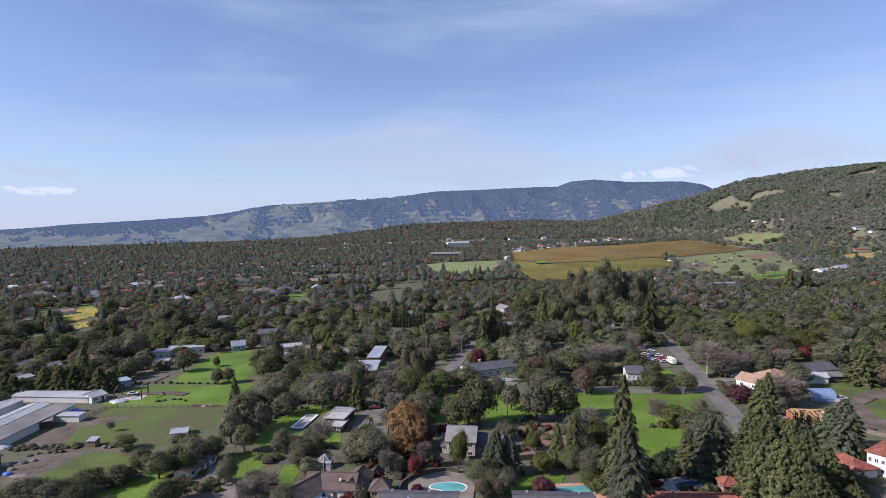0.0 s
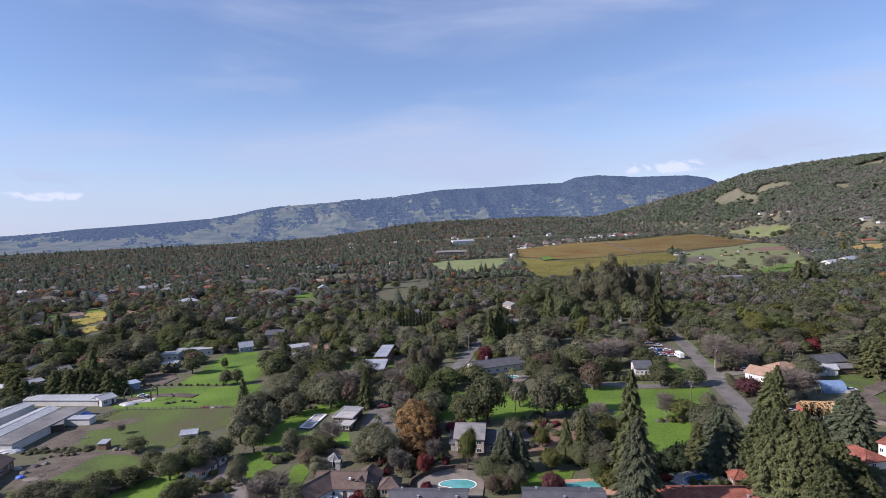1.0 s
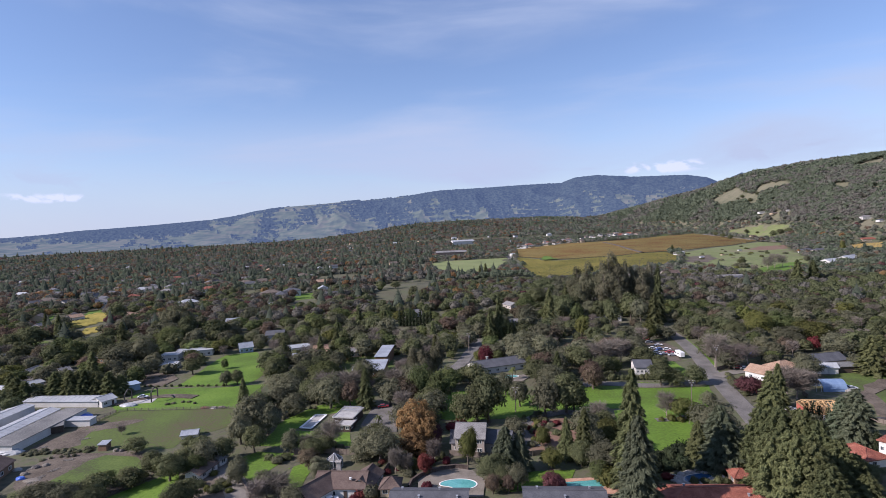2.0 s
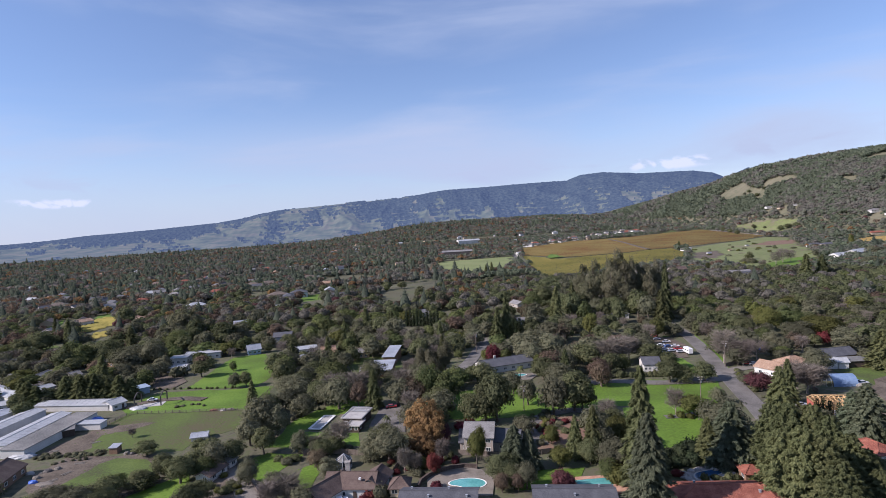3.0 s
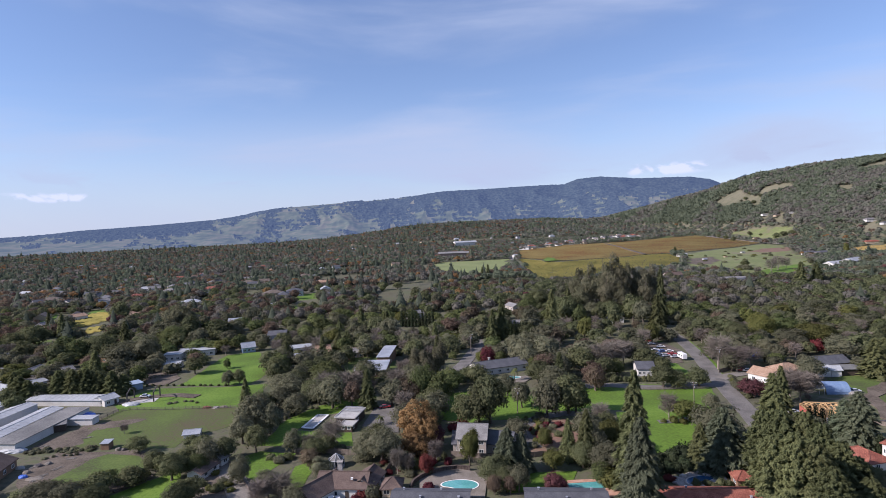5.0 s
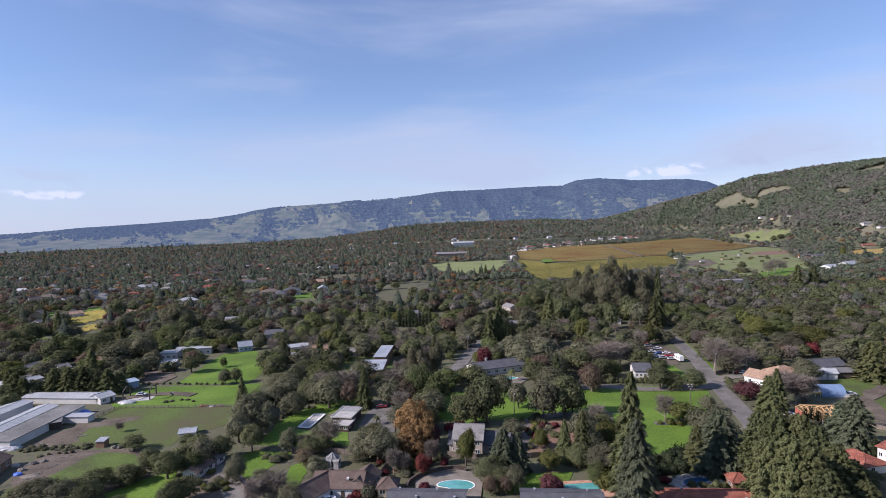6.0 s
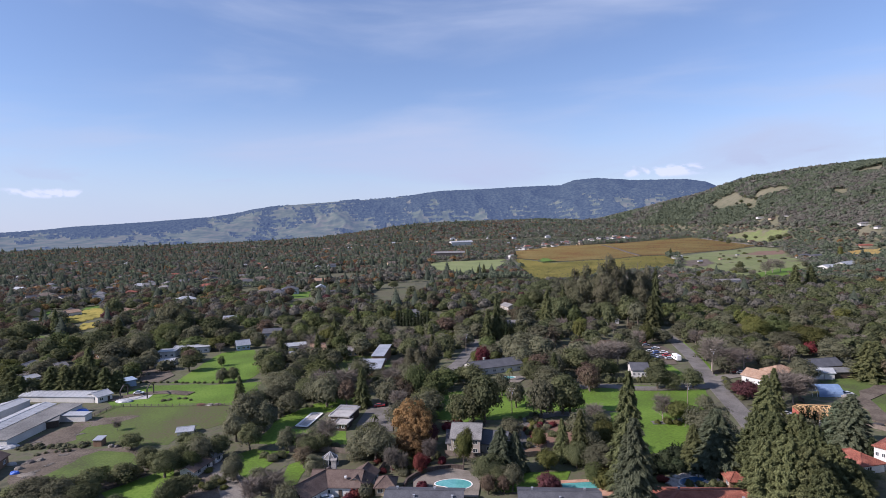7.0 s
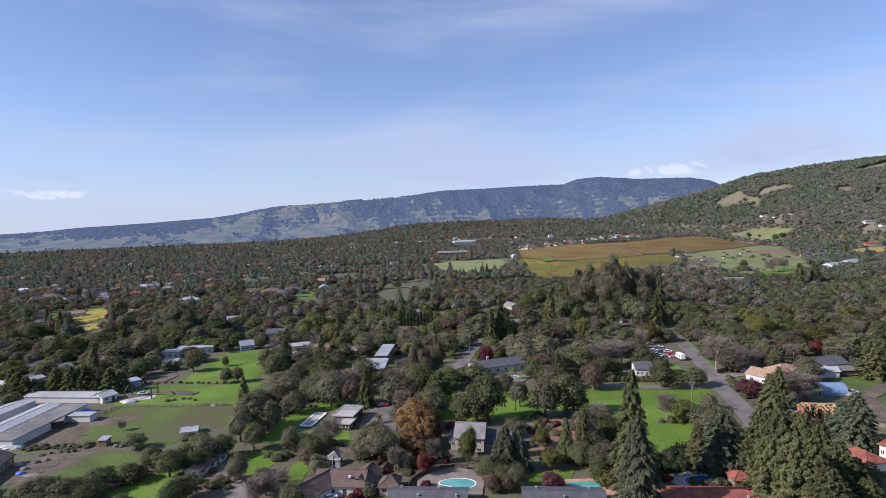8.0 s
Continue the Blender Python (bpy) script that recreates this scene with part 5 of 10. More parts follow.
def gazebo(x, y, rz):
    """An eight-sided glazed garden room with pale ribs and a pointed roof."""
    e = thing("gazebo", x, y, rz, 0, "eight-sided glazed gazebo with pale ribs", "gazebo")
    r, h, p = 2.5, 2.5, 4.3
    part("floor", prism(bmesh.new(), ring(r * 1.05, r * 1.05, 8), -0.3, 0.15), "concrete", e)
    for i in range(8):
        a, b = i * math.pi / 4, (i + 1) * math.pi / 4
        A, B = Vector((math.cos(a) * r, math.sin(a) * r, 0)), Vector((math.cos(b) * r, math.sin(b) * r, 0))
        bm = bmesh.new()
        beam(bm, A, A + Vector((0, 0, h)), 0.14)
        part("post", bm, "grey_wall", e)
        bm = bmesh.new()
        beam(bm, A + Vector((0, 0, h)), (0, 0, p), 0.12)
        part("rib", bm, "grey_wall", e)
        bm = bmesh.new()
        beam(bm, A + Vector((0, 0, h)), B + Vector((0, 0, h)), 0.14)
        part("ring_beam", bm, "grey_wall", e)
        bm = bmesh.new()
        slab(bm, [tuple(A * 0.97 + Vector((0, 0, h + 0.05))), tuple(B * 0.97 + Vector((0, 0, h + 0.05))), (0, 0, p - 0.06)], 0.05)
        part("roof_pane", bm, "felt_roof", e, "clouded roof pane")
        bm = bmesh.new()
        slab(bm, [tuple(A * 0.98 + Vector((0, 0, 0.9))), tuple(B * 0.98 + Vector((0, 0, 0.9))), tuple(B * 0.97 + Vector((0, 0, h))), tuple(A * 0.97 + Vector((0, 0, h)))], 0.03)
        part("pane", bm, "pane", e)
    clear_box(x, y, rz, 6, 6, 2, 8)


def half_timbered_house(x, y, rz):
    """A brown-roofed house with white and dark-timbered gables."""
    e = thing("house", x, y, rz, 0, "half-timbered white house with brown shingle roofs", "house", "houses of the neighbourhood")
    block(e, 1.2, 1.8, -3, 14, 9.6, 2.9, 2.5, "gable", "white_wall", "brown_roof", windows=4, door=True)
    block(e, -5.2, -2.4, 58, 13, 8.0, 2.9, 2.5, "gable", "white_wall", "brown_roof", windows=2)
    block(e, 7.6, 3.2, 78, 9.5, 6.6, 2.8, 1.9, "gable", "white_wall", "brown_roof", windows=2)
    for wx, wy, rot, w, d in ((-5.2, -2.4, 58, 13, 8.0),):
        m = pose(wx, wy, 0, 0, 0, rot)
        X = -w / 2 - 0.05
        for a, b in (((X, -d / 2, 1.4), (X, d / 2, 1.4)), ((X, -d / 2, 3.0), (X, d / 2, 3.0)), ((X, 0, 0), (X, 0, 6.0)), ((X, -d / 4, 0), (X, -d / 4, 4.5)), ((X, d / 4, 0), (X, d / 4, 4.5)), ((X, -d / 2, 0), (X, -d / 4, 3.0)), ((X, d / 2, 0), (X, d / 4, 3.0)), ((X, -d / 4, 3.0), (X, 0, 5.2)), ((X, d / 4, 3.0), (X, 0, 5.2)), ((X, -d / 2, 0), (X, -d / 2, 3)), ((X, d / 2, 0), (X, d / 2, 3))):
            bm = bmesh.new()
            beam(bm, a, b, 0.24, 0.1)
            t = part("timber", bm, "dark_timber", e, "dark stained wall timber")
            t.matrix_local = m
    part("chimney", boxes((-1.2, 3.4, 0, 0.2, 4.6, 7.4), (-1.35, 3.25, 7.4, 0.35, 4.75, 7.7)), "stone", e, "stone chimney")
    part("skylight", boxes((3.6, -1.6, 4.6, 4.2, -1.0, 5.1)), "trim", e, "small white skylight")
    clear_box(x, y, rz, 24, 16, 2, 8)


def low_wall(pts, high, thick, material, label):
    """A curved retaining wall along points."""
    e = thing("retaining_wall", *pts[0], 0, 0, label, "wall")
    x0, y0 = pts[0]
    for (ax, ay), (bx, by) in zip(pts, pts[1:]):
        bm = bmesh.new()
        beam(bm, (ax - x0, ay - y0, high / 2 - 0.15), (bx - x0, by - y0, high / 2 - 0.15), thick, high + 0.3)
        part("wall_section", bm, material, e)
        bm = bmesh.new()
        beam(bm, (ax - x0, ay - y0, high + 0.05), (bx - x0, by - y0, high + 0.05), thick * 1.3, 0.1)
        part("coping", bm, "dark_brick", e)


def rocks(x, y, rx, ry, n, seed, size=0.7):
    """Garden boulders round a pond."""
    rnd = random.Random(seed)
    meshes = []
    for k in range(4):
        v, f = ball(1.0, np.zeros(3), np.random.RandomState(seed + k), 0.3)
        meshes.append(tri_mesh("boulder", v * np.array([1, 0.8, 0.6]), f, "stone"))
    for i in range(n):
        a = i * 6.283 / n + rnd.uniform(-0.2, 0.2)
        q = rnd.uniform(1.15, 1.7)
        o = new("boulder", meshes[i % 4])
        s = size * rnd.uniform(0.5, 1.3)
        o.matrix_world = pose(x + math.cos(a) * rx * q, y + math.sin(a) * ry * q, s * 0.25, 0, 0, rnd.uniform(0, 360)) @ Matrix.Diagonal((s, s, s, 1))
        tagged(o, "pale grey boulder beside the garden pond", "boulder", "boulders round the pond")


def swimming_pool(x, y, rz, shape, coping, water, label, rim=1.1):
    e = thing("swimming_pool", x, y, rz, 0.06 + 0.004 * LAYER[0], label, "pool", "swimming pools")
    basin(e, shape, coping, water, rim)
    clear_box(x, y, rz, 12, 8, 2, 16)


def hedge(pts, h, w, kind="shrub", step=1.9):
    """A run of close-set shrubs of uneven size."""
    rnd = random.Random(int(pts[0][0] * 10))
    for (ax, ay), (bx, by) in zip(pts, pts[1:]):
        k = max(1, int(math.hypot(bx - ax, by - ay) / step))
        for i in range(k):
            f = (i + rnd.uniform(0.2, 0.8)) / k
            tree(kind, ax + (bx - ax) * f + rnd.uniform(-0.4, 0.4) * w, ay + (by - ay) * f + rnd.uniform(-0.4, 0.4) * w, h * rnd.uniform(0.6, 1.25), w * rnd.uniform(0.65, 1.25))


def vine_rows(name, poly, turn, spacing, material, label, h=1.5):
    """Vine rows as one joined mesh: ragged ridges of leaves."""
    r = np.random.RandomState(int(abs(poly[0][0])))
    P = np.array(poly)
    c, s = math.cos(radians(turn)), math.sin(radians(turn))
    Q = np.stack([P[:, 0] * c + P[:, 1] * s, -P[:, 0] * s + P[:, 1] * c], -1)
    u0, v0 = Q.min(0)
    u1, v1 = Q.max(0)
    U, V = np.meshgrid(np.arange(u0, u1, 4.0), np.arange(v0, v1, spacing))
    X, Y = U * c - V * s, U * s + V * c
    ok = point_in(P, X, Y) & (r.uniform(0, 1, X.shape) > 0.05)
    u, v = U[ok], V[ok]
    n = len(u)
    w = 0.62
    loc = []
    for du, dv, dz in ((-2.1, -w, 0.25), (-2.1, 0, 1), (-2.1, w, 0.25), (2.1, -w, 0.25), (2.1, 0, 1), (2.1, w, 0.25), (0, 0, 1.2)):
        uu, vv = u + du, v + dv + r.uniform(-0.25, 0.25, n)
        x, y = uu * c - vv * s, uu * s + vv * c
        loc.append(np.stack([x, y, terrain(x, y) + h * dz * r.uniform(0.75, 1.2, n)], -1))
    verts = np.stack(loc, 1).reshape(-1, 3)
    f = np.array([(0, 1, 6), (0, 6, 3), (3, 6, 4), (2, 6, 1), (2, 5, 6), (5, 4, 6)])
    faces = (f[None] + (np.arange(n) * 7)[:, None, None]).reshape(-1, 3)
    tagged(new(name, tri_mesh(name, verts, faces, material)), label, "vineyard", kind="stuff")


def court(corners):
    """A grey hard court with white border strips."""
    cx, cy = sum(p[0] for p in corners) / 4, sum(p[1] for p in corners) / 4
    e = thing("court", cx, cy, 0, 0.05 + 0.004 * LAYER[0], "grey hard court with a white border", "court")
    pts = [(x - cx, y - cy) for x, y in corners]
    part("surface", prism(bmesh.new(), pts, -0.2, 0.1), "concrete", e)
    for a, b in zip(pts, pts[1:] + pts[:1]):
        bm = bmesh.new()
        beam(bm, (*a, 0.16), (*b, 0.16), 0.9, 0.14)
        part("border", bm, "trim", e, "white border strip")
    clear([(x, y) for x, y in corners])


def pergola(x, y, rz, w, d, h, z=0.0):
    """A light flat pergola of posts and beams."""
    e = thing("pergola", x, y, rz, z, "pale metal pergola on the flat roof of a house", "pergola")
    for sx in (-1, 1):
        for sy in (-1, 1):
            part("post", boxes((sx * w / 2 - 0.08, sy * d / 2 - 0.08, -0.2, sx * w / 2 + 0.08, sy * d / 2 + 0.08, h)), "metal_roof", e)
    for sy in (-1, 1):
        part("beam", boxes((-w / 2 - 0.2, sy * d / 2 - 0.1, h, w / 2 + 0.2, sy * d / 2 + 0.1, h + 0.22)), "metal_roof", e)
    for k in range(7):
        xx = -w / 2 + w * k / 6
        part("slat", boxes((xx - 0.06, -d / 2 - 0.2, h + 0.22, xx + 0.06, d / 2 + 0.2, h + 0.36)), "metal_roof", e)


def plank_stack(x, y, rz, n=5):
    """Loose sawn planks lying on the ground."""
    e = thing("plank_stack", x, y, rz, 0.1, "pale sawn planks lying on bare earth", "planks", "plank stacks")
    rnd = random.Random(int(x * 10))
    for k in range(n):
        o = part("plank", boxes((-1.5, -0.12, 0, 1.5, 0.12, 0.06)), "gravel", e)
        o.matrix_local = pose(rnd.uniform(-0.5, 0.5), (k - n / 2) * 0.34, 0.07 * (k % 2), 0, 0, rnd.uniform(-14, 14))


# ---- the places and things ----

# fields and lawns
sheet('field', [(-134.5, 275.3), (-134.3, 297.2), (-135.2, 329.8), (-134.6, 341.2), (-117.7, 347.4), (-104.3, 319.6), (-95.0, 291.6), (-97.9, 274.3), (-114.3, 273.6)], 'bright_grass', 'bright green mown paddock', 'field')
sheet('field', [(-148.5, 246.8), (-147.9, 264.1), (-141.4, 272.4), (-107.7, 270.8), (-88.1, 273.0), (-87.3, 243.3), (-91.4, 237.8), (-120.1, 239.6), (-143.0, 239.4)], 'bright_grass', 'bright green fenced paddock', 'field')
sheet('field', [(-143.1, 224.9), (-143.5, 240.2), (-119.7, 238.9), (-91.2, 237.0), (-84.6, 216.1), (-94.1, 207.6), (-98.7, 195.3), (-113.9, 195.8), (-134.1, 197.7), (-144.4, 207.2)], 'pasture', 'worn grazed pasture, green with brown patches', 'field')
sheet('field', [(-150.9, 197.3), (-150.1, 207.7), (-148.9, 214.4), (-145.8, 222.7), (-141.0, 226.0), (-130.7, 230.2), (-121.8, 225.2), (-130.1, 221.0), (-137.4, 215.6), (-138.8, 208.3), (-136.6, 200.0), (-139.7, 194.3)], 'soil', 'bare brown earth of an animal yard', 'field', z=0.07, ragged=2.5)
sheet('field', [(-139.1, 175.4), (-138.3, 195.2), (-107.8, 193.7), (-102.8, 186.2), (-119.1, 189.5), (-119.0, 164.3), (-125.2, 161.3)], 'soil', 'bare brown earth with scattered debris', 'field')
sheet('field', [(-124.4, 172.1), (-124.6, 189.1), (-105.4, 189.2), (-99.2, 175.9), (-106.4, 171.4), (-108.4, 163.5)], 'grass', 'rough green grass', 'field', ragged=2.5)
sheet('field', [(-99.2, 159.3), (-93.7, 168.8), (-88.1, 177.8), (-82.4, 170.5), (-79.8, 156.1), (-86.2, 150.3)], 'bright_grass', 'bright green lawn strip', 'field')
sheet('field', [(-64.3, 170.9), (-70.2, 185.0), (-66.6, 188.3), (-52.6, 186.1), (-54.8, 180.4), (-59.1, 165.9)], 'bright_grass', 'bright green lawn beside shrubs', 'field')
sheet('field', [(-50.7, 165.9), (-51.3, 175.8), (-45.7, 180.9), (-43.3, 167.2), (-43.6, 158.2)], 'bright_grass', 'bright green lawn patch beside the house', 'field')
sheet('field', [(-67.8, 193.3), (-66.4, 214.1), (-59.0, 233.2), (-47.7, 242.4), (-33.3, 245.4), (-35.8, 228.4), (-53.3, 223.5), (-58.4, 208.5), (-36.4, 203.4), (-34.3, 190.1)], 'bright_grass', 'green lawn round the flat-roofed house', 'field')
sheet('field', [(1.5, 242.7), (41.7, 247.5), (68.2, 252.7), (93.8, 249.3), (112.9, 241.5), (101.8, 213.0), (81.9, 215.3), (62.9, 217.5), (44.5, 214.4), (28.6, 209.9), (-1.2, 213.2), (-3.4, 228.1)], 'bright_grass', 'wide bright green lawn between roads', 'field')
sheet('field', [(55.3, 188.6), (64.4, 215.4), (83.8, 214.4), (99.6, 211.9), (82.3, 176.4), (54.4, 176.9)], 'bright_grass', 'bright green lawn beside dark hedges', 'field')
sheet('field', [(-5.9, 243.6), (9.2, 250.0), (9.4, 210.1), (-5.6, 214.9)], 'bright_grass', 'shaded lawn under trees', 'field')
sheet('field', [(13.7, 157.7), (17.7, 164.6), (27.0, 164.9), (35.7, 166.1), (34.8, 160.5), (25.2, 154.3), (15.6, 153.4)], 'bright_grass', 'green garden lawn behind the house', 'field')
sheet('field', [(166.4, 248.3), (181.6, 253.7), (194.0, 247.2), (189.7, 226.5), (164.2, 196.0), (164.3, 211.6), (168.7, 229.2)], 'grass', 'rough green field with a dirt track', 'field')
sheet('field', [(-171.6, 640.2), (-149.0, 654.0), (-138.5, 601.6), (-158.3, 589.5)], 'bright_grass', 'small bright green lawn', 'field')
sheet('field', [(-153.7, 512.8), (-149.1, 554.3), (-138.1, 522.3), (-144.3, 497.7)], 'bright_grass', 'small bright green lawn', 'field')
sheet('field', [(-319.2, 470.4), (-342.1, 508.4), (-339.4, 526.8), (-341.9, 548.1), (-328.3, 545.7), (-301.4, 501.2), (-303.0, 481.0), (-305.4, 465.8)], 'dry_grass', 'ground under golden vines', 'field', front=45)
sheet('field', [(-285.8, 432.8), (-294.3, 455.7), (-286.6, 465.8), (-276.8, 455.1), (-275.1, 436.0), (-278.5, 427.6)], 'dry_grass', 'ground under a small plot of golden vines', 'field', front=45)
sheet('field', [(-366.3, 500.6), (-382.6, 535.2), (-383.2, 549.5), (-363.0, 518.6), (-355.4, 493.1)], 'bright_grass', 'bright green garden lawn', 'field')
sheet('field', [(-349.8, 543.1), (-361.5, 570.5), (-352.4, 584.2), (-332.6, 553.8), (-344.7, 552.5)], 'bright_grass', 'bright green garden lawn', 'field')
sheet('field', [(-287.3, 498.6), (-303.5, 533.8), (-289.4, 534.6), (-269.8, 501.7), (-274.1, 490.2)], 'soil', 'bare brown earth of a garden', 'field')

draped('meadow', [(-24, 990), (-8, 1084), (58, 1094), (123, 1115), (114, 988), (84, 867), (51, 812), (22, 840), (-11, 892)], 'pale_meadow', 'pale green mown meadow')
draped('meadow', [(-196, 858), (-159, 892), (-112, 848), (-110, 780), (-150, 754), (-176, 777)], 'dry_grass', 'dry brown meadow among trees', open_view=0.02)
draped('meadow', [(-77, 616), (-67, 678), (-32, 687), (-13, 641), (-30, 558), (-46, 512), (-65, 524)], 'dry_grass', 'dry brown meadow with scattered oaks', step=5.0, open_view=0.02)
draped('meadow', [(539, 1568), (720, 1838), (719, 1780), (546, 1545)], 'pasture', 'green strip above the vineyard', step=5.0)
draped('vineyard_ground', [(173, 1379), (334, 1564), (456, 1594), (555, 1642), (681, 1730), (788, 1776), (776, 1637), (766, 1482), (742, 1332), (628, 1222), (567, 1189), (481, 1127), (437, 1111), (386, 1100), (338, 1058), (238, 1018), (207, 1019), (147, 1128)], 'dry_grass', 'dry ground of an autumn vineyard')
draped('vineyard_ground', [(134, 965), (144, 1104), (175, 1024), (173, 989), (199, 978), (233, 998), (331, 1037), (377, 1076), (428, 1087), (400, 957), (353, 849), (322, 819), (241, 771), (153, 721), (122, 687), (116, 763)], 'dry_grass', 'dry ground of a golden autumn vineyard')
draped('meadow', [(187, 1066), (200, 1104), (206, 1012), (177, 1001)], 'bright_grass', 'small green plot inside the vineyard', step=4.0, lift=1.6)
draped('pasture_field', [(453, 1064), (549, 1151), (618, 1202), (722, 1292), (732, 1218), (654, 1066), (571, 904), (513, 783), (475, 713), (434, 696), (392, 672), (366, 674), (363, 721), (348, 751), (346, 818)], 'valley_pasture', 'rough green pasture on the valley edge', 'field')
draped('bare_ground', [(580, 1068), (633, 1134), (701, 1150), (631, 1039), (576, 1032)], 'red_soil', 'bare red-brown earth beside the pasture', 'field', lift=0.5)
draped('bare_ground', [(378, 886), (414, 951), (463, 973), (429, 888), (393, 833), (362, 835)], 'soil', 'bare earth building plot', 'field', lift=0.5)
draped('pasture_field', [(386, 697), (432, 738), (490, 783), (468, 724), (408, 666), (377, 670)], 'bright_grass', 'bright green pasture patch', 'field', lift=0.5)
draped('pasture_field', [(817, 1629), (842, 1512), (844, 1433), (836, 1336), (818, 1346), (782, 1334), (788, 1444), (805, 1543)], 'valley_pasture', 'green pasture at the foot of the hill', 'field', open_view=0.03)
strip('road', [(791, 1716), (770, 1529), (763, 1476), (755, 1364), (744, 1238)], 8, 'gravel', 'pale road along the foot of the hill', 'road', 0.9, False)
draped('vineyard_ground', [(724, 1029), (746, 1004), (761, 974), (724, 926), (706, 963)], 'dry_grass', 'dry orange vineyard plot under the hill', 'field')

# roads and drives
strip('road', [(97.1, 153.4), (103.3, 176.7), (111.2, 208.0), (117.4, 235.9), (123.4, 262.1), (132.8, 301.0), (139.3, 336.9), (142.2, 363.2), (143.5, 379.1)], 7.4, 'asphalt', 'grey asphalt country road with worn edges')
strip('road', [(123.4, 245.2), (110.9, 245.2), (90.7, 244.4), (67.8, 251.0), (59.5, 248.6)], 6, 'asphalt', 'narrow asphalt side road', z=0.11)
strip('road', [(52.5, 211.6), (44.8, 215.6), (35.6, 212.8), (28.1, 206.3), (25.3, 194.3), (27.5, 183.1)], 5, 'asphalt', 'curved asphalt driveway')
strip('road', [(21.7, 359.0), (14.6, 328.0), (6.9, 296.0), (-0.7, 280.1)], 7, 'asphalt', 'dark shaded street under trees')
strip('road', [(148.0, 1359.4), (134.5, 1163.5), (121.8, 936.3), (113.3, 783.2)], 9, 'asphalt', 'straight grey road past the vineyard')
strip('road', [(-73.9, 180.0), (-66.4, 167.2), (-59.3, 154.5), (-53.7, 145.0)], 7, 'gravel', 'pale earth drive between shrubs')
strip('road', [(122.4, 254.5), (130.4, 259.1), (139.7, 261.8)], 6, 'gravel', 'pale gravel drive off the road')
sheet('forecourt', [(-33.6, 209.4), (-31.6, 231.4), (-24.9, 235.0), (-20.6, 223.2), (-19.4, 202.1), (-31.0, 201.1)], 'asphalt', 'grey asphalt forecourt beside the modern house', 'road', z=0.1, ragged=0.3)
sheet('gravel_lot', [(116.2, 331.4), (127.4, 332.6), (128.5, 314.1), (119.1, 284.5), (111.2, 283.4), (100.3, 285.1)], 'soil', 'bare earth parking lot beside the road', 'parking lot')
sheet('yard', [(-60.5, 312.7), (-49.9, 327.2), (-28.5, 307.6), (-28.6, 275.8), (-47.9, 274.4)], 'grass', 'rough grass yard round the metal-roofed house', 'yard', z=0.03, keep=False)
sheet('yard', [(-28.9, 179.3), (-14.5, 183.4), (-1.5, 170.2), (-6.6, 162.2), (-16.0, 156.7), (-24.1, 163.7)], 'dry_grass', 'dry earth garden beside the pool terrace', 'yard', z=0.03)
sheet('yard', [(27.1, 206.4), (43.2, 208.2), (47.8, 197.3), (39.8, 176.0), (24.2, 179.7)], 'red_soil', 'reddish earth garden with shrubs beside the driveway', 'yard', z=0.03)
sheet('yard', [(-82.4, 174.5), (-73.8, 182.2), (-60.3, 159.6), (-55.2, 149.5), (-72.6, 150.8)], 'soil', 'bare earth garden with clipped shrubs', 'yard', z=0.03)
sheet('yard', [(-31.1, 182.2), (-19.9, 181.2), (-20.7, 171.1), (-26.7, 163.9), (-33.1, 172.2)], 'dry_grass', 'worn dry grass yard behind the half-timbered house', 'yard', z=0.03)

sheet('verge', [(138.9, 332.4), (134.1, 309.1), (126.3, 273.6), (123.6, 257.6), (127.4, 261.2), (132.9, 280.5), (139.3, 308.3), (143.8, 334.4)], 'bright_grass', 'green grass verge beside the road', 'verge', z=0.02, ragged=0.6)
sheet('verge', [(125.2, 337.0), (127.9, 333.6), (125.3, 323.5), (114.3, 288.6), (114.7, 269.0), (110.7, 255.5), (101.8, 260.4), (110.3, 289.4)], 'bright_grass', 'green lawn between the parking lot and the road', 'verge', z=0.02, ragged=0.6)
strip('track', [(441, 1554), (427, 1383), (402, 1219), (385, 1090)], 7, 'soil', 'dark earth track across the vineyard', 'road', 1.9, False)

# large sheds of the nursery
clear([(-143.9, 158.1), (-237.6, 266.5), (-207.5, 274.4), (-154.2, 262.5), (-142.8, 244.6), (-138.8, 217.3), (-141.9, 192.8), (-130.3, 176.2), (-132.9, 165.3), (-133.2, 157.0)])
house(-168.9, 218.0, 89.4, 35.7, 8.5, 3.2, 0.7, 'gable', 'white_wall', 'white_roof', 'long low shed with a bright white metal roof', group='nursery sheds', windows=0, sides=False, front=14, over=0.3, name='shed', category='shed', seams=12)
house(-185.5, 225.3, 86.5, 35.0, 8.5, 3.2, 0.7, 'gable', 'grey_wall', 'white_roof', 'long low shed with a white metal roof', group='nursery sheds', windows=0, sides=False, front=14, over=0.3, name='shed', category='shed', seams=12)
house(-199.9, 236.0, 82.0, 17.3, 10, 3.2, 0.7, 'gable', 'grey_wall', 'metal_roof', 'low shed with a dull grey metal roof', group='nursery sheds', windows=0, sides=False, front=14, over=0.3, name='shed', category='shed')
house(-158.3, 215.8, 87.8, 39.6, 9.0, 3.0, 0.25, 'shed', 'white_wall', 'felt_roof', 'long flat shed with a stained grey roof and white wall', group='nursery sheds', windows=0, sides=False, front=14, over=0.3, name='shed', category='shed')
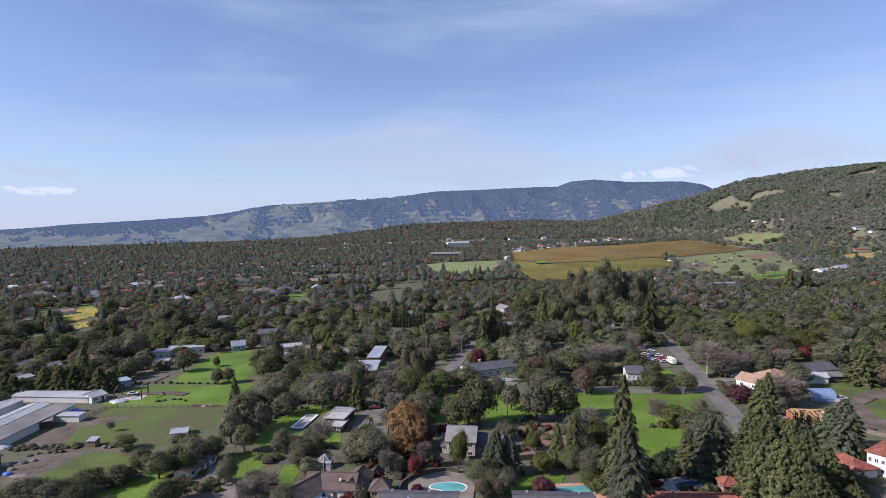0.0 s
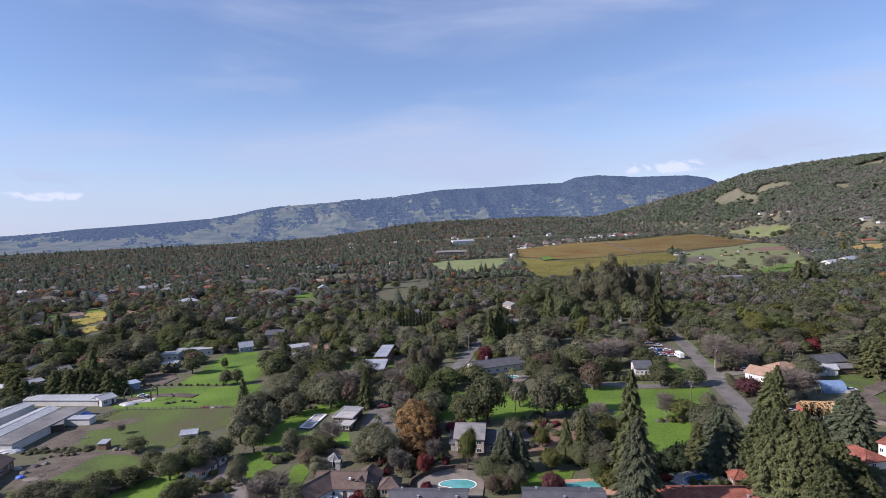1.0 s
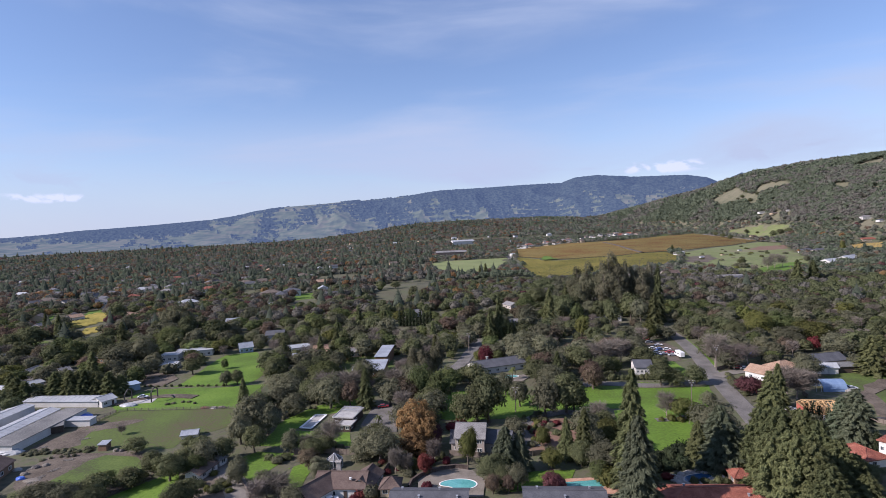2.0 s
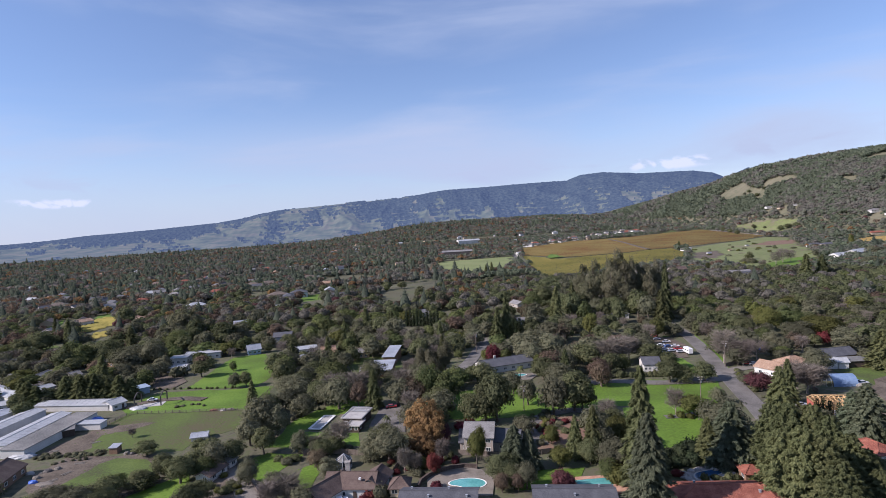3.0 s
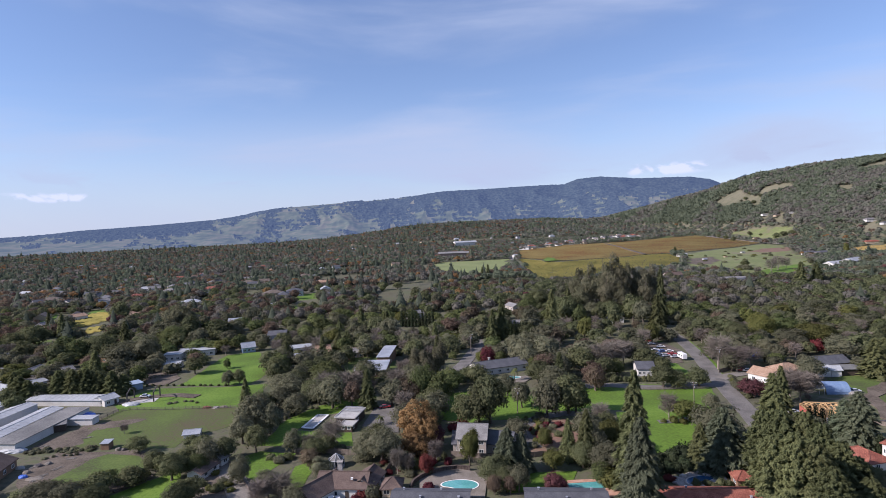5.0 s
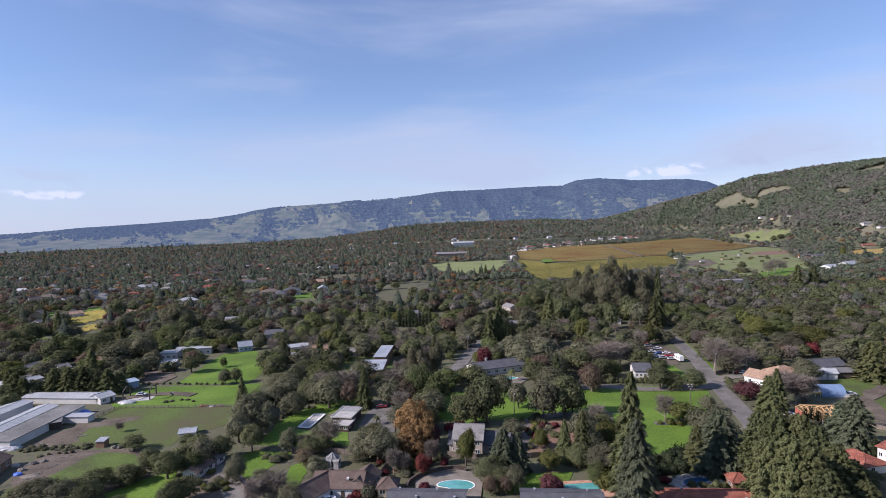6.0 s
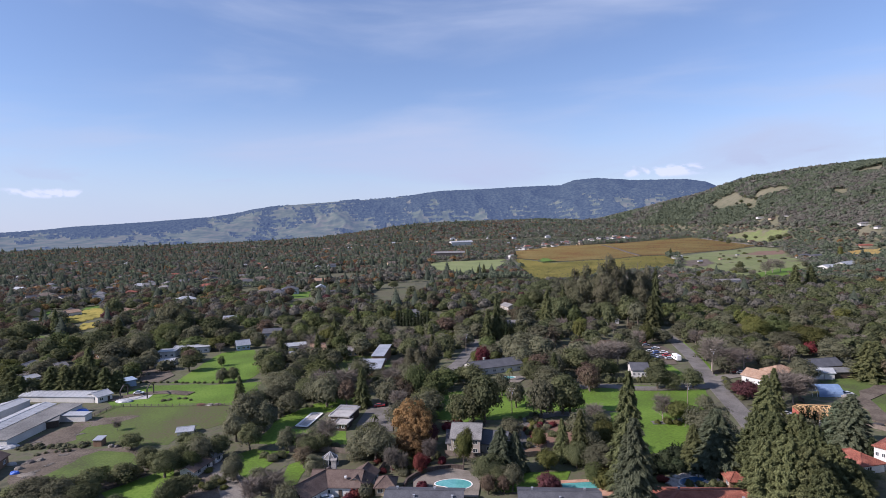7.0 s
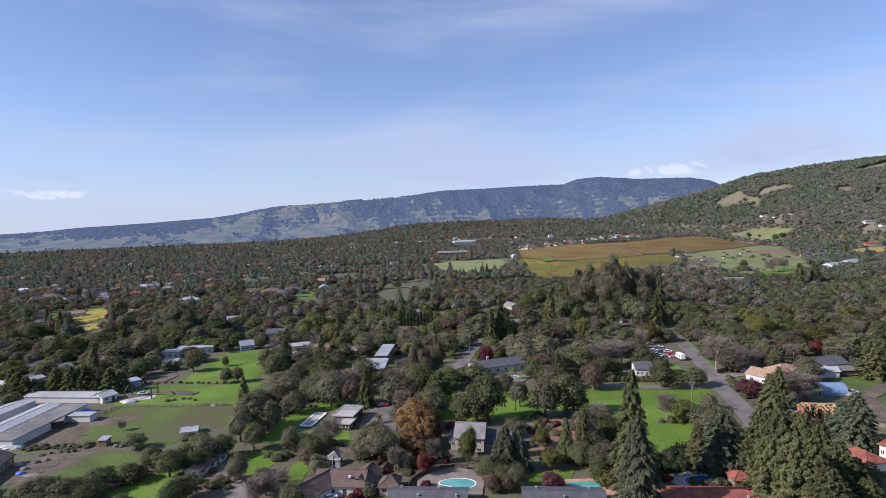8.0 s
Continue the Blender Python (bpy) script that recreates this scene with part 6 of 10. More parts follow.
house(-172.7, 253.2, -6.8, 36.5, 9, 2.5, 0.9, 'gable', 'white_wall', 'white_roof', 'long white shed with a ribbed white roof', group='nursery sheds', windows=0, sides=False, front=14, over=0.3, name='shed', category='shed', seams=14)
house(-154.6, 250.2, 61.1, 6.4, 8, 2.7, 1.3, 'gable', 'white_wall', 'white_roof', 'white gabled end building with a red door', group='nursery sheds', windows=2, door=True, front=16, name='shed', category='shed')
house(-148.3, 224.1, -3.0, 10.0, 4, 2.5, 0.15, 'shed', 'white_wall', 'white_roof', 'small white box store beside the sheds', group='nursery sheds', windows=0, sides=False, front=14, over=0.3, name='shed', category='shed')
house(-154.1, 217.3, 30.5, 5.5, 5, 2.6, 0.2, 'shed', 'dark_timber', 'felt_roof', 'small dark open-fronted lean-to', group='nursery sheds', windows=0, sides=False, front=14, over=0.3, name='shed', category='shed')
house(-147.8, 172.8, 100.1, 18.3, 11, 3.0, 2.6, 'gable', 'brown_wall', 'brown_roof', 'brown wooden house with a brown shingle roof', front=4, windows=4)
house(-228.1, 279.3, -33.1, 35.9, 8, 3, 1.2, 'gable', 'white_wall', 'white_roof', 'low white outbuilding with a pale roof', front=4, windows=2)
house(-208.1, 256.7, 21.3, 6.0, 7, 3, 1.0, 'gable', 'grey_wall', 'white_roof', 'low grey outbuilding with a white roof', front=4, windows=2)
house(-122.5, 196.8, 0.7, 2.8, 3, 2.2, 0.4, 'shed', 'brown_wall', 'metal_roof', 'small open animal shelter with a metal roof', front=2, windows=0, sides=False, over=0.25, name='animal_shelter', category='shed', group='small outbuildings')
house(-154.8, 272.2, 48.6, 6.6, 6, 3, 0.3, 'shed', 'blue_wall', 'blue_wall', 'blue metal storage container shed', front=3, windows=0, sides=False, name='storage_shed', category='shed', group='small outbuildings')

# flat-roofed house; dark timber carries the shade of its walls
house(-39.1, 215.6, -12, 7.5, 11, 3.2, 0.0, 'flat', 'dark_timber', 'concrete', 'modern house with a white flat roof, walls darkened for shade', front=10, windows=3)
house(-38.3, 207.0, -12, 4.6, 5.4, 2.3, 0.0, 'flat', 'dark_timber', 'concrete', 'low wing with a white flat roof, walls darkened for shade', front=8, windows=2)

# houses
house(4.2, 186.1, -5.4, 7.4, 9, 3.2, 2.4, 'gable', 'taupe_wall', 'slate_roof', 'taupe house side wing with a grey shingle roof', front=6, windows=2)
house(7.0, 184.8, -10.0, 9.4, 10.5, 5.4, 3.0, 'gable', 'taupe_wall', 'grey_roof', 'two-storey taupe house with a weathered grey gable roof', front=8, rows=2, windows=3)
house(15.3, 184.5, -20.7, 10.3, 9, 3.2, 2.6, 'gable', 'taupe_wall', 'slate_roof', 'low taupe wing with a dark slate roof', front=8, windows=3)
house(24.7, 283.0, 20.0, 26.7, 12, 3.2, 2.2, 'gable', 'white_wall', 'slate_roof', 'long low white house with a dark grey roof', front=22, windows=6, chimney=-4.0)
# metal-roofed house: shadow on the walls is given by their brown colour
house(-37.4, 285.0, -2.9, 11.3, 15, 3.4, 1.6, 'shed', 'brown_wall', 'metal_roof', 'low house with a pale metal roof, walls darkened for shade', front=5, windows=3)
house(-34.5, 309.4, -5.3, 6.1, 22, 5.2, 1.2, 'shed', 'brown_wall', 'metal_roof', 'tall house with a long pale metal roof, walls darkened for shade', front=3, windows=2)
house(-46.1, 281.6, 8.4, 3.6, 6, 3.0, 0.6, 'shed', 'brown_wall', 'metal_roof', 'small lean-to with a pale metal roof', front=6, windows=1)
house(-164.3, 334.2, 7.6, 9.5, 8, 3.5, 0.0, 'flat', 'white_wall', 'white_roof', 'small white house with a flat roof', front=14, windows=3)
house(-154.6, 344.7, 15.9, 20.3, 10, 3.4, 0.0, 'flat', 'white_wall', 'white_roof', 'long white flat-roofed house', front=14, windows=5)
house(-156.3, 314.5, 5.1, 10.3, 7, 2.6, 0.6, 'gable', 'white_wall', 'white_roof', 'low white polytunnel frame', front=4, windows=0, sides=False, group='small outbuildings', name='shed', category='shed')
house(-116.8, 384.2, 7.2, 11.9, 10, 4.0, 2.2, 'gable', 'grey_wall', 'slate_roof', 'grey gabled house with a dark roof', front=10)
house(-125.3, 349.3, 26.7, 7.7, 7, 3.2, 2.4, 'gable', 'blue_wall', 'metal_roof', 'small blue-grey cottage with a white roof', front=8)
house(-90.7, 343.8, 21.7, 11.4, 9, 3.2, 1.0, 'gable', 'white_wall', 'white_roof', 'long house with a white roof', front=8)
house(-54.4, 324.9, 7.1, 9.6, 8, 3.2, 1.4, 'gable', 'tan_wall', 'grey_roof', 'tan house with a pale grey roof', front=8)
house(-75.8, 336.7, 11.0, 8.2, 8, 3.2, 1.6, 'gable', 'tan_wall', 'tan_roof', 'small tan-roofed house among trees', front=8)
house(-83.4, 320.9, 39.8, 7.0, 6, 3, 1.0, 'gable', 'white_wall', 'white_roof', 'small outbuilding with a white roof', front=5, windows=2)
house(-209.2, 339.6, -18.8, 15.8, 10, 3.2, 1.6, 'gable', 'brown_wall', 'slate_roof', 'brown house with a dark shingle roof', front=8)
house(-306.3, 388.4, 77.3, 17.4, 9, 3.2, 0.6, 'gable', 'white_wall', 'white_roof', 'long low white-roofed building', front=8)
house(-275.0, 350.4, -8.9, 10.1, 8, 3.2, 1.4, 'gable', 'grey_wall', 'grey_roof', 'grey house with a pale roof', front=8)
house(-228.6, 307.8, 92.5, 9.3, 8, 3.2, 1.6, 'gable', 'taupe_wall', 'grey_roof', 'grey-brown house among conifers', front=6)
house(-209.5, 282.5, 64.7, 6.1, 7, 3, 1, 'gable', 'grey_wall', 'white_roof', 'small house with a pale roof among trees', front=6)
house(93.0, 268.1, -8.1, 7.7, 11, 3.4, 2.2, 'gable', 'white_wall', 'slate_roof', 'white house with a dark slate roof', front=8, windows=4)
house(140.4, 248.8, -62, 11.0, 9, 3.3, 2.2, 'gable', 'white_wall', 'tan_roof', 'white gabled house with a peach shingle roof', front=14, windows=2)
house(154.0, 257.0, 16.5, 12.0, 9, 3.2, 2.2, 'hip', 'white_wall', 'tan_roof', 'low white house with a peach hip roof', front=8, windows=5)
house(168.9, 254.7, -8.1, 5.2, 6, 3.2, 1.2, 'gable', 'white_wall', 'white_roof', 'small white shed with a white roof', front=10, windows=0, name='shed', category='shed', group='small outbuildings')
house(173.7, 253.5, -8.1, 4.2, 5, 3.0, 1.4, 'gable', 'white_wall', 'white_roof', 'small white gabled shed with an open door', front=10, windows=0, name='shed', category='shed', group='small outbuildings', door=True)
house(180.2, 254.5, -2.7, 9.9, 6, 3.0, 0.4, 'shed', 'dark_timber', 'felt_roof', 'long dark open-fronted barn', front=10, windows=0, name='barn', category='barn', group='small outbuildings')
house(179.1, 266.4, 9.3, 16.6, 10, 3.2, 2.4, 'gable', 'tan_wall', 'slate_roof', 'tan house with a dark shingle roof', front=4, windows=4)
house(121.0, 163.9, -78.5, 11.0, 8, 2.6, 1.7, 'hip', 'white_wall', 'tile_roof', 'white house with a red clay tile hip roof', front=26, windows=5)
house(133.6, 161.2, -57.5, 11.2, 12, 6.4, 2.2, 'hip', 'white_wall', 'tile_roof', 'two-storey white villa with a red clay tile roof', front=26, rows=2, windows=7)
house(79.7, 153.3, -4.7, 4.7, 5, 2.6, 1.2, 'hip', 'brown_wall', 'tile_roof', 'small garden pavilion with a red tile roof', front=4, windows=0, name='pavilion', category='pavilion', group='small outbuildings')
house(-17.4, 156.3, -1.1, 5.3, 6, 2.5, 1.7, 'hip', 'tan_wall', 'brown_roof', 'small tan garden house with a brown hip roof', front=4, windows=2)

# roofs in front
house(-6.2, 145.5, -5.6, 20.0, 11, 3.0, 1.9, 'gable', 'taupe_wall', 'slate_roof', 'long house with a dark grey shingle roof', front=0, windows=6, vents=4)
house(28.7, 142.7, -5.7, 20.4, 12, 3.0, 1.9, 'gable', 'taupe_wall', 'slate_roof', 'long house with a dark blue-grey shingle roof', front=0, windows=6, vents=3)
house(66.4, 139.7, -5.2, 27.8, 13, 3.2, 2.3, 'hip', 'tan_wall', 'tile_roof', 'wide house with a red clay tile hip roof', front=0, windows=7, vents=2, wing=(9.0, -3.0, 90, 16, 10))

# houses further off
house(115.0, 403.3, 1.0, 19.4, 10, 3.4, 1.6, 'hip', 'white_wall', 'grey_roof', 'low house with a grey hip roof', front=14)
house(307.9, 611.3, 0.7, 30.6, 12, 4.0, 2.0, 'gable', 'white_wall', 'grey_roof', 'long pale grey-roofed house', front=20)
house(313.1, 596.5, 11.3, 20.4, 10, 4.0, 2.0, 'gable', 'white_wall', 'slate_roof', 'white house with a dark grey roof', front=20)
house(266.4, 663.6, 15.5, 20.9, 11, 5.0, 3.0, 'gable', 'taupe_wall', 'brown_roof', 'taupe two-storey house with a dark brown roof', front=20)
house(169.6, 377.8, 8.7, 11.5, 9, 3.2, 1.4, 'gable', 'grey_wall', 'grey_roof', 'grey-roofed house under trees', front=10)
house(56.0, 479.1, -69.8, 14.9, 8, 3.2, 2.0, 'gable', 'taupe_wall', 'grey_roof', 'small taupe gabled house with a pale roof', front=0)
house(50.5, 398.7, 5.6, 14.2, 9, 3.4, 1.4, 'gable', 'white_wall', 'grey_roof', 'white house behind cypresses', front=0)
house(-27.4, 455.4, 42.2, 13.0, 9, 3.4, 1.8, 'gable', 'white_wall', 'grey_roof', 'white house with a pale grey roof', front=5)
house(-123.9, 598.2, 5.3, 23.5, 11, 4.0, 2.6, 'gable', 'grey_wall', 'slate_roof', 'grey house with dark gabled roofs', front=14)
house(-134.8, 756.5, 45.7, 14.7, 9, 3.6, 2.0, 'gable', 'white_wall', 'slate_roof', 'white house with a dark roof', front=14)
house(427.2, 1021.4, 25.8, 17.1, 10, 4, 1, 'gable', 'white_wall', 'white_roof', 'small white vineyard shed', front=20, windows=0)
house(18.9, 1293.6, -1.3, 69.3, 30, 7, 3.0, 'gable', 'steel', 'grey_roof', 'long dark hall with a wide pale grey roof', front=150, windows=10)
house(62.3, 1781.0, 18.3, 71.9, 24, 10, 4, 'gable', 'white_wall', 'white_roof', 'large building with a white roof', front=220, windows=6)
house(-442.1, 605.5, 49.6, 8.6, 12, 6, 3.0, 'gable', 'white_wall', 'slate_roof', 'white two-storey house with a dark roof', front=14, rows=2)
house(-356.1, 644.1, 36.4, 11.4, 12, 6, 2.0, 'hip', 'tan_wall', 'tile_roof', 'house with a red tile roof', front=14, rows=2)
house(-376.5, 723.3, 34.2, 14.2, 12, 6, 2.6, 'gable', 'white_wall', 'grey_roof', 'white house with a grey roof', front=14, rows=2)
house(-366.2, 599.4, 34.8, 10.3, 12, 6, 2.6, 'gable', 'white_wall', 'grey_roof', 'pale two-storey house among trees', front=14, rows=2)
house(-335.2, 507.2, 60.2, 12.0, 12, 4, 2.0, 'gable', 'white_wall', 'tan_roof', 'pale house with a purple-brown roof', front=14)
house(-321.3, 447.9, 75.7, 13.7, 11, 4, 2.0, 'gable', 'white_wall', 'tan_roof', 'pale house with a brown roof', front=12)
house(-287.4, 509.0, 51.5, 13.0, 11, 4, 2.0, 'hip', 'tan_wall', 'tan_roof', 'house with a dull red roof', front=12)
house(-186.7, 450.1, 36.3, 12.9, 11, 4, 2.2, 'gable', 'grey_wall', 'slate_roof', 'grey house with a slate roof', front=12)
house(-169.9, 449.8, 15.3, 10.6, 10, 4, 1.6, 'gable', 'white_wall', 'metal_roof', 'white house with a pale metal roof', front=12)
house(-296.3, 833.0, 28.7, 19.9, 12, 4.5, 2.6, 'gable', 'taupe_wall', 'grey_roof', 'taupe house with a grey roof', front=16)
house(-165.3, 535.8, 34.2, 9.1, 9, 3.5, 2, 'gable', 'white_wall', 'white_roof', 'white cottage with a pale roof', front=12)

# trees that stand out
tree('conifer', 49.9, 152.0, 33.6, 6.6, label='very tall dark green conifer with drooping boughs')
tree('cedar', 45.6, 135.0, 26.8, 7.0, label='broad grey-green cedar with feathery boughs')
tree('cedar', 79.2, 163.0, 18.6, 8.4)
tree('conifer', 73.5, 165.1, 13.5, 4.6)
tree('conifer', 108.3, 188.3, 21.3, 5.9)
tree('cedar', 128.9, 176.5, 17.3, 7.6)
tree('cedar', 126.2, 179.1, 14.4, 5.7)
tree('conifer', -34.3, 230.3, 16.9, 4.1)
tree('cedar', 16.2, 165.9, 13.8, 5.4)
tree('cedar', 20.5, 166.6, 12.1, 4.2)
tree('conifer', 41.4, 171.6, 16.5, 4.4)
tree('conifer', 36.1, 173.4, 13.3, 3.4)
tree('pine', 87.0, 156.0, 19.6, 6.0, label='dense dark green pine beside the tile-roofed houses')
tree('pine', 89.7, 151.6, 21.0, 7.0, label='dense dark green pine beside the tile-roofed houses')
tree('pine', 94.3, 149.3, 21.2, 7.0, label='dense dark green pine beside the tile-roofed houses')
tree('pine', 95.4, 144.1, 19.8, 6.5, label='dense dark green pine beside the tile-roofed houses')
tree('pine', 80.3, 139.3, 18.8, 6.5, label='dense dark green pine beside the tile-roofed houses')
tree('pine', 83.8, 136.3, 20.6, 7, label='dense dark green pine beside the tile-roofed houses')
tree('pine', 87.1, 133.3, 18.8, 7, label='dense dark green pine beside the tile-roofed houses')
tree('pine', 96.7, 138.3, 17.0, 6.5, label='dense dark green pine beside the tile-roofed houses')
tree('pine', 100.2, 137.8, 13.4, 6.0, label='dense dark green pine beside the tile-roofed houses')
tree('pine', 87.7, 128.3, 15.4, 6.5, label='dense dark green pine beside the tile-roofed houses')
tree('pine', 98.6, 131.5, 11.0, 5.5, label='dense dark green pine beside the tile-roofed houses')
tree('orange_tree', -11.8, 187.5, 17.0, 7.0, label='large broad tree in orange-brown autumn leaf')
tree('orange_tree', -12.0, 180.6, 9.7, 6.2)
tree('orange_tree', -8.0, 184.5, 13.5, 4.6)
tree('red_tree', -8.3, 165.3, 7.2, 2.5)
tree('maroon_tree', 27.5, 151.8, 6.3, 3.4)
tree('maroon_tree', 29.3, 151.7, 5.4, 2.5)
tree('russet_tree', 15.5, 152.8, 5.7, 2.2)
tree('bare_tree', -16.9, 167.6, 8.3, 2.9)
tree('bare_tree', -13.5, 167.3, 6.6, 2.4)
tree('bare_tree', -5.4, 173.0, 8.4, 3.0)
tree('lime_tree', 5.1, 172.0, 11.4, 3.2)
tree('lime_tree', 6.5, 174.8, 12.7, 2.3)
tree('olive_tree', -22.7, 176.2, 12.0, 7.1)
tree('olive_tree', -28.7, 178.0, 9.2, 4.8)
tree('oak', 14.6, 207.8, 19.8, 7.7)
tree('oak', 10.4, 208.2, 16.3, 6.8)
tree('oak', 5.0, 206.4, 13.2, 4.9)
tree('olive_tree', 36.4, 211.5, 17.0, 6.8)
tree('oak', 45.0, 214.3, 17.0, 7.6)
tree('oak', 48.3, 216.6, 12.5, 5.8)
tree('russet_tree', 63.1, 243.0, 13.7, 4.7)
tree('olive_tree', 28.5, 224.3, 11.5, 4.7)
tree('olive_tree', -49.3, 232.1, 15.9, 7.4)
tree('olive_tree', -56.5, 238.1, 11.4, 5.7)
tree('russet_tree', -41.2, 232.6, 11.4, 5.4)
tree('olive_tree', -24.6, 232.0, 12.6, 6.8)
tree('russet_tree', -17.6, 232.7, 13.3, 6.8)
tree('leafy_tree', -11.8, 234.9, 17.3, 6.1)
tree('leafy_tree', -4.6, 231.9, 15.4, 6.1)
tree('eucalyptus', -10.1, 261.5, 21.0, 5.2, label='tall slender grey-green tree with pale trunks')
tree('eucalyptus', -4.6, 266.5, 23.0, 5.0, label='tall slender grey-green tree with pale trunks')
tree('eucalyptus', -15.8, 264.5, 19.0, 4.6, label='tall slender grey-green tree with pale trunks')
tree('olive_tree', -68.8, 243.4, 12.4, 7.9)
tree('olive_tree', -72.9, 236.3, 9.6, 6.4)
tree('oak', -60.8, 240.9, 10.8, 5.2)
tree('olive_tree', -72.8, 207.1, 15.9, 8.1)
tree('olive_tree', -67.1, 204.8, 13.2, 5.2)
tree('olive_tree', -62.7, 224.6, 10.3, 6.1)
tree('olive_tree', -74.3, 196.5, 11.4, 5.7)
tree('oak', -66.6, 188.3, 10.0, 4.7)
tree('olive_tree', -53.8, 187.1, 9.2, 4.1)
tree('bare_tree', -49.2, 187.6, 6.4, 3.1)
tree('bare_tree', -40.1, 188.2, 11.0, 4.7)
tree('oak', -42.1, 186.0, 6.7, 3.7)
tree('oak', -45.5, 184.0, 6.6, 3.6)
tree('oak', -86.0, 168.9, 9.4, 5.5)
tree('oak', -94.5, 175.5, 8.1, 4.5)
tree('oak', -83.9, 175.8, 8.5, 4.8)
tree('olive_tree', -78.7, 178.3, 9.9, 5.6)
tree('oak', -74.8, 182.2, 8.4, 5.2)
tree('leafy_tree', -79.7, 172.2, 7.1, 4.4)
tree('oak', -96.9, 166.8, 6.5, 5.1)
tree('leafy_tree', -104.5, 166.7, 5.5, 3.6)
tree('oak', -103.5, 159.6, 7.4, 5.6)
tree('olive_tree', -113.0, 152.4, 8.9, 8.1)
tree('olive_tree', -107.3, 151.9, 8.6, 7.0)
tree('oak', -100.0, 151.4, 7.0, 5.8)
tree('oak', -118.8, 152.8, 7.0, 6.2)
tree('oak', -74.1, 154.0, 8.2, 4.6)
tree('oak', -75.1, 149.5, 8.5, 4.5)
tree('olive_tree', -64.0, 165.2, 8.8, 4.2)
tree('olive_tree', -52.5, 155.6, 8.8, 4.5)
tree('bare_tree', -48.3, 152.0, 8.6, 5.2)
tree('olive_tree', -42.7, 148.5, 7.7, 4.2)
tree('bare_tree', -52.9, 149.3, 8.5, 3.5)
tree('maroon_tree', -7.1, 187.4, 8.7, 6.0)
tree('russet_tree', -44.8, 173.2, 7.1, 3.5)
tree('olive_tree', -39.9, 166.9, 6.9, 3.7)
tree('olive_tree', 18.0, 153.9, 8.5, 3.4)
tree('oak', 14.2, 154.9, 7.7, 3.1)
tree('russet_tree', 11.1, 152.5, 6.7, 2.4)
tree('olive_tree', 44.2, 172.6, 12.9, 4.2)
tree('lime_tree', 50.0, 177.3, 11.9, 4.9)
tree('lime_tree', 53.1, 181.6, 8.5, 4.4)
tree('lime_tree', 29.9, 166.6, 6.9, 4.0)
tree('lime_tree', 30.4, 183.8, 7.6, 3.0)
tree('leafy_tree', 41.5, 156.4, 7.3, 3.2)
tree('oak', 39.2, 167.7, 8.7, 3.7)
tree('oak', 93.1, 244.1, 11.0, 6.8)
tree('oak', 98.9, 243.3, 8.5, 5.4)
tree('oak', 108.3, 243.8, 9.3, 5.5)
tree('olive_tree', 100.1, 214.5, 7.1, 3.7)
tree('lime_tree', 83.9, 202.0, 9.4, 5.3)
tree('lime_tree', 88.6, 203.2, 6.3, 4.6)
tree('bare_tree', 79.7, 204.2, 10.9, 4.4)
tree('maroon_tree', 123.5, 227.3, 8.9, 5.9)
tree('maroon_tree', 122.8, 231.2, 6.4, 4.1)
tree('bare_tree', 128.9, 217.9, 12.8, 6.0)
tree('bare_tree', 138.0, 221.0, 12.3, 7.0)
tree('bare_tree', 143.5, 224.0, 11.0, 6.0)
tree('olive_tree', 120.8, 235.5, 5.3, 3.3)
tree('olive_tree', 133.7, 265.7, 12.2, 6.7)
tree('eucalyptus', -210.0, 424.0, 24.0, 7.5)
tree('eucalyptus', -203.0, 420.0, 27.0, 8.0)
tree('eucalyptus', -195.0, 423.0, 25.0, 7.5)
tree('olive_tree', -206.0, 412.0, 14.0, 8.0)
tree('oak', -191.0, 415.0, 15.0, 8.0)
tree('olive_tree', -199.0, 408.0, 12.0, 7.0)
tree('oak', -214.0, 416.0, 13.0, 7.0)
tree('oak', -292.2, 394.5, 14.7, 12.4)
tree('olive_tree', -189.8, 326.2, 14.8, 11.5)
tree('olive_tree', -177.8, 328.4, 17.3, 9.5)
tree('olive_tree', -39.2, 370.4, 15.6, 9.0)
tree('oak', -48.2, 376.4, 15.0, 8.4)
tree('olive_tree', -15.0, 253.2, 13.4, 6.4)
tree('oak', -57.2, 312.2, 11.0, 6.1)
tree('olive_tree', -46.9, 321.1, 12.3, 6.5)
tree('oak', -109.0, 192.4, 5.9, 4.6)
tree('lime_tree', 201.3, 307.1, 14.7, 11.2)
tree('red_tree', 193.2, 294.8, 8.6, 4.4)
tree('lime_tree', 186.6, 336.3, 15.4, 9.8)
tree('leafy_tree', 203.4, 341.7, 13.9, 9.3)
tree('red_tree', 19.8, 288.2, 11.8, 4.5)
tree('lime_tree', 84.0, 347.3, 14.1, 5.5)
tree('lime_tree', 120.5, 332.2, 13.5, 4.7)
tree('olive_shrub', -150.0, 301.8, 6.1, 5.2)
tree('conifer', -183.7, 261.6, 13.3, 5.9)
tree('conifer', -176.5, 260.8, 14.0, 5.5)
tree('conifer', -171.1, 262.7, 13.8, 5.8)
tree('conifer', -166.5, 263.8, 12.0, 5.4)
tree('conifer', -159.3, 262.9, 12.0, 5.7)
tree('conifer', -155.1, 265.0, 9.9, 5.4)
tree('conifer', -199.3, 257.7, 12.3, 6.7)
tree('conifer', -195.0, 257.2, 10.4, 5.6)
tree('oak', -190.4, 242.6, 7.4, 4.7)
tree('leafy_tree', -233.6, 339.8, 17.2, 8.4)
tree('leafy_tree', -222.1, 338.0, 13.7, 8.2)
tree('oak', -213.7, 343.8, 17.4, 10.3)
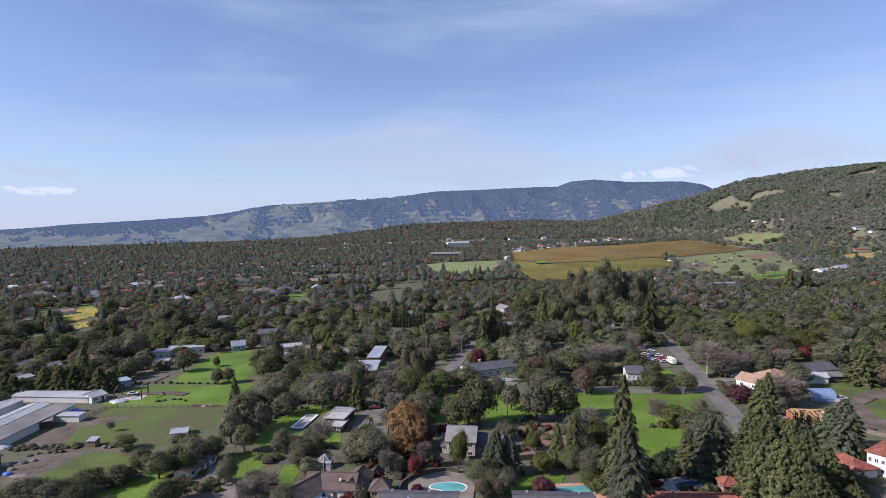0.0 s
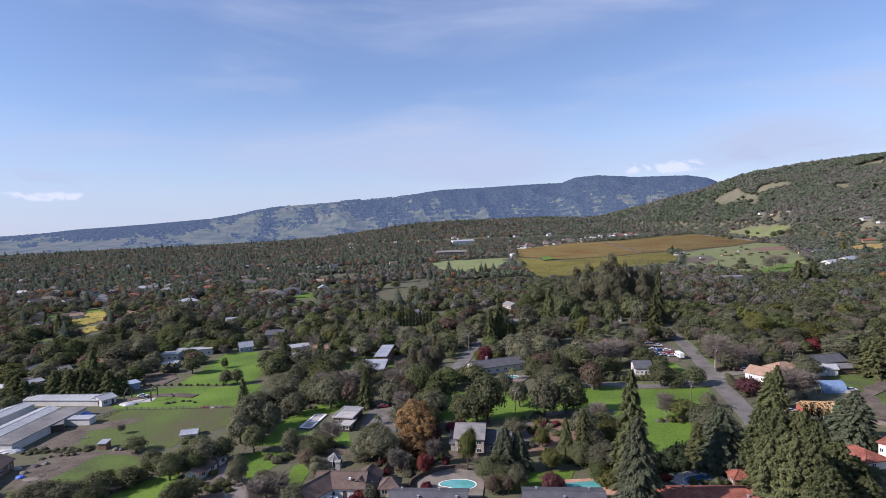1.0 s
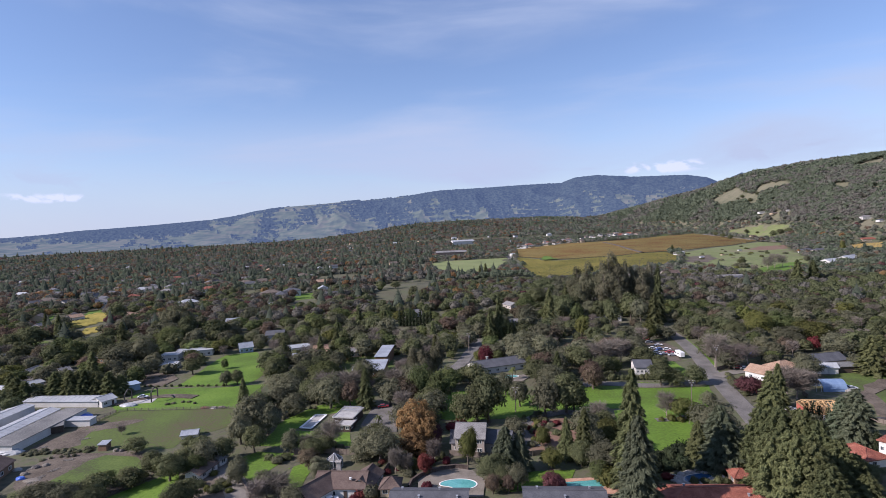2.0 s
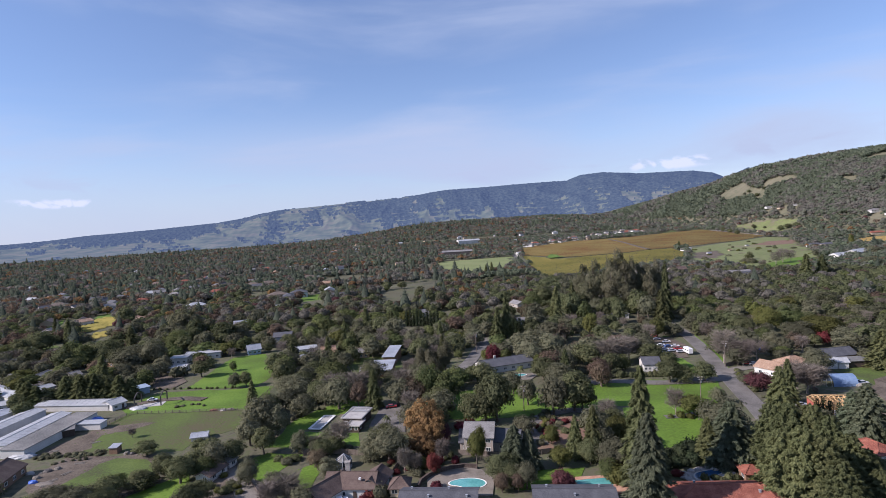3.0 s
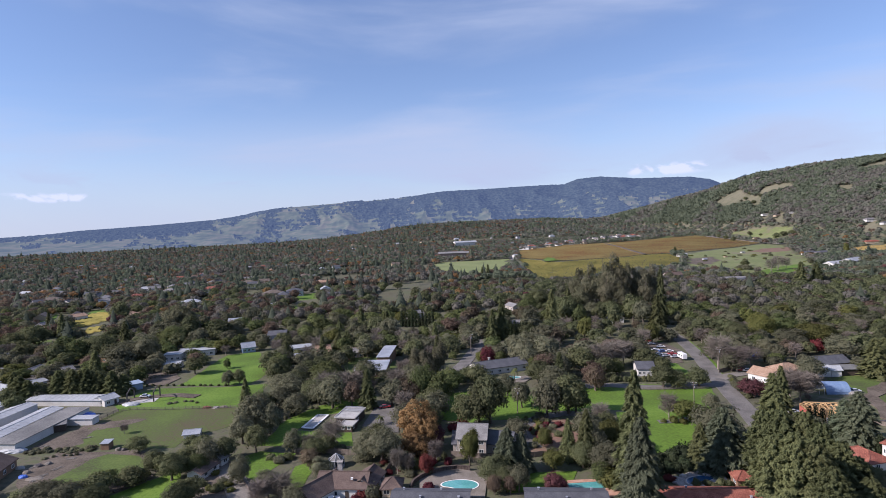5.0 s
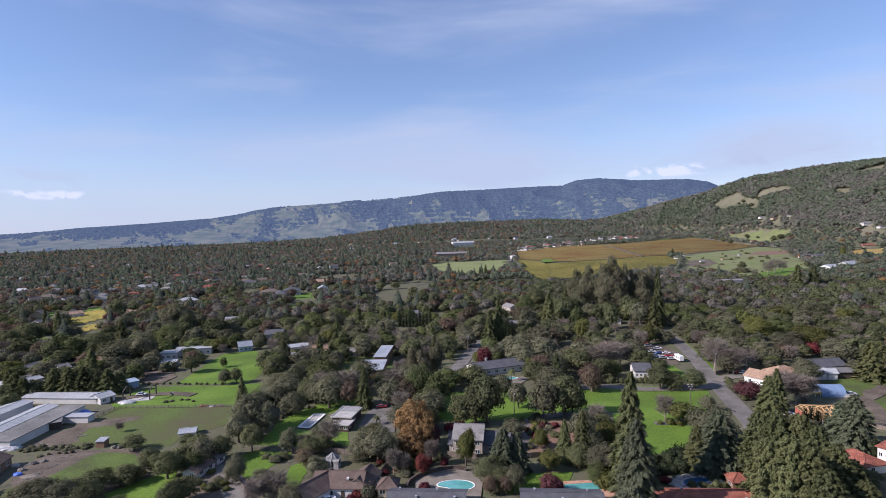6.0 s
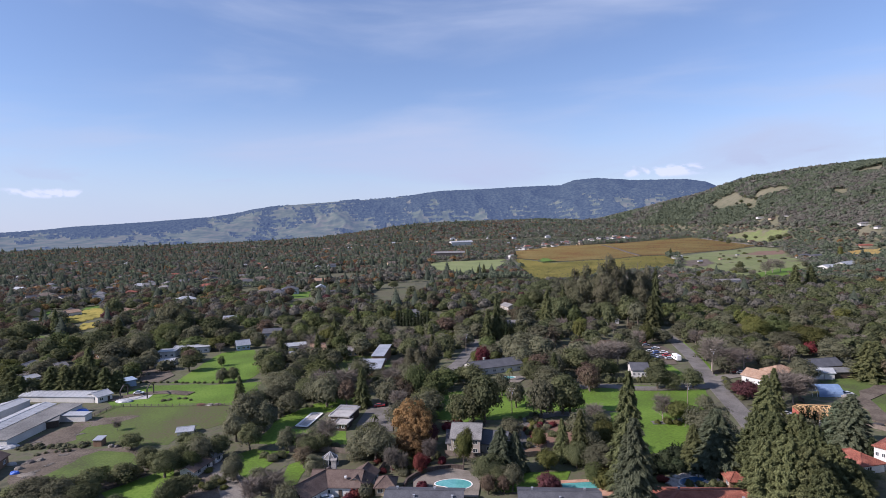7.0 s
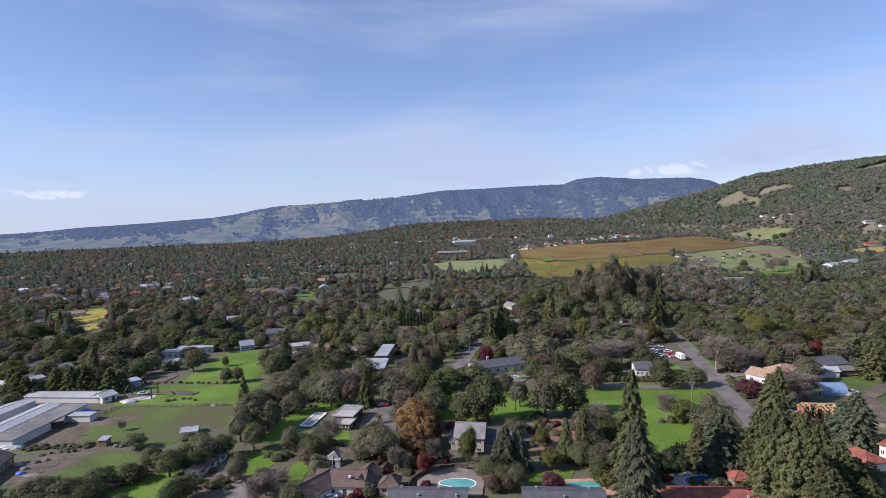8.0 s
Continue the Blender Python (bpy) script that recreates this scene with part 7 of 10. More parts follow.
tree('eucalyptus', 101.5, 454.2, 34.0, 6)
tree('eucalyptus', 106.0, 450.3, 41.8, 8)
tree('eucalyptus', 111.0, 441.3, 44.0, 8.5)
tree('eucalyptus', 116.8, 439.8, 37.4, 7)
tree('eucalyptus', 122.0, 439.4, 47.8, 8.5)
tree('eucalyptus', 127.7, 437.7, 52.2, 9.5)
tree('eucalyptus', 134.4, 439.6, 50.6, 8.5)
tree('eucalyptus', 139.9, 438.9, 46.4, 7.5)
tree('eucalyptus', 147.7, 442.4, 39.8, 6.5)
tree('eucalyptus', 153.6, 441.4, 45.0, 8.5)
tree('eucalyptus', 161.0, 445.9, 43.6, 8)
tree('eucalyptus', 167.5, 447.7, 35.2, 6)
tree('eucalyptus', 120.1, 423.6, 35.2, 8)
tree('eucalyptus', 130.5, 421.5, 32.4, 8)
tree('eucalyptus', 103.3, 431.8, 27.2, 7.5)
tree('eucalyptus', 150.8, 428.3, 29.4, 7)
tree('oak', 85.6, 405.9, 21.4, 8)
tree('leafy_tree', 92.2, 395.7, 16.4, 6)
tree('conifer', 73.2, 394.6, 27.2, 6)
tree('conifer', 89.7, 419.2, 25.8, 5.5)
tree('oak', 131.2, 398.0, 21.0, 8)
tree('olive_tree', 133.1, 383.9, 19.6, 8)
tree('conifer', 148.2, 390.2, 41.0, 5)
tree('conifer', 140.7, 378.5, 23.0, 6)
tree('oak', 109.0, 402.0, 17.0, 7)
tree('oak', 113.5, 383.2, 17.6, 6.5)
tree('conifer', 34.1, 357.9, 29.0, 4.5)
tree('conifer', 28.1, 354.7, 20.6, 5)
tree('lime_tree', 92.8, 376.2, 10.4, 4.5)
tree('olive_tree', 55.5, 382.6, 19.4, 8)
tree('russet_tree', 54.7, 404.3, 14.4, 7)
tree('olive_tree', 56.7, 334.3, 15.0, 9)
tree('russet_tree', 61.6, 333.4, 13.6, 8)
tree('russet_tree', -123.2, 388.9, 12.2, 6)
tree('conifer', -67.7, 344.0, 11.2, 5)
tree('conifer', -62.5, 346.5, 11.6, 5)
tree('conifer', -43.1, 392.4, 16.0, 6)
tree('conifer', -39.1, 383.8, 14.0, 5)
tree('leafy_tree', -63.6, 338.9, 9.6, 5)
tree('lime_tree', 192.2, 360.8, 16.4, 7)
tree('lime_tree', 194.2, 351.2, 14.2, 6)
tree('lime_tree', 211.5, 331.3, 9.4, 7)
tree('lime_tree', 215.3, 327.0, 8.0, 7)
tree('olive_tree', 182.1, 362.3, 12.8, 9)
tree('olive_tree', 186.7, 304.6, 12.4, 10)
tree('olive_tree', 145.7, 284.5, 14.6, 9)
tree('bare_tree', 129.3, 270.0, 18.0, 8)
tree('olive_tree', 196.0, 278.4, 12.8, 10)
tree('conifer', 188.9, 248.7, 17.8, 7)
tree('oak', 203.6, 277.4, 14.2, 9)
tree('conifer', 202.5, 261.4, 14.8, 7)
tree('cypress', 27.1, 372.6, 9.1, 1.5)
tree('cypress', 29.1, 372.2, 8.3, 1.5)
tree('cypress', 31.2, 371.8, 7.6, 1.5)
tree('cypress', 33.2, 371.4, 9.0, 1.5)
tree('cypress', 35.2, 371.0, 8.3, 1.5)
tree('cypress', 37.2, 370.7, 7.5, 1.5)
tree('cypress', 39.2, 370.3, 9.0, 1.5)
tree('cypress', 41.3, 369.9, 8.3, 1.5)
tree('cypress', 43.3, 369.5, 7.5, 1.5)
tree('cypress', 40.1, 377.8, 8.4, 1.4)
tree('cypress', 42.3, 377.4, 7.3, 1.4)
tree('cypress', 44.6, 376.9, 8.4, 1.4)
tree('cypress', 46.8, 376.5, 7.3, 1.4)
tree('cypress', 49.0, 376.1, 8.4, 1.3)
tree('cypress', 51.2, 375.6, 7.2, 1.3)
tree('cypress', 53.4, 375.2, 8.4, 1.3)
tree('cypress', -33.9, 414.2, 12.6, 1.5)
tree('cypress', -31.3, 413.7, 11.3, 1.5)
tree('cypress', -28.8, 413.2, 10.0, 1.5)
tree('cypress', -26.3, 412.6, 12.5, 1.5)
tree('cypress', -23.8, 412.1, 11.3, 1.5)
tree('cypress', -21.2, 411.6, 10.0, 1.5)
tree('cypress', -18.7, 411.0, 12.5, 1.5)
tree('cypress', -16.2, 410.5, 11.2, 1.5)
tree('cypress', -13.7, 410.0, 10.0, 1.5)
tree('cypress', -11.2, 409.5, 12.4, 1.5)
tree('conifer', 342.4, 545.1, 26.4, 8.4)
tree('conifer', 360.2, 548.8, 24.3, 8.6)
tree('conifer', 55.6, 749.3, 19.6, 4.5)
tree('conifer', 48.3, 752.2, 16.6, 3.8)
tree('cypress', 124.1, 193.6, 7.4, 1.1)
tree('cypress', 124.8, 191.3, 8.7, 1.1)
tree('cypress', 127.7, 192.1, 7.1, 1.1)
tree('cypress', 128.5, 188.8, 7.4, 1.1)
tree('cypress', 129.7, 186.1, 6.7, 1.1)
tree('cypress', 131.0, 184.4, 8.0, 1.1)
tree('cypress', 133.0, 180.8, 7.5, 1.1)
tree('cypress', 130.3, 169.7, 6.2, 1.0)
tree('oak', 110.6, 155.8, 5.5, 6.1)
tree('oak', 113.4, 152.1, 5.4, 5.7)
tree('conifer', 104.3, 152.8, 9.5, 4.0)
tree('oak', 93.7, 430.1, 17.4, 11.1)
tree('olive_tree', 106.7, 421.9, 13.7, 11.0)
tree('oak', 120.7, 418.7, 15.7, 11.0)
tree('leafy_tree', 134.0, 420.7, 12.8, 11.2)
tree('olive_tree', 158.5, 447.8, 17.2, 12.0)
tree('oak', 87.5, 442.3, 16.1, 9.1)
tree('oak', 77.8, 477.5, 19.3, 9.8)
tree('leafy_tree', 64.2, 450.7, 16.0, 10.1)
tree('oak', -19.5, 512.8, 17.6, 7.8)
tree('oak', -31.3, 562.1, 14.2, 6.2)
tree('olive_tree', -9.0, 499.8, 15.1, 6.6)
tree('oak', -57.2, 657.6, 9.3, 6.6)
tree('conifer', 431.4, 1062.0, 14.9, 6.9)
tree('conifer', 308.6, 677.1, 9.5, 7.5)
tree('olive_tree', 449.5, 605.7, 15.3, 13.6)
clear([(-56.2, 197.0), (-62.1, 241.1), (-38.4, 246.0), (-25.5, 221.0), (-25.5, 190.0), (-38.0, 190.0)])
clear([(101.3, 226.3), (114.3, 237.9), (120.8, 235.5), (112.0, 197.2), (97.5, 175.0), (88.8, 173.6), (87.8, 190.5)])
clear([(179.3, 254.0), (197.3, 251.4), (160.5, 196.4), (151.5, 200.4)])
clear([(124.8, 203.4), (144.0, 232.4), (164.5, 229.8), (141.9, 195.6), (127.6, 186.3)])

# pasture and barns under the hill
tree('bare_tree', 421.1, 716.9, 20.2, 10)
tree('bare_tree', 405.6, 704.8, 17.8, 9)
tree('bare_tree', 432.9, 719.7, 17.4, 8)
tree('oak', 414.1, 782.1, 12.6, 7)
tree('olive_tree', 388.2, 727.7, 8.8, 7)
tree('olive_tree', 384.4, 737.2, 7.6, 6)
tree('bare_tree', 381.0, 690.9, 8.4, 6)
tree('oak', 774.4, 1597.4, 14.2, 8)
tree('oak', 754.2, 1518.2, 13.6, 8)
tree('oak', 742.6, 1456.9, 13.2, 8)
tree('oak', 802.6, 1489.8, 13.2, 7)
tree('oak', 803.2, 1440.0, 7.0, 5)
tree('oak', 789.4, 1347.9, 14.4, 9)
tree('oak', 797.6, 1332.3, 12.8, 10)
tree('oak', 797.7, 1300.0, 14.0, 10)
tree('olive_tree', 506.8, 785.0, 9.6, 5)
tree('lime_tree', 637.0, 898.9, 23.6, 5)
tree('olive_tree', 555.3, 746.8, 15.0, 9)
tree('olive_tree', 552.4, 728.1, 14.0, 9)
tree('oak', 662.2, 902.7, 8.2, 8)
tree('conifer', 442.4, 1088.3, 15.2, 4)
tree('olive_tree', 463.2, 708.7, 8.6, 6)
house(500.9, 729.6, 20, 20, 14, 5, 3, 'gable', 'white_wall', 'white_roof', 'white barn with a white roof', front=40, windows=0, name='barn', category='barn')
house(540.9, 752.7, 32, 34, 15, 6, 3.4, 'gable', 'white_wall', 'white_roof', 'large white barn with a white roof', front=40, windows=0, name='barn', category='barn')
house(609.0, 944.8, 5, 22, 12, 4.5, 2.2, 'hip', 'white_wall', 'slate_roof', 'long pale house with a dark hip roof', front=60, windows=4, name='house', category='house')
house(626.0, 936.3, 8, 24, 12, 4.5, 2.4, 'hip', 'taupe_wall', 'slate_roof', 'pale house wing with a dark hip roof', front=60, windows=4, name='house', category='house')
tree('shrub', 374, 820, 1.9, 4.8)
tree('shrub', 512, 943, 2.9, 3.6)
tree('lime_shrub', 584, 1082, 1.8, 2.8)
tree('lime_shrub', 379, 729, 3.7, 4.3)
tree('shrub', 389, 756, 3.5, 3.2)
tree('olive_shrub', 513, 878, 3.2, 2.5)
tree('lime_shrub', 582, 1081, 3.7, 5.1)
tree('lime_shrub', 488, 990, 1.9, 4.7)
tree('olive_shrub', 373, 828, 4.3, 5.0)
tree('olive_shrub', 584, 1077, 2.6, 3.0)
tree('olive_shrub', 431, 748, 2.5, 5.2)
tree('shrub', 536, 1083, 2.8, 3.3)
tree('olive_shrub', 439, 712, 3.5, 2.4)
tree('olive_shrub', 566, 932, 3.2, 5.2)
tree('lime_shrub', 407, 886, 2.8, 4.1)
tree('lime_shrub', 528, 967, 3.6, 5.4)
tree('shrub', 453, 985, 3.7, 3.2)
tree('olive_shrub', 485, 751, 2.0, 5.4)
tree('lime_shrub', 500, 885, 3.9, 3.3)
tree('olive_shrub', 369, 814, 3.7, 3.8)
tree('lime_shrub', 417, 751, 2.2, 2.7)
tree('shrub', 611, 1155, 3.6, 4.1)
tree('lime_shrub', 437, 1009, 3.1, 5.4)
tree('olive_shrub', 494, 827, 3.0, 3.1)
tree('olive_shrub', 458, 890, 1.5, 4.1)
tree('lime_shrub', 481, 760, 2.2, 3.0)
tree('olive_shrub', 385, 698, 3.9, 4.6)
tree('olive_shrub', 511, 1021, 3.8, 3.0)
tree('olive_shrub', 420, 851, 4.0, 4.1)
tree('lime_shrub', 480, 941, 4.0, 3.8)
tree('lime_shrub', 398, 736, 3.8, 4.2)
tree('olive_shrub', 374, 763, 2.3, 5.1)
tree('olive_shrub', 508, 975, 3.9, 4.6)
tree('olive_shrub', 373, 770, 2.6, 4.7)
tree('olive_shrub', 564, 929, 3.8, 5.5)
tree('olive_shrub', 473, 744, 1.6, 2.7)
tree('olive_shrub', 434, 815, 4.3, 2.3)
tree('shrub', 413, 731, 2.5, 2.1)
tree('shrub', 547, 951, 3.9, 4.5)
tree('olive_shrub', 555, 985, 3.7, 5.4)
tree('lime_shrub', 515, 811, 2.0, 2.9)
tree('shrub', 483, 937, 1.8, 2.8)
tree('shrub', 667, 1117, 1.7, 4.8)
tree('olive_shrub', 570, 995, 3.7, 3.7)
tree('olive_shrub', 394, 710, 4.3, 2.5)
tree('olive_shrub', 480, 955, 1.9, 3.5)
house(429.6, 1021.7, 12, 12, 7, 3.4, 0.6, 'gable', 'white_wall', 'white_roof', 'small white shed beside the vineyard', front=40, windows=0, sides=False, name='shed', category='shed', group='small outbuildings')
house(421.2, 918.6, 12, 7, 4, 2.4, 0.4, 'gable', 'white_wall', 'metal_roof', 'small pale site hut on bare earth', front=40, windows=0, sides=False, name='shed', category='shed', group='small outbuildings')
house(471.8, 952.1, 12, 5, 4, 2.2, 0.4, 'gable', 'tan_wall', 'tan_roof', 'small tan hut in the pasture', front=40, windows=0, sides=False, name='shed', category='shed', group='small outbuildings')
house(549.8, 1046.2, 12, 6, 4, 2.2, 0.4, 'gable', 'white_wall', 'grey_roof', 'small pale hut in the pasture', front=40, windows=0, sides=False, name='shed', category='shed', group='small outbuildings')
house(784.5, 1435.0, 12, 7, 5, 2.6, 0.6, 'gable', 'tan_wall', 'dull_roof', 'small tan shed at the foot of the hill', front=40, windows=0, sides=False, name='shed', category='shed', group='small outbuildings')
tree('lime_tree', -79.6, 181.6, 5.2, 3.0)
tree('oak', -84.9, 188.3, 6.8, 4.5)
tree('oak', -91.1, 193.7, 5.0, 3.5)
tree('oak', -104.8, 170.0, 3.2, 2.2)
tree('oak', 963.6, 1810.7, 11.8, 7)
tree('oak', 946.5, 1733.3, 13.2, 8)
tree('oak', 943.7, 1835.3, 10.0, 6)
tree('oak', 973.3, 1740.8, 11.8, 7)
tree('oak', 984.5, 1822.4, 12.8, 7)
tree('oak', 983.5, 1707.4, 9.4, 7)
tree('olive_tree', 958.0, 1827.7, 8.8, 6)
sheet('bank', [(-103.7, 164.2), (-103.0, 168.4), (-99.1, 172.3), (-95.0, 173.5), (-92.5, 170.8), (-96.3, 167.2), (-98.9, 161.5)], 'soil', 'bare brown earth bank above a lawn', 'field', z=0.12, ragged=0.8)
tree('conifer', -210.7, 269.2, 11.6, 5)
tree('conifer', -194.6, 257.0, 10.0, 4.5)
tree('oak', -192.4, 262.0, 8.6, 6)
tree('oak', -201.2, 252.7, 8.4, 5)
tree('conifer', -190.2, 270.5, 11.2, 5)
tree('conifer', -184.5, 270.2, 10.6, 5)
tree('conifer', -178.5, 269.3, 11.6, 5)
tree('conifer', -174.6, 271.0, 10.6, 5)
tree('leafy_tree', -224.5, 292.3, 8.2, 6)
tree('olive_tree', -208.2, 290.3, 9.6, 7)
tree('bare_tree', 137.0, 225.5, 12.6, 6)
tree('bare_tree', 137.7, 220.4, 11.8, 6)
tree('russet_tree', 141.3, 236.4, 9.2, 5)
tree('bare_tree', 135.3, 264.2, 13.6, 7)
tree('bare_tree', 146.9, 273.4, 10.6, 7)
tree('conifer', 123.8, 209.6, 17.6, 4.6)
tree('olive_tree', -45.0, 190.3, 7.4, 4.5)
tree('olive_tree', -47.7, 185.5, 6.2, 3.5)
clear([(21.2, 333.4), (44.3, 329.8), (51.0, 377.6), (24.6, 381.8)])
clear([(-39.1, 383.8), (-10.0, 379.3), (-10.9, 426.8), (-43.8, 432.7)])
tree('shrub', 31.8, 199.4, 1.0, 0.8)
tree('lime_shrub', 31.8, 206.9, 1.9, 1.5)
tree('red_shrub', 32.8, 199.2, 2.4, 1.2)
tree('olive_shrub', 31.6, 208.4, 2.1, 0.9)
tree('lime_shrub', 35.5, 205.4, 2.1, 0.9)
tree('olive_shrub', 36.6, 196.2, 1.2, 2.0)
tree('lime_shrub', 31.9, 203.6, 2.4, 1.4)
tree('olive_shrub', 37.0, 200.8, 1.7, 1.4)
tree('olive_shrub', 27.3, 201.0, 1.6, 1.5)
tree('olive_shrub', 32.7, 199.7, 2.3, 2.0)
tree('shrub', 35.1, 205.0, 2.2, 1.3)
tree('shrub', 31.1, 207.5, 1.4, 1.4)
tree('olive_shrub', 36.4, 201.9, 1.4, 1.8)
tree('lime_shrub', 28.3, 212.3, 0.9, 1.0)
tree('red_shrub', 33.1, 197.8, 1.1, 1.6)
tree('shrub', 27.6, 207.5, 1.8, 1.7)
tree('shrub', 33.2, 204.8, 1.3, 1.4)
tree('red_shrub', 38.3, 202.5, 1.5, 1.5)
tree('red_shrub', 28.0, 197.7, 2.3, 0.8)
tree('shrub', 29.0, 197.5, 1.1, 1.8)
tree('olive_shrub', 33.5, 207.6, 2.4, 2.0)
tree('shrub', 34.3, 211.9, 2.2, 1.6)
tree('olive_shrub', 31.2, 210.4, 1.6, 1.4)
tree('lime_shrub', 30.3, 199.2, 2.2, 1.0)
tree('shrub', 29.0, 195.7, 1.3, 1.8)
tree('red_shrub', 34.5, 203.2, 2.0, 1.4)
tree('olive_shrub', 128.8, 256.1, 1.0, 1.8)
tree('shrub', 123.0, 237.6, 1.6, 0.9)
tree('shrub', 122.4, 231.4, 2.2, 1.3)
tree('olive_shrub', 123.0, 230.6, 1.8, 1.2)
tree('lime_shrub', 123.5, 239.8, 1.1, 1.6)
tree('olive_shrub', 126.6, 250.0, 2.4, 1.8)
tree('shrub', 123.5, 232.9, 2.2, 1.6)
tree('lime_shrub', 125.5, 248.5, 2.0, 1.3)
tree('lime_shrub', 122.0, 229.8, 2.1, 1.2)
tree('shrub', 126.4, 245.5, 0.9, 1.2)
tree('shrub', 120.5, 226.4, 2.1, 1.6)
tree('shrub', 121.6, 227.7, 1.1, 1.0)
tree('olive_shrub', 122.8, 229.4, 2.0, 1.2)
tree('olive_shrub', 124.9, 246.1, 0.8, 1.2)
tree('shrub', 125.3, 244.0, 1.3, 1.4)
tree('shrub', 127.5, 250.1, 1.1, 1.3)
tree('olive_shrub', 121.3, 230.0, 1.6, 1.7)
tree('shrub', 127.8, 255.0, 1.8, 1.6)
tree('lime_shrub', 124.9, 238.8, 0.9, 0.9)
tree('lime_shrub', 121.6, 231.3, 0.8, 1.7)
tree('olive_shrub', 119.6, 218.8, 1.0, 1.0)
tree('olive_shrub', 123.4, 232.5, 1.6, 1.2)
tree('red_shrub', -16.5, 170.0, 1.1, 1.4)
tree('shrub', -5.6, 172.3, 0.9, 0.7)
tree('olive_shrub', -10.8, 168.0, 1.1, 1.2)
tree('olive_shrub', -20.1, 172.5, 1.2, 1.5)
tree('shrub', -7.5, 173.9, 1.6, 0.8)
tree('red_shrub', -19.5, 167.6, 1.8, 1.4)
tree('red_shrub', -8.3, 167.3, 1.6, 0.9)
tree('red_shrub', -6.0, 175.6, 0.7, 1.3)
tree('red_shrub', -21.9, 174.8, 1.7, 1.5)
tree('olive_shrub', -8.3, 170.2, 1.3, 0.8)
tree('olive_shrub', -10.3, 170.5, 0.7, 0.7)
tree('olive_shrub', -23.2, 172.9, 1.4, 1.1)
tree('olive_shrub', -11.6, 172.0, 1.7, 0.7)
tree('shrub', -6.8, 175.6, 1.2, 1.4)
tree('olive_shrub', -10.0, 166.4, 1.3, 1.5)
tree('shrub', -17.8, 176.0, 1.0, 0.9)
tree('olive_shrub', -133.1, 194.4, 0.5, 1.3)
tree('shrub', -127.6, 194.9, 1.1, 1.5)
tree('olive_shrub', -149.9, 194.6, 1.0, 1.1)
tree('olive_shrub', -137.1, 194.8, 0.8, 1.3)
tree('shrub', -139.2, 195.2, 1.2, 1.0)
tree('shrub', -138.3, 195.8, 0.7, 0.8)
tree('olive_shrub', -147.8, 197.5, 1.1, 0.9)
tree('olive_shrub', -134.0, 193.8, 0.8, 1.5)
tree('olive_shrub', -128.1, 198.4, 0.8, 1.2)
tree('shrub', -145.0, 194.3, 0.7, 0.9)
tree('olive_shrub', -114.4, 195.4, 0.6, 1.1)
tree('olive_shrub', -128.7, 196.7, 0.8, 1.5)
tree('olive_shrub', -114.5, 195.3, 0.6, 1.0)
tree('olive_shrub', -145.0, 197.5, 1.2, 0.7)
tree('olive_shrub', -136.6, 195.7, 0.9, 1.2)
tree('olive_shrub', -149.8, 198.7, 0.6, 1.1)
tree('olive_shrub', -147.6, 195.0, 0.7, 1.4)
tree('shrub', -143.1, 195.7, 0.7, 0.8)
tree('olive_shrub', -124.7, 198.0, 0.8, 1.1)
tree('olive_shrub', -136.1, 194.9, 1.0, 1.4)
tree('shrub', -131.7, 195.3, 0.8, 1.0)
tree('olive_shrub', -147.2, 195.9, 0.8, 1.6)
tree('olive_shrub', -117.0, 194.4, 1.0, 0.8)
tree('olive_shrub', -135.6, 198.4, 0.6, 0.9)
tree('olive_shrub', -145.7, 195.1, 0.9, 0.9)
tree('olive_shrub', -147.8, 194.9, 1.2, 1.5)
# gardens behind the paddocks
tree('oak', -290.2, 390.9, 16.6, 9)
tree('conifer', -278.6, 404.1, 21.4, 4.5)
tree('conifer', -305.8, 429.5, 19.6, 4)
tree('olive_tree', -238.9, 418.5, 15.0, 8)
tree('oak', -295.0, 378.6, 13.6, 7)
tree('olive_tree', -202.7, 370.8, 11.4, 9)
tree('oak', -232.5, 332.2, 13.6, 8)
tree('leafy_tree', -225.1, 336.3, 15.2, 8)
tree('oak', -220.1, 344.5, 14.0, 8)
tree('olive_tree', -182.9, 313.0, 14.4, 9)
tree('oak', -197.8, 327.5, 13.4, 7)
tree('leafy_tree', -190.0, 391.2, 12.0, 8)
tree('olive_tree', -164.4, 368.8, 13.2, 8)
tree('oak', -158.3, 386.2, 15.8, 9)
tree('olive_tree', -151.9, 395.2, 14.0, 9)
tree('russet_tree', -196.5, 423.0, 13.0, 6)
tree('leafy_tree', -152.2, 333.1, 6.8, 5)
tree('bare_tree', -78.2, 312.7, 11.2, 5)
tree('bare_tree', -79.1, 337.8, 11.0, 6)
tree('olive_tree', -57.7, 295.7, 11.2, 5)
tree('conifer', -91.3, 314.2, 12.8, 2.6)
tree('oak', -86.9, 281.2, 12.4, 7)
tree('oak', -71.8, 258.6, 10.6, 7)
tree('olive_tree', -74.6, 250.1, 11.6, 8)
tree('conifer', -61.7, 243.9, 9.6, 4)
tree('oak', -39.8, 255.1, 13.2, 5)
tree('bare_tree', -43.7, 247.2, 12.6, 7)
tree('bare_tree', -53.9, 248.0, 11.6, 7)
tree('bare_tree', -24.2, 253.7, 10.4, 6)
house(-92.2, 345.9, 5, 14, 6, 2.8, 0, 'flat', 'brown_wall', 'felt_roof', 'long low dark house with a flat roof', front=6, windows=2, group='small outbuildings')
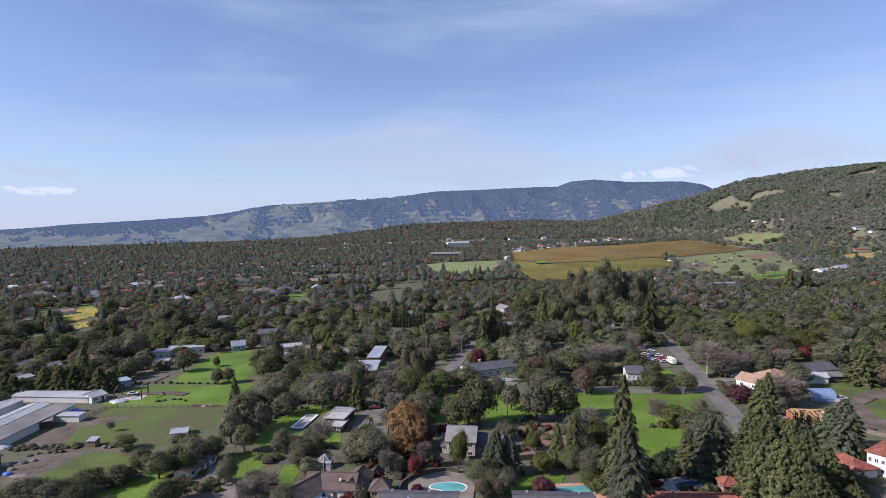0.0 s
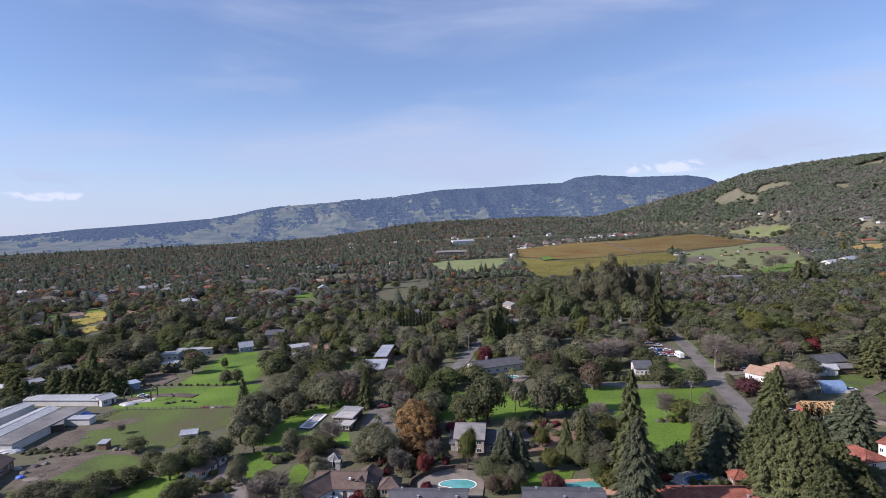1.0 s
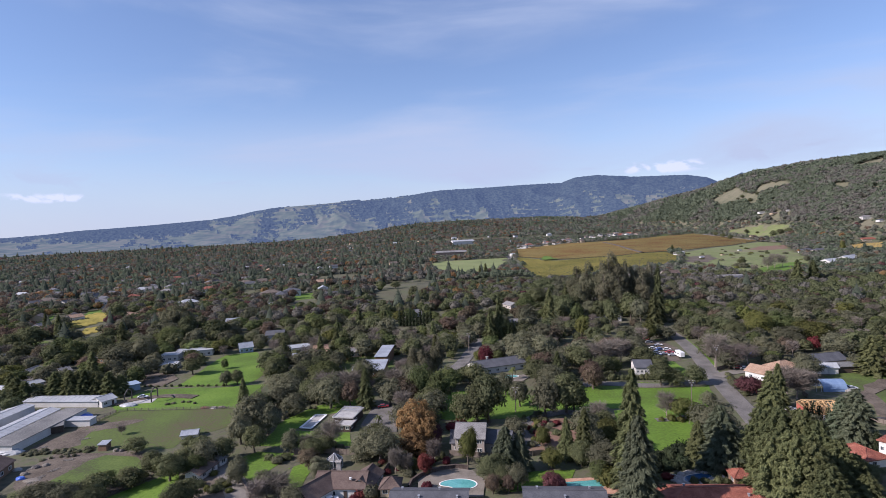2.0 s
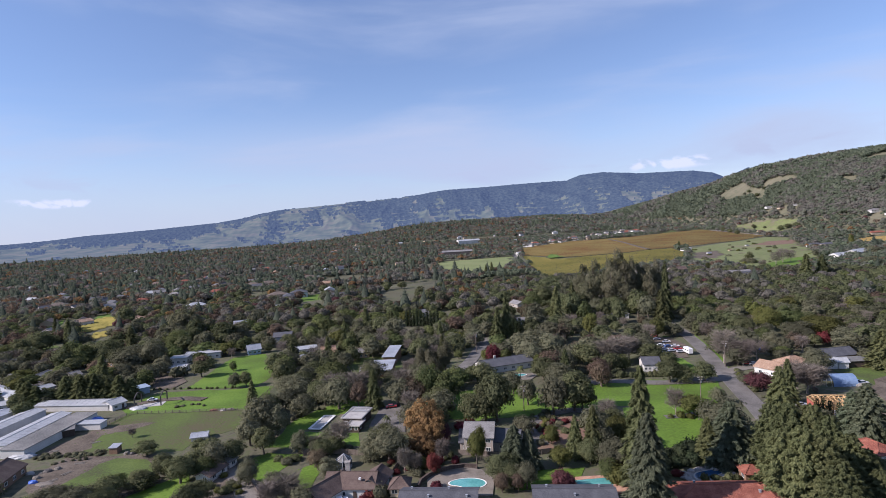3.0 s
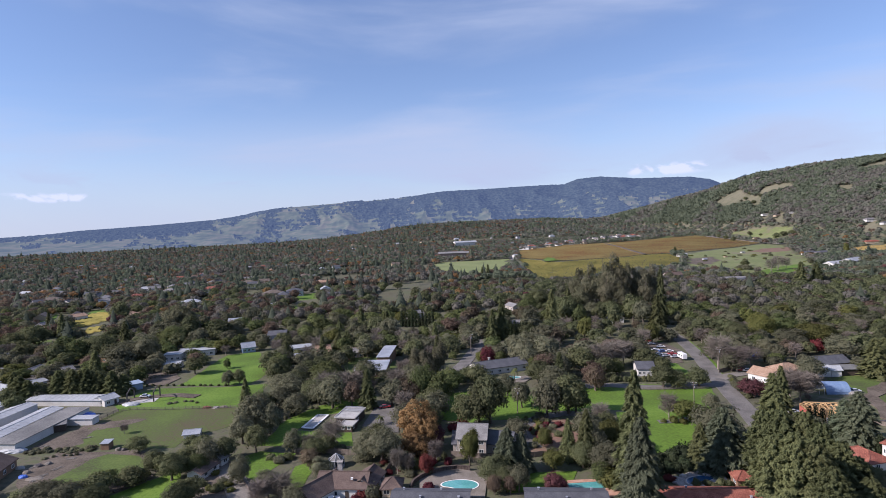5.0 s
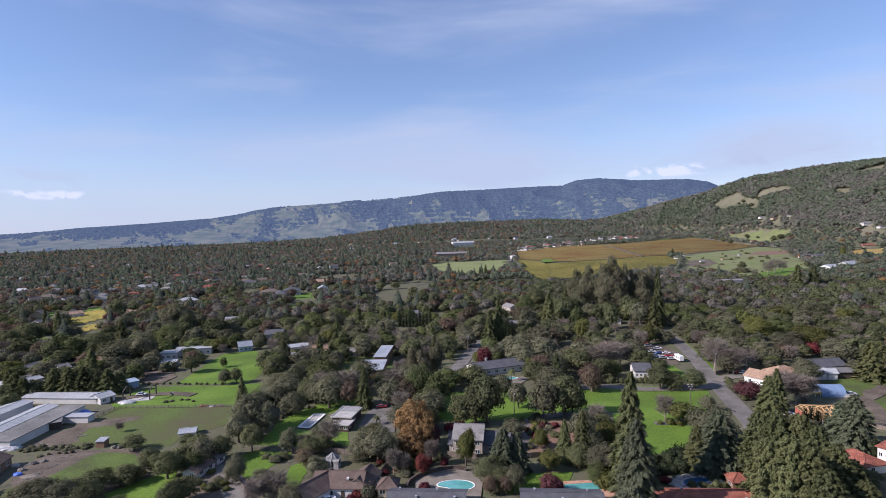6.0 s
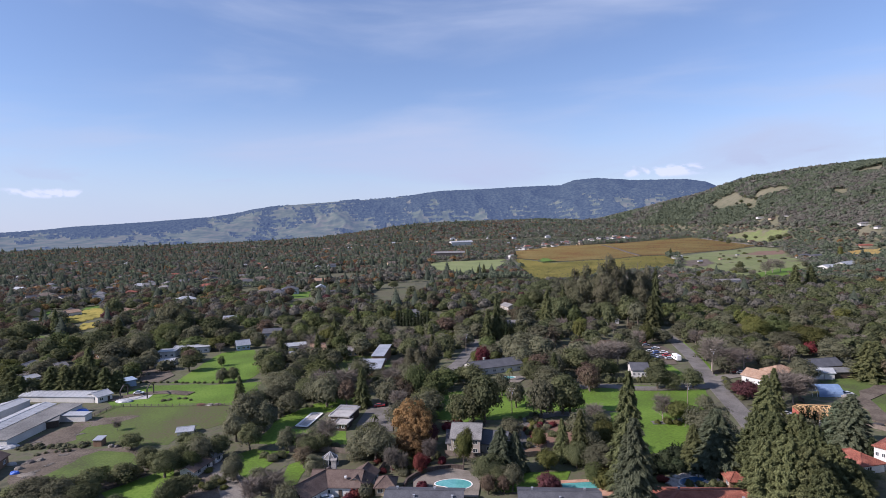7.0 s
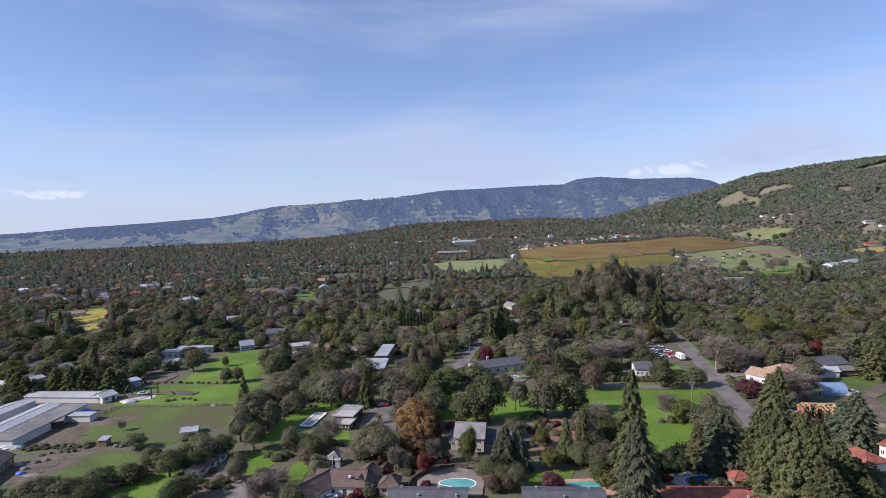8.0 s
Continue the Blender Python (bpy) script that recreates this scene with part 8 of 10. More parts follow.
house(-86.2, 321.4, 12, 8, 5, 2.5, 0.6, 'shed', 'dark_timber', 'metal_roof', 'small dark shed with a pale sloping roof', front=6, windows=2, group='small outbuildings')
house(-89.6, 313.9, 30, 7, 6, 2.5, 0.8, 'gable', 'brown_wall', 'brown_roof', 'small brown outbuilding among trees', front=6, windows=2, group='small outbuildings')
house(-74.4, 328.6, 10, 10, 6, 3, 1.2, 'gable', 'brown_wall', 'tan_roof', 'low brown house with a tan roof', front=6, windows=2, group='small outbuildings')
house(-55.7, 330.2, -5, 9, 6, 3, 1.0, 'gable', 'tan_wall', 'dull_roof', 'small house with a dull brown roof', front=6, windows=2, group='small outbuildings')
house(-61.9, 318.5, 0, 12, 5, 2.5, 0.3, 'shed', 'brown_wall', 'brown_roof', 'long low brown outbuilding', front=6, windows=2, group='small outbuildings')

tree('oak', -283.2, 486.2, 20.2, 9)
tree('conifer', -301.2, 506.9, 14.4, 5)

tree('lime_tree', 43.1, 280.5, 7.6, 4.5)
tree('olive_tree', 45.8, 246.3, 12.6, 8)
tree('russet_tree', 63.3, 244.6, 14.6, 6)
tree('bare_tree', 75.1, 276.3, 14.2, 8)
tree('bare_tree', 82.9, 281.1, 14.4, 8)
tree('bare_tree', 88.7, 285.9, 13.2, 7)
tree('olive_tree', 38.4, 298.2, 13.6, 9)
tree('olive_tree', 51.7, 296.8, 15.0, 9)
tree('olive_tree', 24.4, 240.1, 11.2, 5)
tree('leafy_tree', 27.0, 299.4, 6.8, 4)
tree('lime_tree', 17.0, 294.5, 8.6, 4)
tree('olive_tree', 59.4, 283.8, 11.6, 8)
tree('olive_tree', 70.5, 294.2, 12.0, 8)

# poles
utility_pole(25.9, 217.8, 10.2)
utility_pole(95.1, 218.5, 9.9)
utility_pole(115.5, 202.6, 12.5, turn=30)
utility_pole(126.8, 263.7, 12.4)
utility_pole(12.6, 321.1, 11.4)

# vehicles
car(112.7, 301.7, 5, 'white_paint', 'white car parked on gravel')
car(115.2, 297.4, 8, 'silver_paint', 'silver car parked on gravel')
car(119.5, 300.6, -5, 'red_paint', 'red pickup-shaped car parked on gravel')
car(110.9, 295.5, 10, 'blue_paint', 'dark blue car parked on gravel')
car(117.7, 326.5, 0, 'silver_paint', 'silver car beside a green verge')
car(120.3, 318.5, 0, 'white_paint', 'white car beside a green verge')
car(118.9, 334.2, 0, 'red_paint', 'dark red car beside a green verge')
car(-27.2, 229.5, 10, 'red_paint', 'red car on an asphalt forecourt')
car(140.2, 263.7, -10, 'white_paint', 'white car on a gravel drive')
car(137.7, 265.1, -15, 'red_paint', 'red car on a gravel drive')
car(141.2, 260.6, 10, 'silver_paint', 'silver car on a gravel drive')
car(163.8, 229.9, -10, 'white_paint', 'white pickup beside the blue arched shed')
car(164.9, 228.1, -5, 'silver_paint', 'silver car beside the blue arched shed')
car(160.2, 228.0, 0, 'black_paint', 'black car beside the blue arched shed')
car(-166.5, 267.4, 15, 'silver_paint', 'silver pickup on grass')
car(-141.0, 257.2, 5, 'white_paint', 'white car on a concrete slab')
car(-33.6, 151.5, 25, 'white_paint', 'white car beside the half-timbered house')
car(29.5, 328.3, 20, 'black_paint', 'black car under trees')
car(124.8, 208.4, -12, 'white_paint', 'white car beside the building site')
car(126.6, 206.9, -6, 'white_paint', 'white car beside the building site')
car(-360.3, 697.3, 0, 'white_paint', 'white car on a street')
car(-89.8, 328.1, 10, 'blue_paint', 'blue car beside a house')
motorhome(121.2, 292.0, 92)
caravan(-161.2, 266.7, 8)
gazebo(-36.8, 174.9, 0)
half_timbered_house(-32.4, 156.6, -2)
timber_frame(132.1, 197.2, -12, 13.0, 9.0, 4.6)
portal_frames(-139.7, 253.7, 8)
arch_shed(156.5, 230.8, -6, 8.0, 12.0, 'pale_tarp', 'arched shed covered with a pale blue sheet')
heap(-154.6, 232.9, 6.0, 3.0, 1.6, 'tarp', 'blue sheet over a pile of goods')
heap(-153.5, 234.8, 3.0, 2.0, 1.5, 'white_roof', 'white sheet over a pile of goods')
heap(-141.8, 246.8, 4.0, 2.0, 1.2, 'white_roof', 'white sheet over stacked material')
heap(-156.1, 196.8, 5.0, 2.2, 1.5, 'white_roof', 'white covered boat on the yard')
heap(162.0, 292.3, 4.0, 2.0, 2.0, 'tarp', 'blue sheet over a pile beside a house')
heap(-131.5, 173.5, 3.0, 1.6, 0.4, 'terrace', 'pale planks and rubble heap')
heap(-57.4, 332.8, 3.0, 2.0, 1.4, 'concrete', 'pale heap of building rubble')

# court, pools, patios
court([(-56.4, 209.5), (-52.1, 208.4), (-49.4, 223.1), (-53.6, 223.7)])
pergola(-38.5, 218.4, -12, 6.8, 3.8, 0.7, 3.4)
sheet('patio', [(-10.2, 162.5), (-5.8, 168.2), (0.2, 170.0), (6.3, 167.0), (9.4, 160.6), (8.4, 150.7), (-9.5, 152.2)], 'terrace', 'pale concrete pool terrace', 'patio', ragged=0.2, z=0.08)
swimming_pool(1.6, 158.6, -6, kidney(5.2, 3.1), 'trim', 'pool_water', 'kidney-shaped turquoise pool with a white rim', rim=1.07)
low_wall([(-12.5, 157.1), (-11.8, 160.8), (-9.6, 164.3), (-6.7, 166.7), (-2.9, 168.7), (1.1, 169.5), (5.0, 168.4)], 1.3, 0.5, 'dark_brick', 'curved brown retaining wall round the pool terrace')
sheet('patio', [(32.5, 159.2), (42.4, 159.5), (49.2, 160.4), (45.7, 149.4), (41.5, 148.1), (39.8, 150.2), (30.7, 150.9)], 'paving', 'brick-red paved pool terrace', 'patio', ragged=0.1, z=0.08)
swimming_pool(37.2, 155.0, 4, [(-5.2, -2.4), (4.2, -2.4), (5.2, -1.2), (5.2, 2.4), (-5.2, 2.4)], 'paving', 'pool_water', 'long turquoise pool with a brick rim', rim=1.12)
sheet('patio', [(47.4, 168.2), (52.5, 173.5), (54.4, 170.4), (50.2, 161.0), (47.2, 162.0)], 'paving', 'red brick terrace', 'patio', ragged=0.3, z=0.08)
sheet('patio', [(62.5, 157.1), (68.7, 162.0), (75.2, 161.8), (77.6, 155.1), (72.6, 151.4), (62.4, 152.9)], 'stone', 'pale stone paving round a pond', 'patio', ragged=0.5, z=0.08)
swimming_pool(69.3, 156.5, 5, ring(4.2, 2.3, 40, 0.16, 0.2), 'stone', 'pond_water', 'dark blue free-form pool among boulders', rim=1.12)
rocks(69.3, 156.5, 4.6, 2.9, 40, 5, 0.95)
swimming_pool(29.8, 267.5, 0, ring(3.6, 2.3, 30, 0.08, 0.1), 'trim', 'pool_water', 'turquoise pool behind the white house', rim=1.1)
sheet('patio', [(23.3, 264.5), (36.2, 270.6), (39.1, 266.2), (34.6, 259.2), (25.3, 258.6)], 'terrace', 'pale terrace beside a pool', 'patio', ragged=0.2, z=0.06)

# fences and hedges
fence([(-142.1, 237.8), (-138.2, 239.6), (-119.3, 238.1), (-104.7, 237.8), (-91.2, 237.0)], 'weathered post and rail paddock fence')
fence([(-143.9, 225.0), (-143.2, 231.6), (-142.1, 237.8)], 'weathered post and rail paddock fence')
fence([(-89.2, 238.2), (-88.6, 250.7), (-87.8, 272.0)], 'tall dark boarded field fence', high=1.8)
fence([(-52.4, 185.6), (-43.0, 185.6), (-28.9, 182.0)], 'dark close-boarded garden fence', high=1.9, solid=True)
fence([(-17.2, 180.0), (-19.8, 171.0), (-22.5, 157.2)], 'long dark boarded boundary fence', high=1.9, solid=True)
fence([(-0.6, 179.4), (9.3, 176.7), (19.0, 174.9), (29.2, 177.0)], 'dark close-boarded garden fence', high=1.8, solid=True)
fence([(75.2, 242.2), (91.8, 240.9), (111.0, 240.0)], 'grey post and rail roadside fence')
fence([(-29.3, 182.1), (-23.6, 184.3), (-17.2, 180.0)], 'dark close-boarded garden fence', high=1.9, solid=True)
fence([(126.8, 263.7), (135.2, 268.6), (142.8, 268.6)], 'dark boarded roadside fence', high=1.9, solid=True)
fence([(141.0, 195.7), (147.2, 193.3), (152.3, 186.3)], 'pale boarded garden fence', high=1.6, solid=True)
fence([(142.7, 224.9), (142.2, 220.5)], 'short brown boarded fence', high=1.6, solid=True)
fence([(-75.3, 183.6), (-63.8, 167.0), (-54.7, 152.5)], 'rough brown drive-side fence', high=1.0, solid=True)
hedge([(63.8, 255.2), (77.0, 256.1), (94.6, 254.6)], 3.0, 1.9)
hedge([(48.6, 166.5), (54.8, 167.5), (62.9, 168.4), (69.0, 168.7), (77.6, 168.7), (85.4, 167.2)], 5.2, 3.0, 'dark_shrub')
hedge([(57.9, 161.8), (64.1, 162.8), (69.8, 164.6), (79.9, 162.9), (82.4, 158.2)], 3.6, 2.6, 'dark_shrub')
hedge([(66.8, 153.9), (76.3, 152.5)], 2.0, 1.5)
hedge([(-66.0, 220.3), (-62.1, 231.4), (-55.4, 232.8)], 1.6, 1.3, 'olive_shrub')
hedge([(-10.5, 176.4), (-1.5, 176.8)], 2.2, 1.6)
tree('lime_shrub', -73.7, 171.7, 1.8, 1.6)
tree('lime_shrub', -71.5, 161.2, 2.0, 1.2)
tree('lime_shrub', -66.7, 163.6, 1.8, 1.6)
tree('lime_shrub', -64.5, 159.9, 1.6, 1.4)
tree('shrub', -69.0, 161.0, 2.4, 2.6)
tree('olive_shrub', -69.2, 165.6, 1.8, 2.0)
tree('shrub', -75.4, 164.3, 2.0, 2.4)
tree('red_shrub', -7.3, 157.0, 2.2, 2.2)
tree('red_shrub', -25.2, 153.4, 3.0, 2.4)
tree('red_shrub', -27.2, 151.0, 2.2, 2.0)
tree('olive_shrub', -22.9, 153.9, 4, 3.2)
tree('olive_shrub', -15.0, 169.8, 3, 2.4)
tree('lime_shrub', -11.6, 170.3, 4, 3)
tree('red_shrub', -6.8, 173.1, 3.4, 2.2)
tree('olive_shrub', -8.0, 166.8, 2.4, 2.2)
tree('red_shrub', -1.5, 173.4, 2.6, 1.6)
tree('olive_shrub', -13.1, 165.7, 2.4, 2.2)
tree('lime_shrub', 43.3, 154.5, 6, 3.0)
tree('lime_shrub', 79.3, 150.9, 2.6, 2.0)
tree('olive_shrub', 33.5, 213.7, 2, 2)
tree('red_shrub', 61.0, 157.2, 2, 2)
tree('olive_shrub', 28.1, 199.4, 1.6, 1.8)
tree('red_shrub', 30.0, 194.8, 1.6, 1.6)
tree('olive_shrub', 34.8, 197.6, 1.8, 2.0)
tree('shrub', 37.0, 193.1, 2, 2)
tree('olive_shrub', 38.7, 187.8, 1.8, 1.8)
tree('red_shrub', 38.9, 202.8, 1.8, 2.0)
tree('red_shrub', 35.0, 207.3, 1.5, 1.8)
tree('shrub', 42.9, 197.8, 2, 2.2)
tree('lime_shrub', 28.4, 188.8, 1.5, 1.5)
tree('olive_shrub', -37.8, 188.0, 2.2, 2)
tree('red_shrub', -48.2, 183.8, 1.8, 2.0)
tree('shrub', -54.2, 181.7, 2.2, 2.4)
tree('olive_shrub', -56.3, 179.2, 2.4, 2.4)
tree('shrub', -59.9, 182.2, 2, 2)
tree('red_shrub', 0.8, 202.3, 3, 3)
tree('red_shrub', 4.0, 206.5, 2.6, 2.6)
tree('red_shrub', 30.7, 191.1, 2.4, 2.4)
tree('red_shrub', 32.0, 187.5, 2, 2)
tree('olive_shrub', 26.7, 184.1, 2.2, 2.0)
tree('olive_shrub', 32.3, 179.0, 2, 2.4)
tree('red_shrub', 48.1, 165.0, 2, 1.8)

# vineyards
vine_rows('vineyard_rows', [(173, 1379), (334, 1564), (456, 1594), (555, 1642), (681, 1730), (788, 1776), (776, 1637), (766, 1482), (742, 1332), (628, 1222), (567, 1189), (481, 1127), (437, 1111), (386, 1100), (338, 1058), (238, 1018), (207, 1019), (147, 1128)], 52, 4.0, 'vine', 'rows of orange-brown autumn vines')
vine_rows('golden_vineyard_rows', [(134, 965), (144, 1104), (175, 1024), (173, 989), (199, 978), (233, 998), (331, 1037), (377, 1076), (428, 1087), (400, 957), (353, 849), (322, 819), (241, 771), (153, 721), (122, 687), (116, 763)], 52, 4.0, 'vine_gold', 'rows of golden autumn vines')
vine_rows('hillside_vineyard_rows', [(725, 1028), (745, 1002), (758, 973), (728, 934), (712, 970)], 20, 4.0, 'vine', 'rows of orange vines under the hill')
vine_rows('small_vineyard_rows', [(-319.2, 470.4), (-342.1, 508.4), (-339.4, 526.8), (-341.9, 548.1), (-328.3, 545.7), (-301.4, 501.2), (-303.0, 481.0), (-305.4, 465.8)], 20, 2.5, 'vine_gold', 'small plot of golden autumn vines')
vine_rows('small_vineyard_rows', [(-285.8, 432.8), (-294.3, 455.7), (-286.6, 465.8), (-276.8, 455.1), (-275.1, 436.0), (-278.5, 427.6)], 20, 2.5, 'vine_gold', 'second small plot of golden autumn vines')

# hillside clearings and houses
clear([(970, 2048), (1012, 2032), (1039, 1987), (996, 1872), (966, 1763), (941, 1783), (938, 1915)])
clear([(962, 1801), (978, 1769), (1021, 1812), (1027, 1746), (1020, 1641), (1002, 1621), (991, 1698), (974, 1724), (938, 1675), (923, 1692)])
clear([(1129, 1573), (1207, 1536), (1159, 1475), (1120, 1518)])
clear([(2114, 4418), (2220, 4366), (1089, 2101)])
clear([(1023, 1488), (1038, 1446), (1000, 1384), (998, 1430)])
clear([(661, 2908), (891, 3601), (731, 2841)])
house(899, 1585, 0, 22, 12, 4, 2.0, 'gable', 'white_wall', 'grey_roof', 'pale hillside house with a grey roof', front=70, windows=6)
house(891.8, 1512.0, 10, 26, 10, 3.4, 1.6, 'hip', 'tan_wall', 'dull_roof', 'long low hillside house with a dull roof', front=70, windows=5)
house(898.3, 1463.6, -10, 14, 9, 3.4, 1.6, 'hip', 'white_wall', 'grey_roof', 'small pale hillside house with a grey roof', front=60)
house(868, 1154, 0, 24, 11, 5, 3, 'hip', 'white_wall', 'grey_roof', 'large pale hillside house with grey roofs', front=80, windows=8, rows=2)
house(859, 1105, 0, 14, 10, 4, 2, 'hip', 'white_wall', 'slate_roof', 'pale hillside house with a dark roof', front=60)
house(763, 1013, 0, 26, 10, 4, 2.4, 'hip', 'tan_wall', 'tile_roof', 'long hillside house with a red tile roof', front=60, windows=8)
house(1178, 4754, 0, 60, 26, 14, 0, 'flat', 'white_wall', 'white_roof', 'large white building on a far rise', front=120, windows=9)

# houses beyond the vineyard
house(288, 1551, 70, 12, 11, 3.4, 2.6, 'gable', 'taupe_wall', 'tile_roof', 'taupe house with a red tile roof beyond the vineyard', front=30, windows=0, sides=False)
house(386, 1744, 10, 15, 11, 5.4, 2.6, 'hip', 'white_wall', 'dull_roof', 'white house with a dull brown roof beyond the vineyard', front=30, windows=0, sides=False)
house(583, 1936, 10, 18, 11, 3.4, 2.6, 'hip', 'white_wall', 'slate_roof', 'white house with a dark roof beyond the vineyard', front=30, windows=0, sides=False)
house(562, 1839, 30, 15, 11, 5.4, 2.6, 'gable', 'white_wall', 'slate_roof', 'white house with a dark roof beyond the vineyard', front=30, windows=0, sides=False)
house(586, 1860, 100, 13, 11, 3.4, 2.6, 'hip', 'taupe_wall', 'tile_roof', 'taupe house with a red tile roof beyond the vineyard', front=30, windows=0, sides=False)
house(329, 1687, 30, 11, 11, 5.4, 2.6, 'hip', 'white_wall', 'grey_roof', 'white house with a grey roof beyond the vineyard', front=30, windows=0, sides=False)
house(596, 1886, 70, 15, 11, 5.4, 2.6, 'hip', 'taupe_wall', 'tile_roof', 'taupe house with a red tile roof beyond the vineyard', front=30, windows=0, sides=False)
house(262, 1540, -20, 11, 11, 5.4, 2.6, 'hip', 'white_wall', 'dull_roof', 'white house with a dull brown roof beyond the vineyard', front=30, windows=0, sides=False)
house(518, 1820, 10, 11, 11, 3.4, 2.6, 'hip', 'taupe_wall', 'brown_roof', 'taupe house with a brown roof beyond the vineyard', front=30, windows=0, sides=False)
house(312, 1605, 100, 13, 11, 3.4, 2.6, 'hip', 'taupe_wall', 'brown_roof', 'taupe house with a brown roof beyond the vineyard', front=30, windows=0, sides=False)
house(232, 1476, 30, 16, 11, 3.4, 2.6, 'gable', 'tan_wall', 'grey_roof', 'tan house with a grey roof beyond the vineyard', front=30, windows=0, sides=False)
house(331, 1608, -20, 11, 11, 3.4, 2.6, 'hip', 'taupe_wall', 'tile_roof', 'taupe house with a red tile roof beyond the vineyard', front=30, windows=0, sides=False)
house(569, 1949, 30, 13, 11, 3.4, 2.6, 'hip', 'white_wall', 'dull_roof', 'white house with a dull brown roof beyond the vineyard', front=30, windows=0, sides=False)
house(618, 1938, -20, 13, 11, 3.4, 2.6, 'hip', 'taupe_wall', 'brown_roof', 'taupe house with a brown roof beyond the vineyard', front=30, windows=0, sides=False)
house(316, 1598, 10, 13, 11, 3.4, 2.6, 'hip', 'white_wall', 'grey_roof', 'white house with a grey roof beyond the vineyard', front=30, windows=0, sides=False)
house(211, 1455, 30, 15, 11, 5.4, 2.6, 'gable', 'white_wall', 'slate_roof', 'white house with a dark roof beyond the vineyard', front=30, windows=0, sides=False)
house(373, 1654, -20, 11, 11, 3.4, 2.6, 'gable', 'white_wall', 'dull_roof', 'white house with a dull brown roof beyond the vineyard', front=30, windows=0, sides=False)
house(485, 1833, 10, 13, 11, 3.4, 2.6, 'gable', 'white_wall', 'grey_roof', 'white house with a grey roof beyond the vineyard', front=30, windows=0, sides=False)
house(580, 1854, 10, 14, 11, 3.4, 2.6, 'hip', 'taupe_wall', 'tile_roof', 'taupe house with a red tile roof beyond the vineyard', front=30, windows=0, sides=False)
house(362, 1622, 70, 13, 11, 5.4, 2.6, 'gable', 'taupe_wall', 'tile_roof', 'taupe house with a red tile roof beyond the vineyard', front=30, windows=0, sides=False)
house(405, 1678, 30, 13, 11, 3.4, 2.6, 'gable', 'white_wall', 'slate_roof', 'white house with a dark roof beyond the vineyard', front=30, windows=0, sides=False)
house(372, 1658, -20, 17, 11, 5.4, 2.6, 'gable', 'white_wall', 'slate_roof', 'white house with a dark roof beyond the vineyard', front=30, windows=0, sides=False)
house(651, 1880, -20, 14, 11, 3.4, 2.6, 'hip', 'taupe_wall', 'brown_roof', 'taupe house with a brown roof beyond the vineyard', front=30, windows=0, sides=False)
house(296, 1642, 30, 13, 11, 5.4, 2.6, 'hip', 'tan_wall', 'grey_roof', 'tan house with a grey roof beyond the vineyard', front=30, windows=0, sides=False)
house(584, 1890, 30, 13, 11, 5.4, 2.6, 'hip', 'taupe_wall', 'brown_roof', 'taupe house with a brown roof beyond the vineyard', front=30, windows=0, sides=False)
house(239, 1575, 10, 11, 11, 3.4, 2.6, 'hip', 'taupe_wall', 'brown_roof', 'taupe house with a brown roof beyond the vineyard', front=30, windows=0, sides=False)
house(499, 1798, 70, 15, 11, 5.4, 2.6, 'hip', 'tan_wall', 'grey_roof', 'tan house with a grey roof beyond the vineyard', front=30, windows=0, sides=False)
house(279, 1530, -20, 15, 11, 5.4, 2.6, 'gable', 'tan_wall', 'grey_roof', 'tan house with a grey roof beyond the vineyard', front=30, windows=0, sides=False)
house(378, 1720, 10, 15, 11, 3.4, 2.6, 'gable', 'taupe_wall', 'tile_roof', 'taupe house with a red tile roof beyond the vineyard', front=30, windows=0, sides=False)
house(513, 1842, 70, 17, 11, 5.4, 2.6, 'gable', 'white_wall', 'grey_roof', 'white house with a grey roof beyond the vineyard', front=30, windows=0, sides=False)
house(235, 1541, 70, 15, 11, 5.4, 2.6, 'gable', 'white_wall', 'dull_roof', 'white house with a dull brown roof beyond the vineyard', front=30, windows=0, sides=False)
house(208, 1444, -20, 13, 11, 5.4, 2.6, 'gable', 'white_wall', 'grey_roof', 'white house with a grey roof beyond the vineyard', front=30, windows=0, sides=False)
house(234, 1525, 10, 17, 11, 5.4, 2.6, 'hip', 'taupe_wall', 'tile_roof', 'taupe house with a red tile roof beyond the vineyard', front=30, windows=0, sides=False)
house(297, 1601, -20, 12, 11, 5.4, 2.6, 'hip', 'taupe_wall', 'tile_roof', 'taupe house with a red tile roof beyond the vineyard', front=30, windows=0, sides=False)
house(385, 1718, -20, 15, 11, 3.4, 2.6, 'hip', 'taupe_wall', 'tile_roof', 'taupe house with a red tile roof beyond the vineyard', front=30, windows=0, sides=False)
house(626, 1880, 100, 12, 11, 3.4, 2.6, 'gable', 'white_wall', 'dull_roof', 'white house with a dull brown roof beyond the vineyard', front=30, windows=0, sides=False)
house(528, 1849, 30, 15, 11, 3.4, 2.6, 'gable', 'white_wall', 'slate_roof', 'white house with a dark roof beyond the vineyard', front=30, windows=0, sides=False)
house(198, 1451, -20, 14, 11, 5.4, 2.6, 'gable', 'white_wall', 'grey_roof', 'white house with a grey roof beyond the vineyard', front=30, windows=0, sides=False)
house(431, 1748, 30, 13, 11, 3.4, 2.6, 'gable', 'white_wall', 'slate_roof', 'white house with a dark roof beyond the vineyard', front=30, windows=0, sides=False)
house(527, 1886, 100, 17, 11, 5.4, 2.6, 'hip', 'white_wall', 'slate_roof', 'white house with a dark roof beyond the vineyard', front=30, windows=0, sides=False)
house(630, 1883, 100, 15, 11, 5.4, 2.6, 'gable', 'taupe_wall', 'tile_roof', 'taupe house with a red tile roof beyond the vineyard', front=30, windows=0, sides=False)
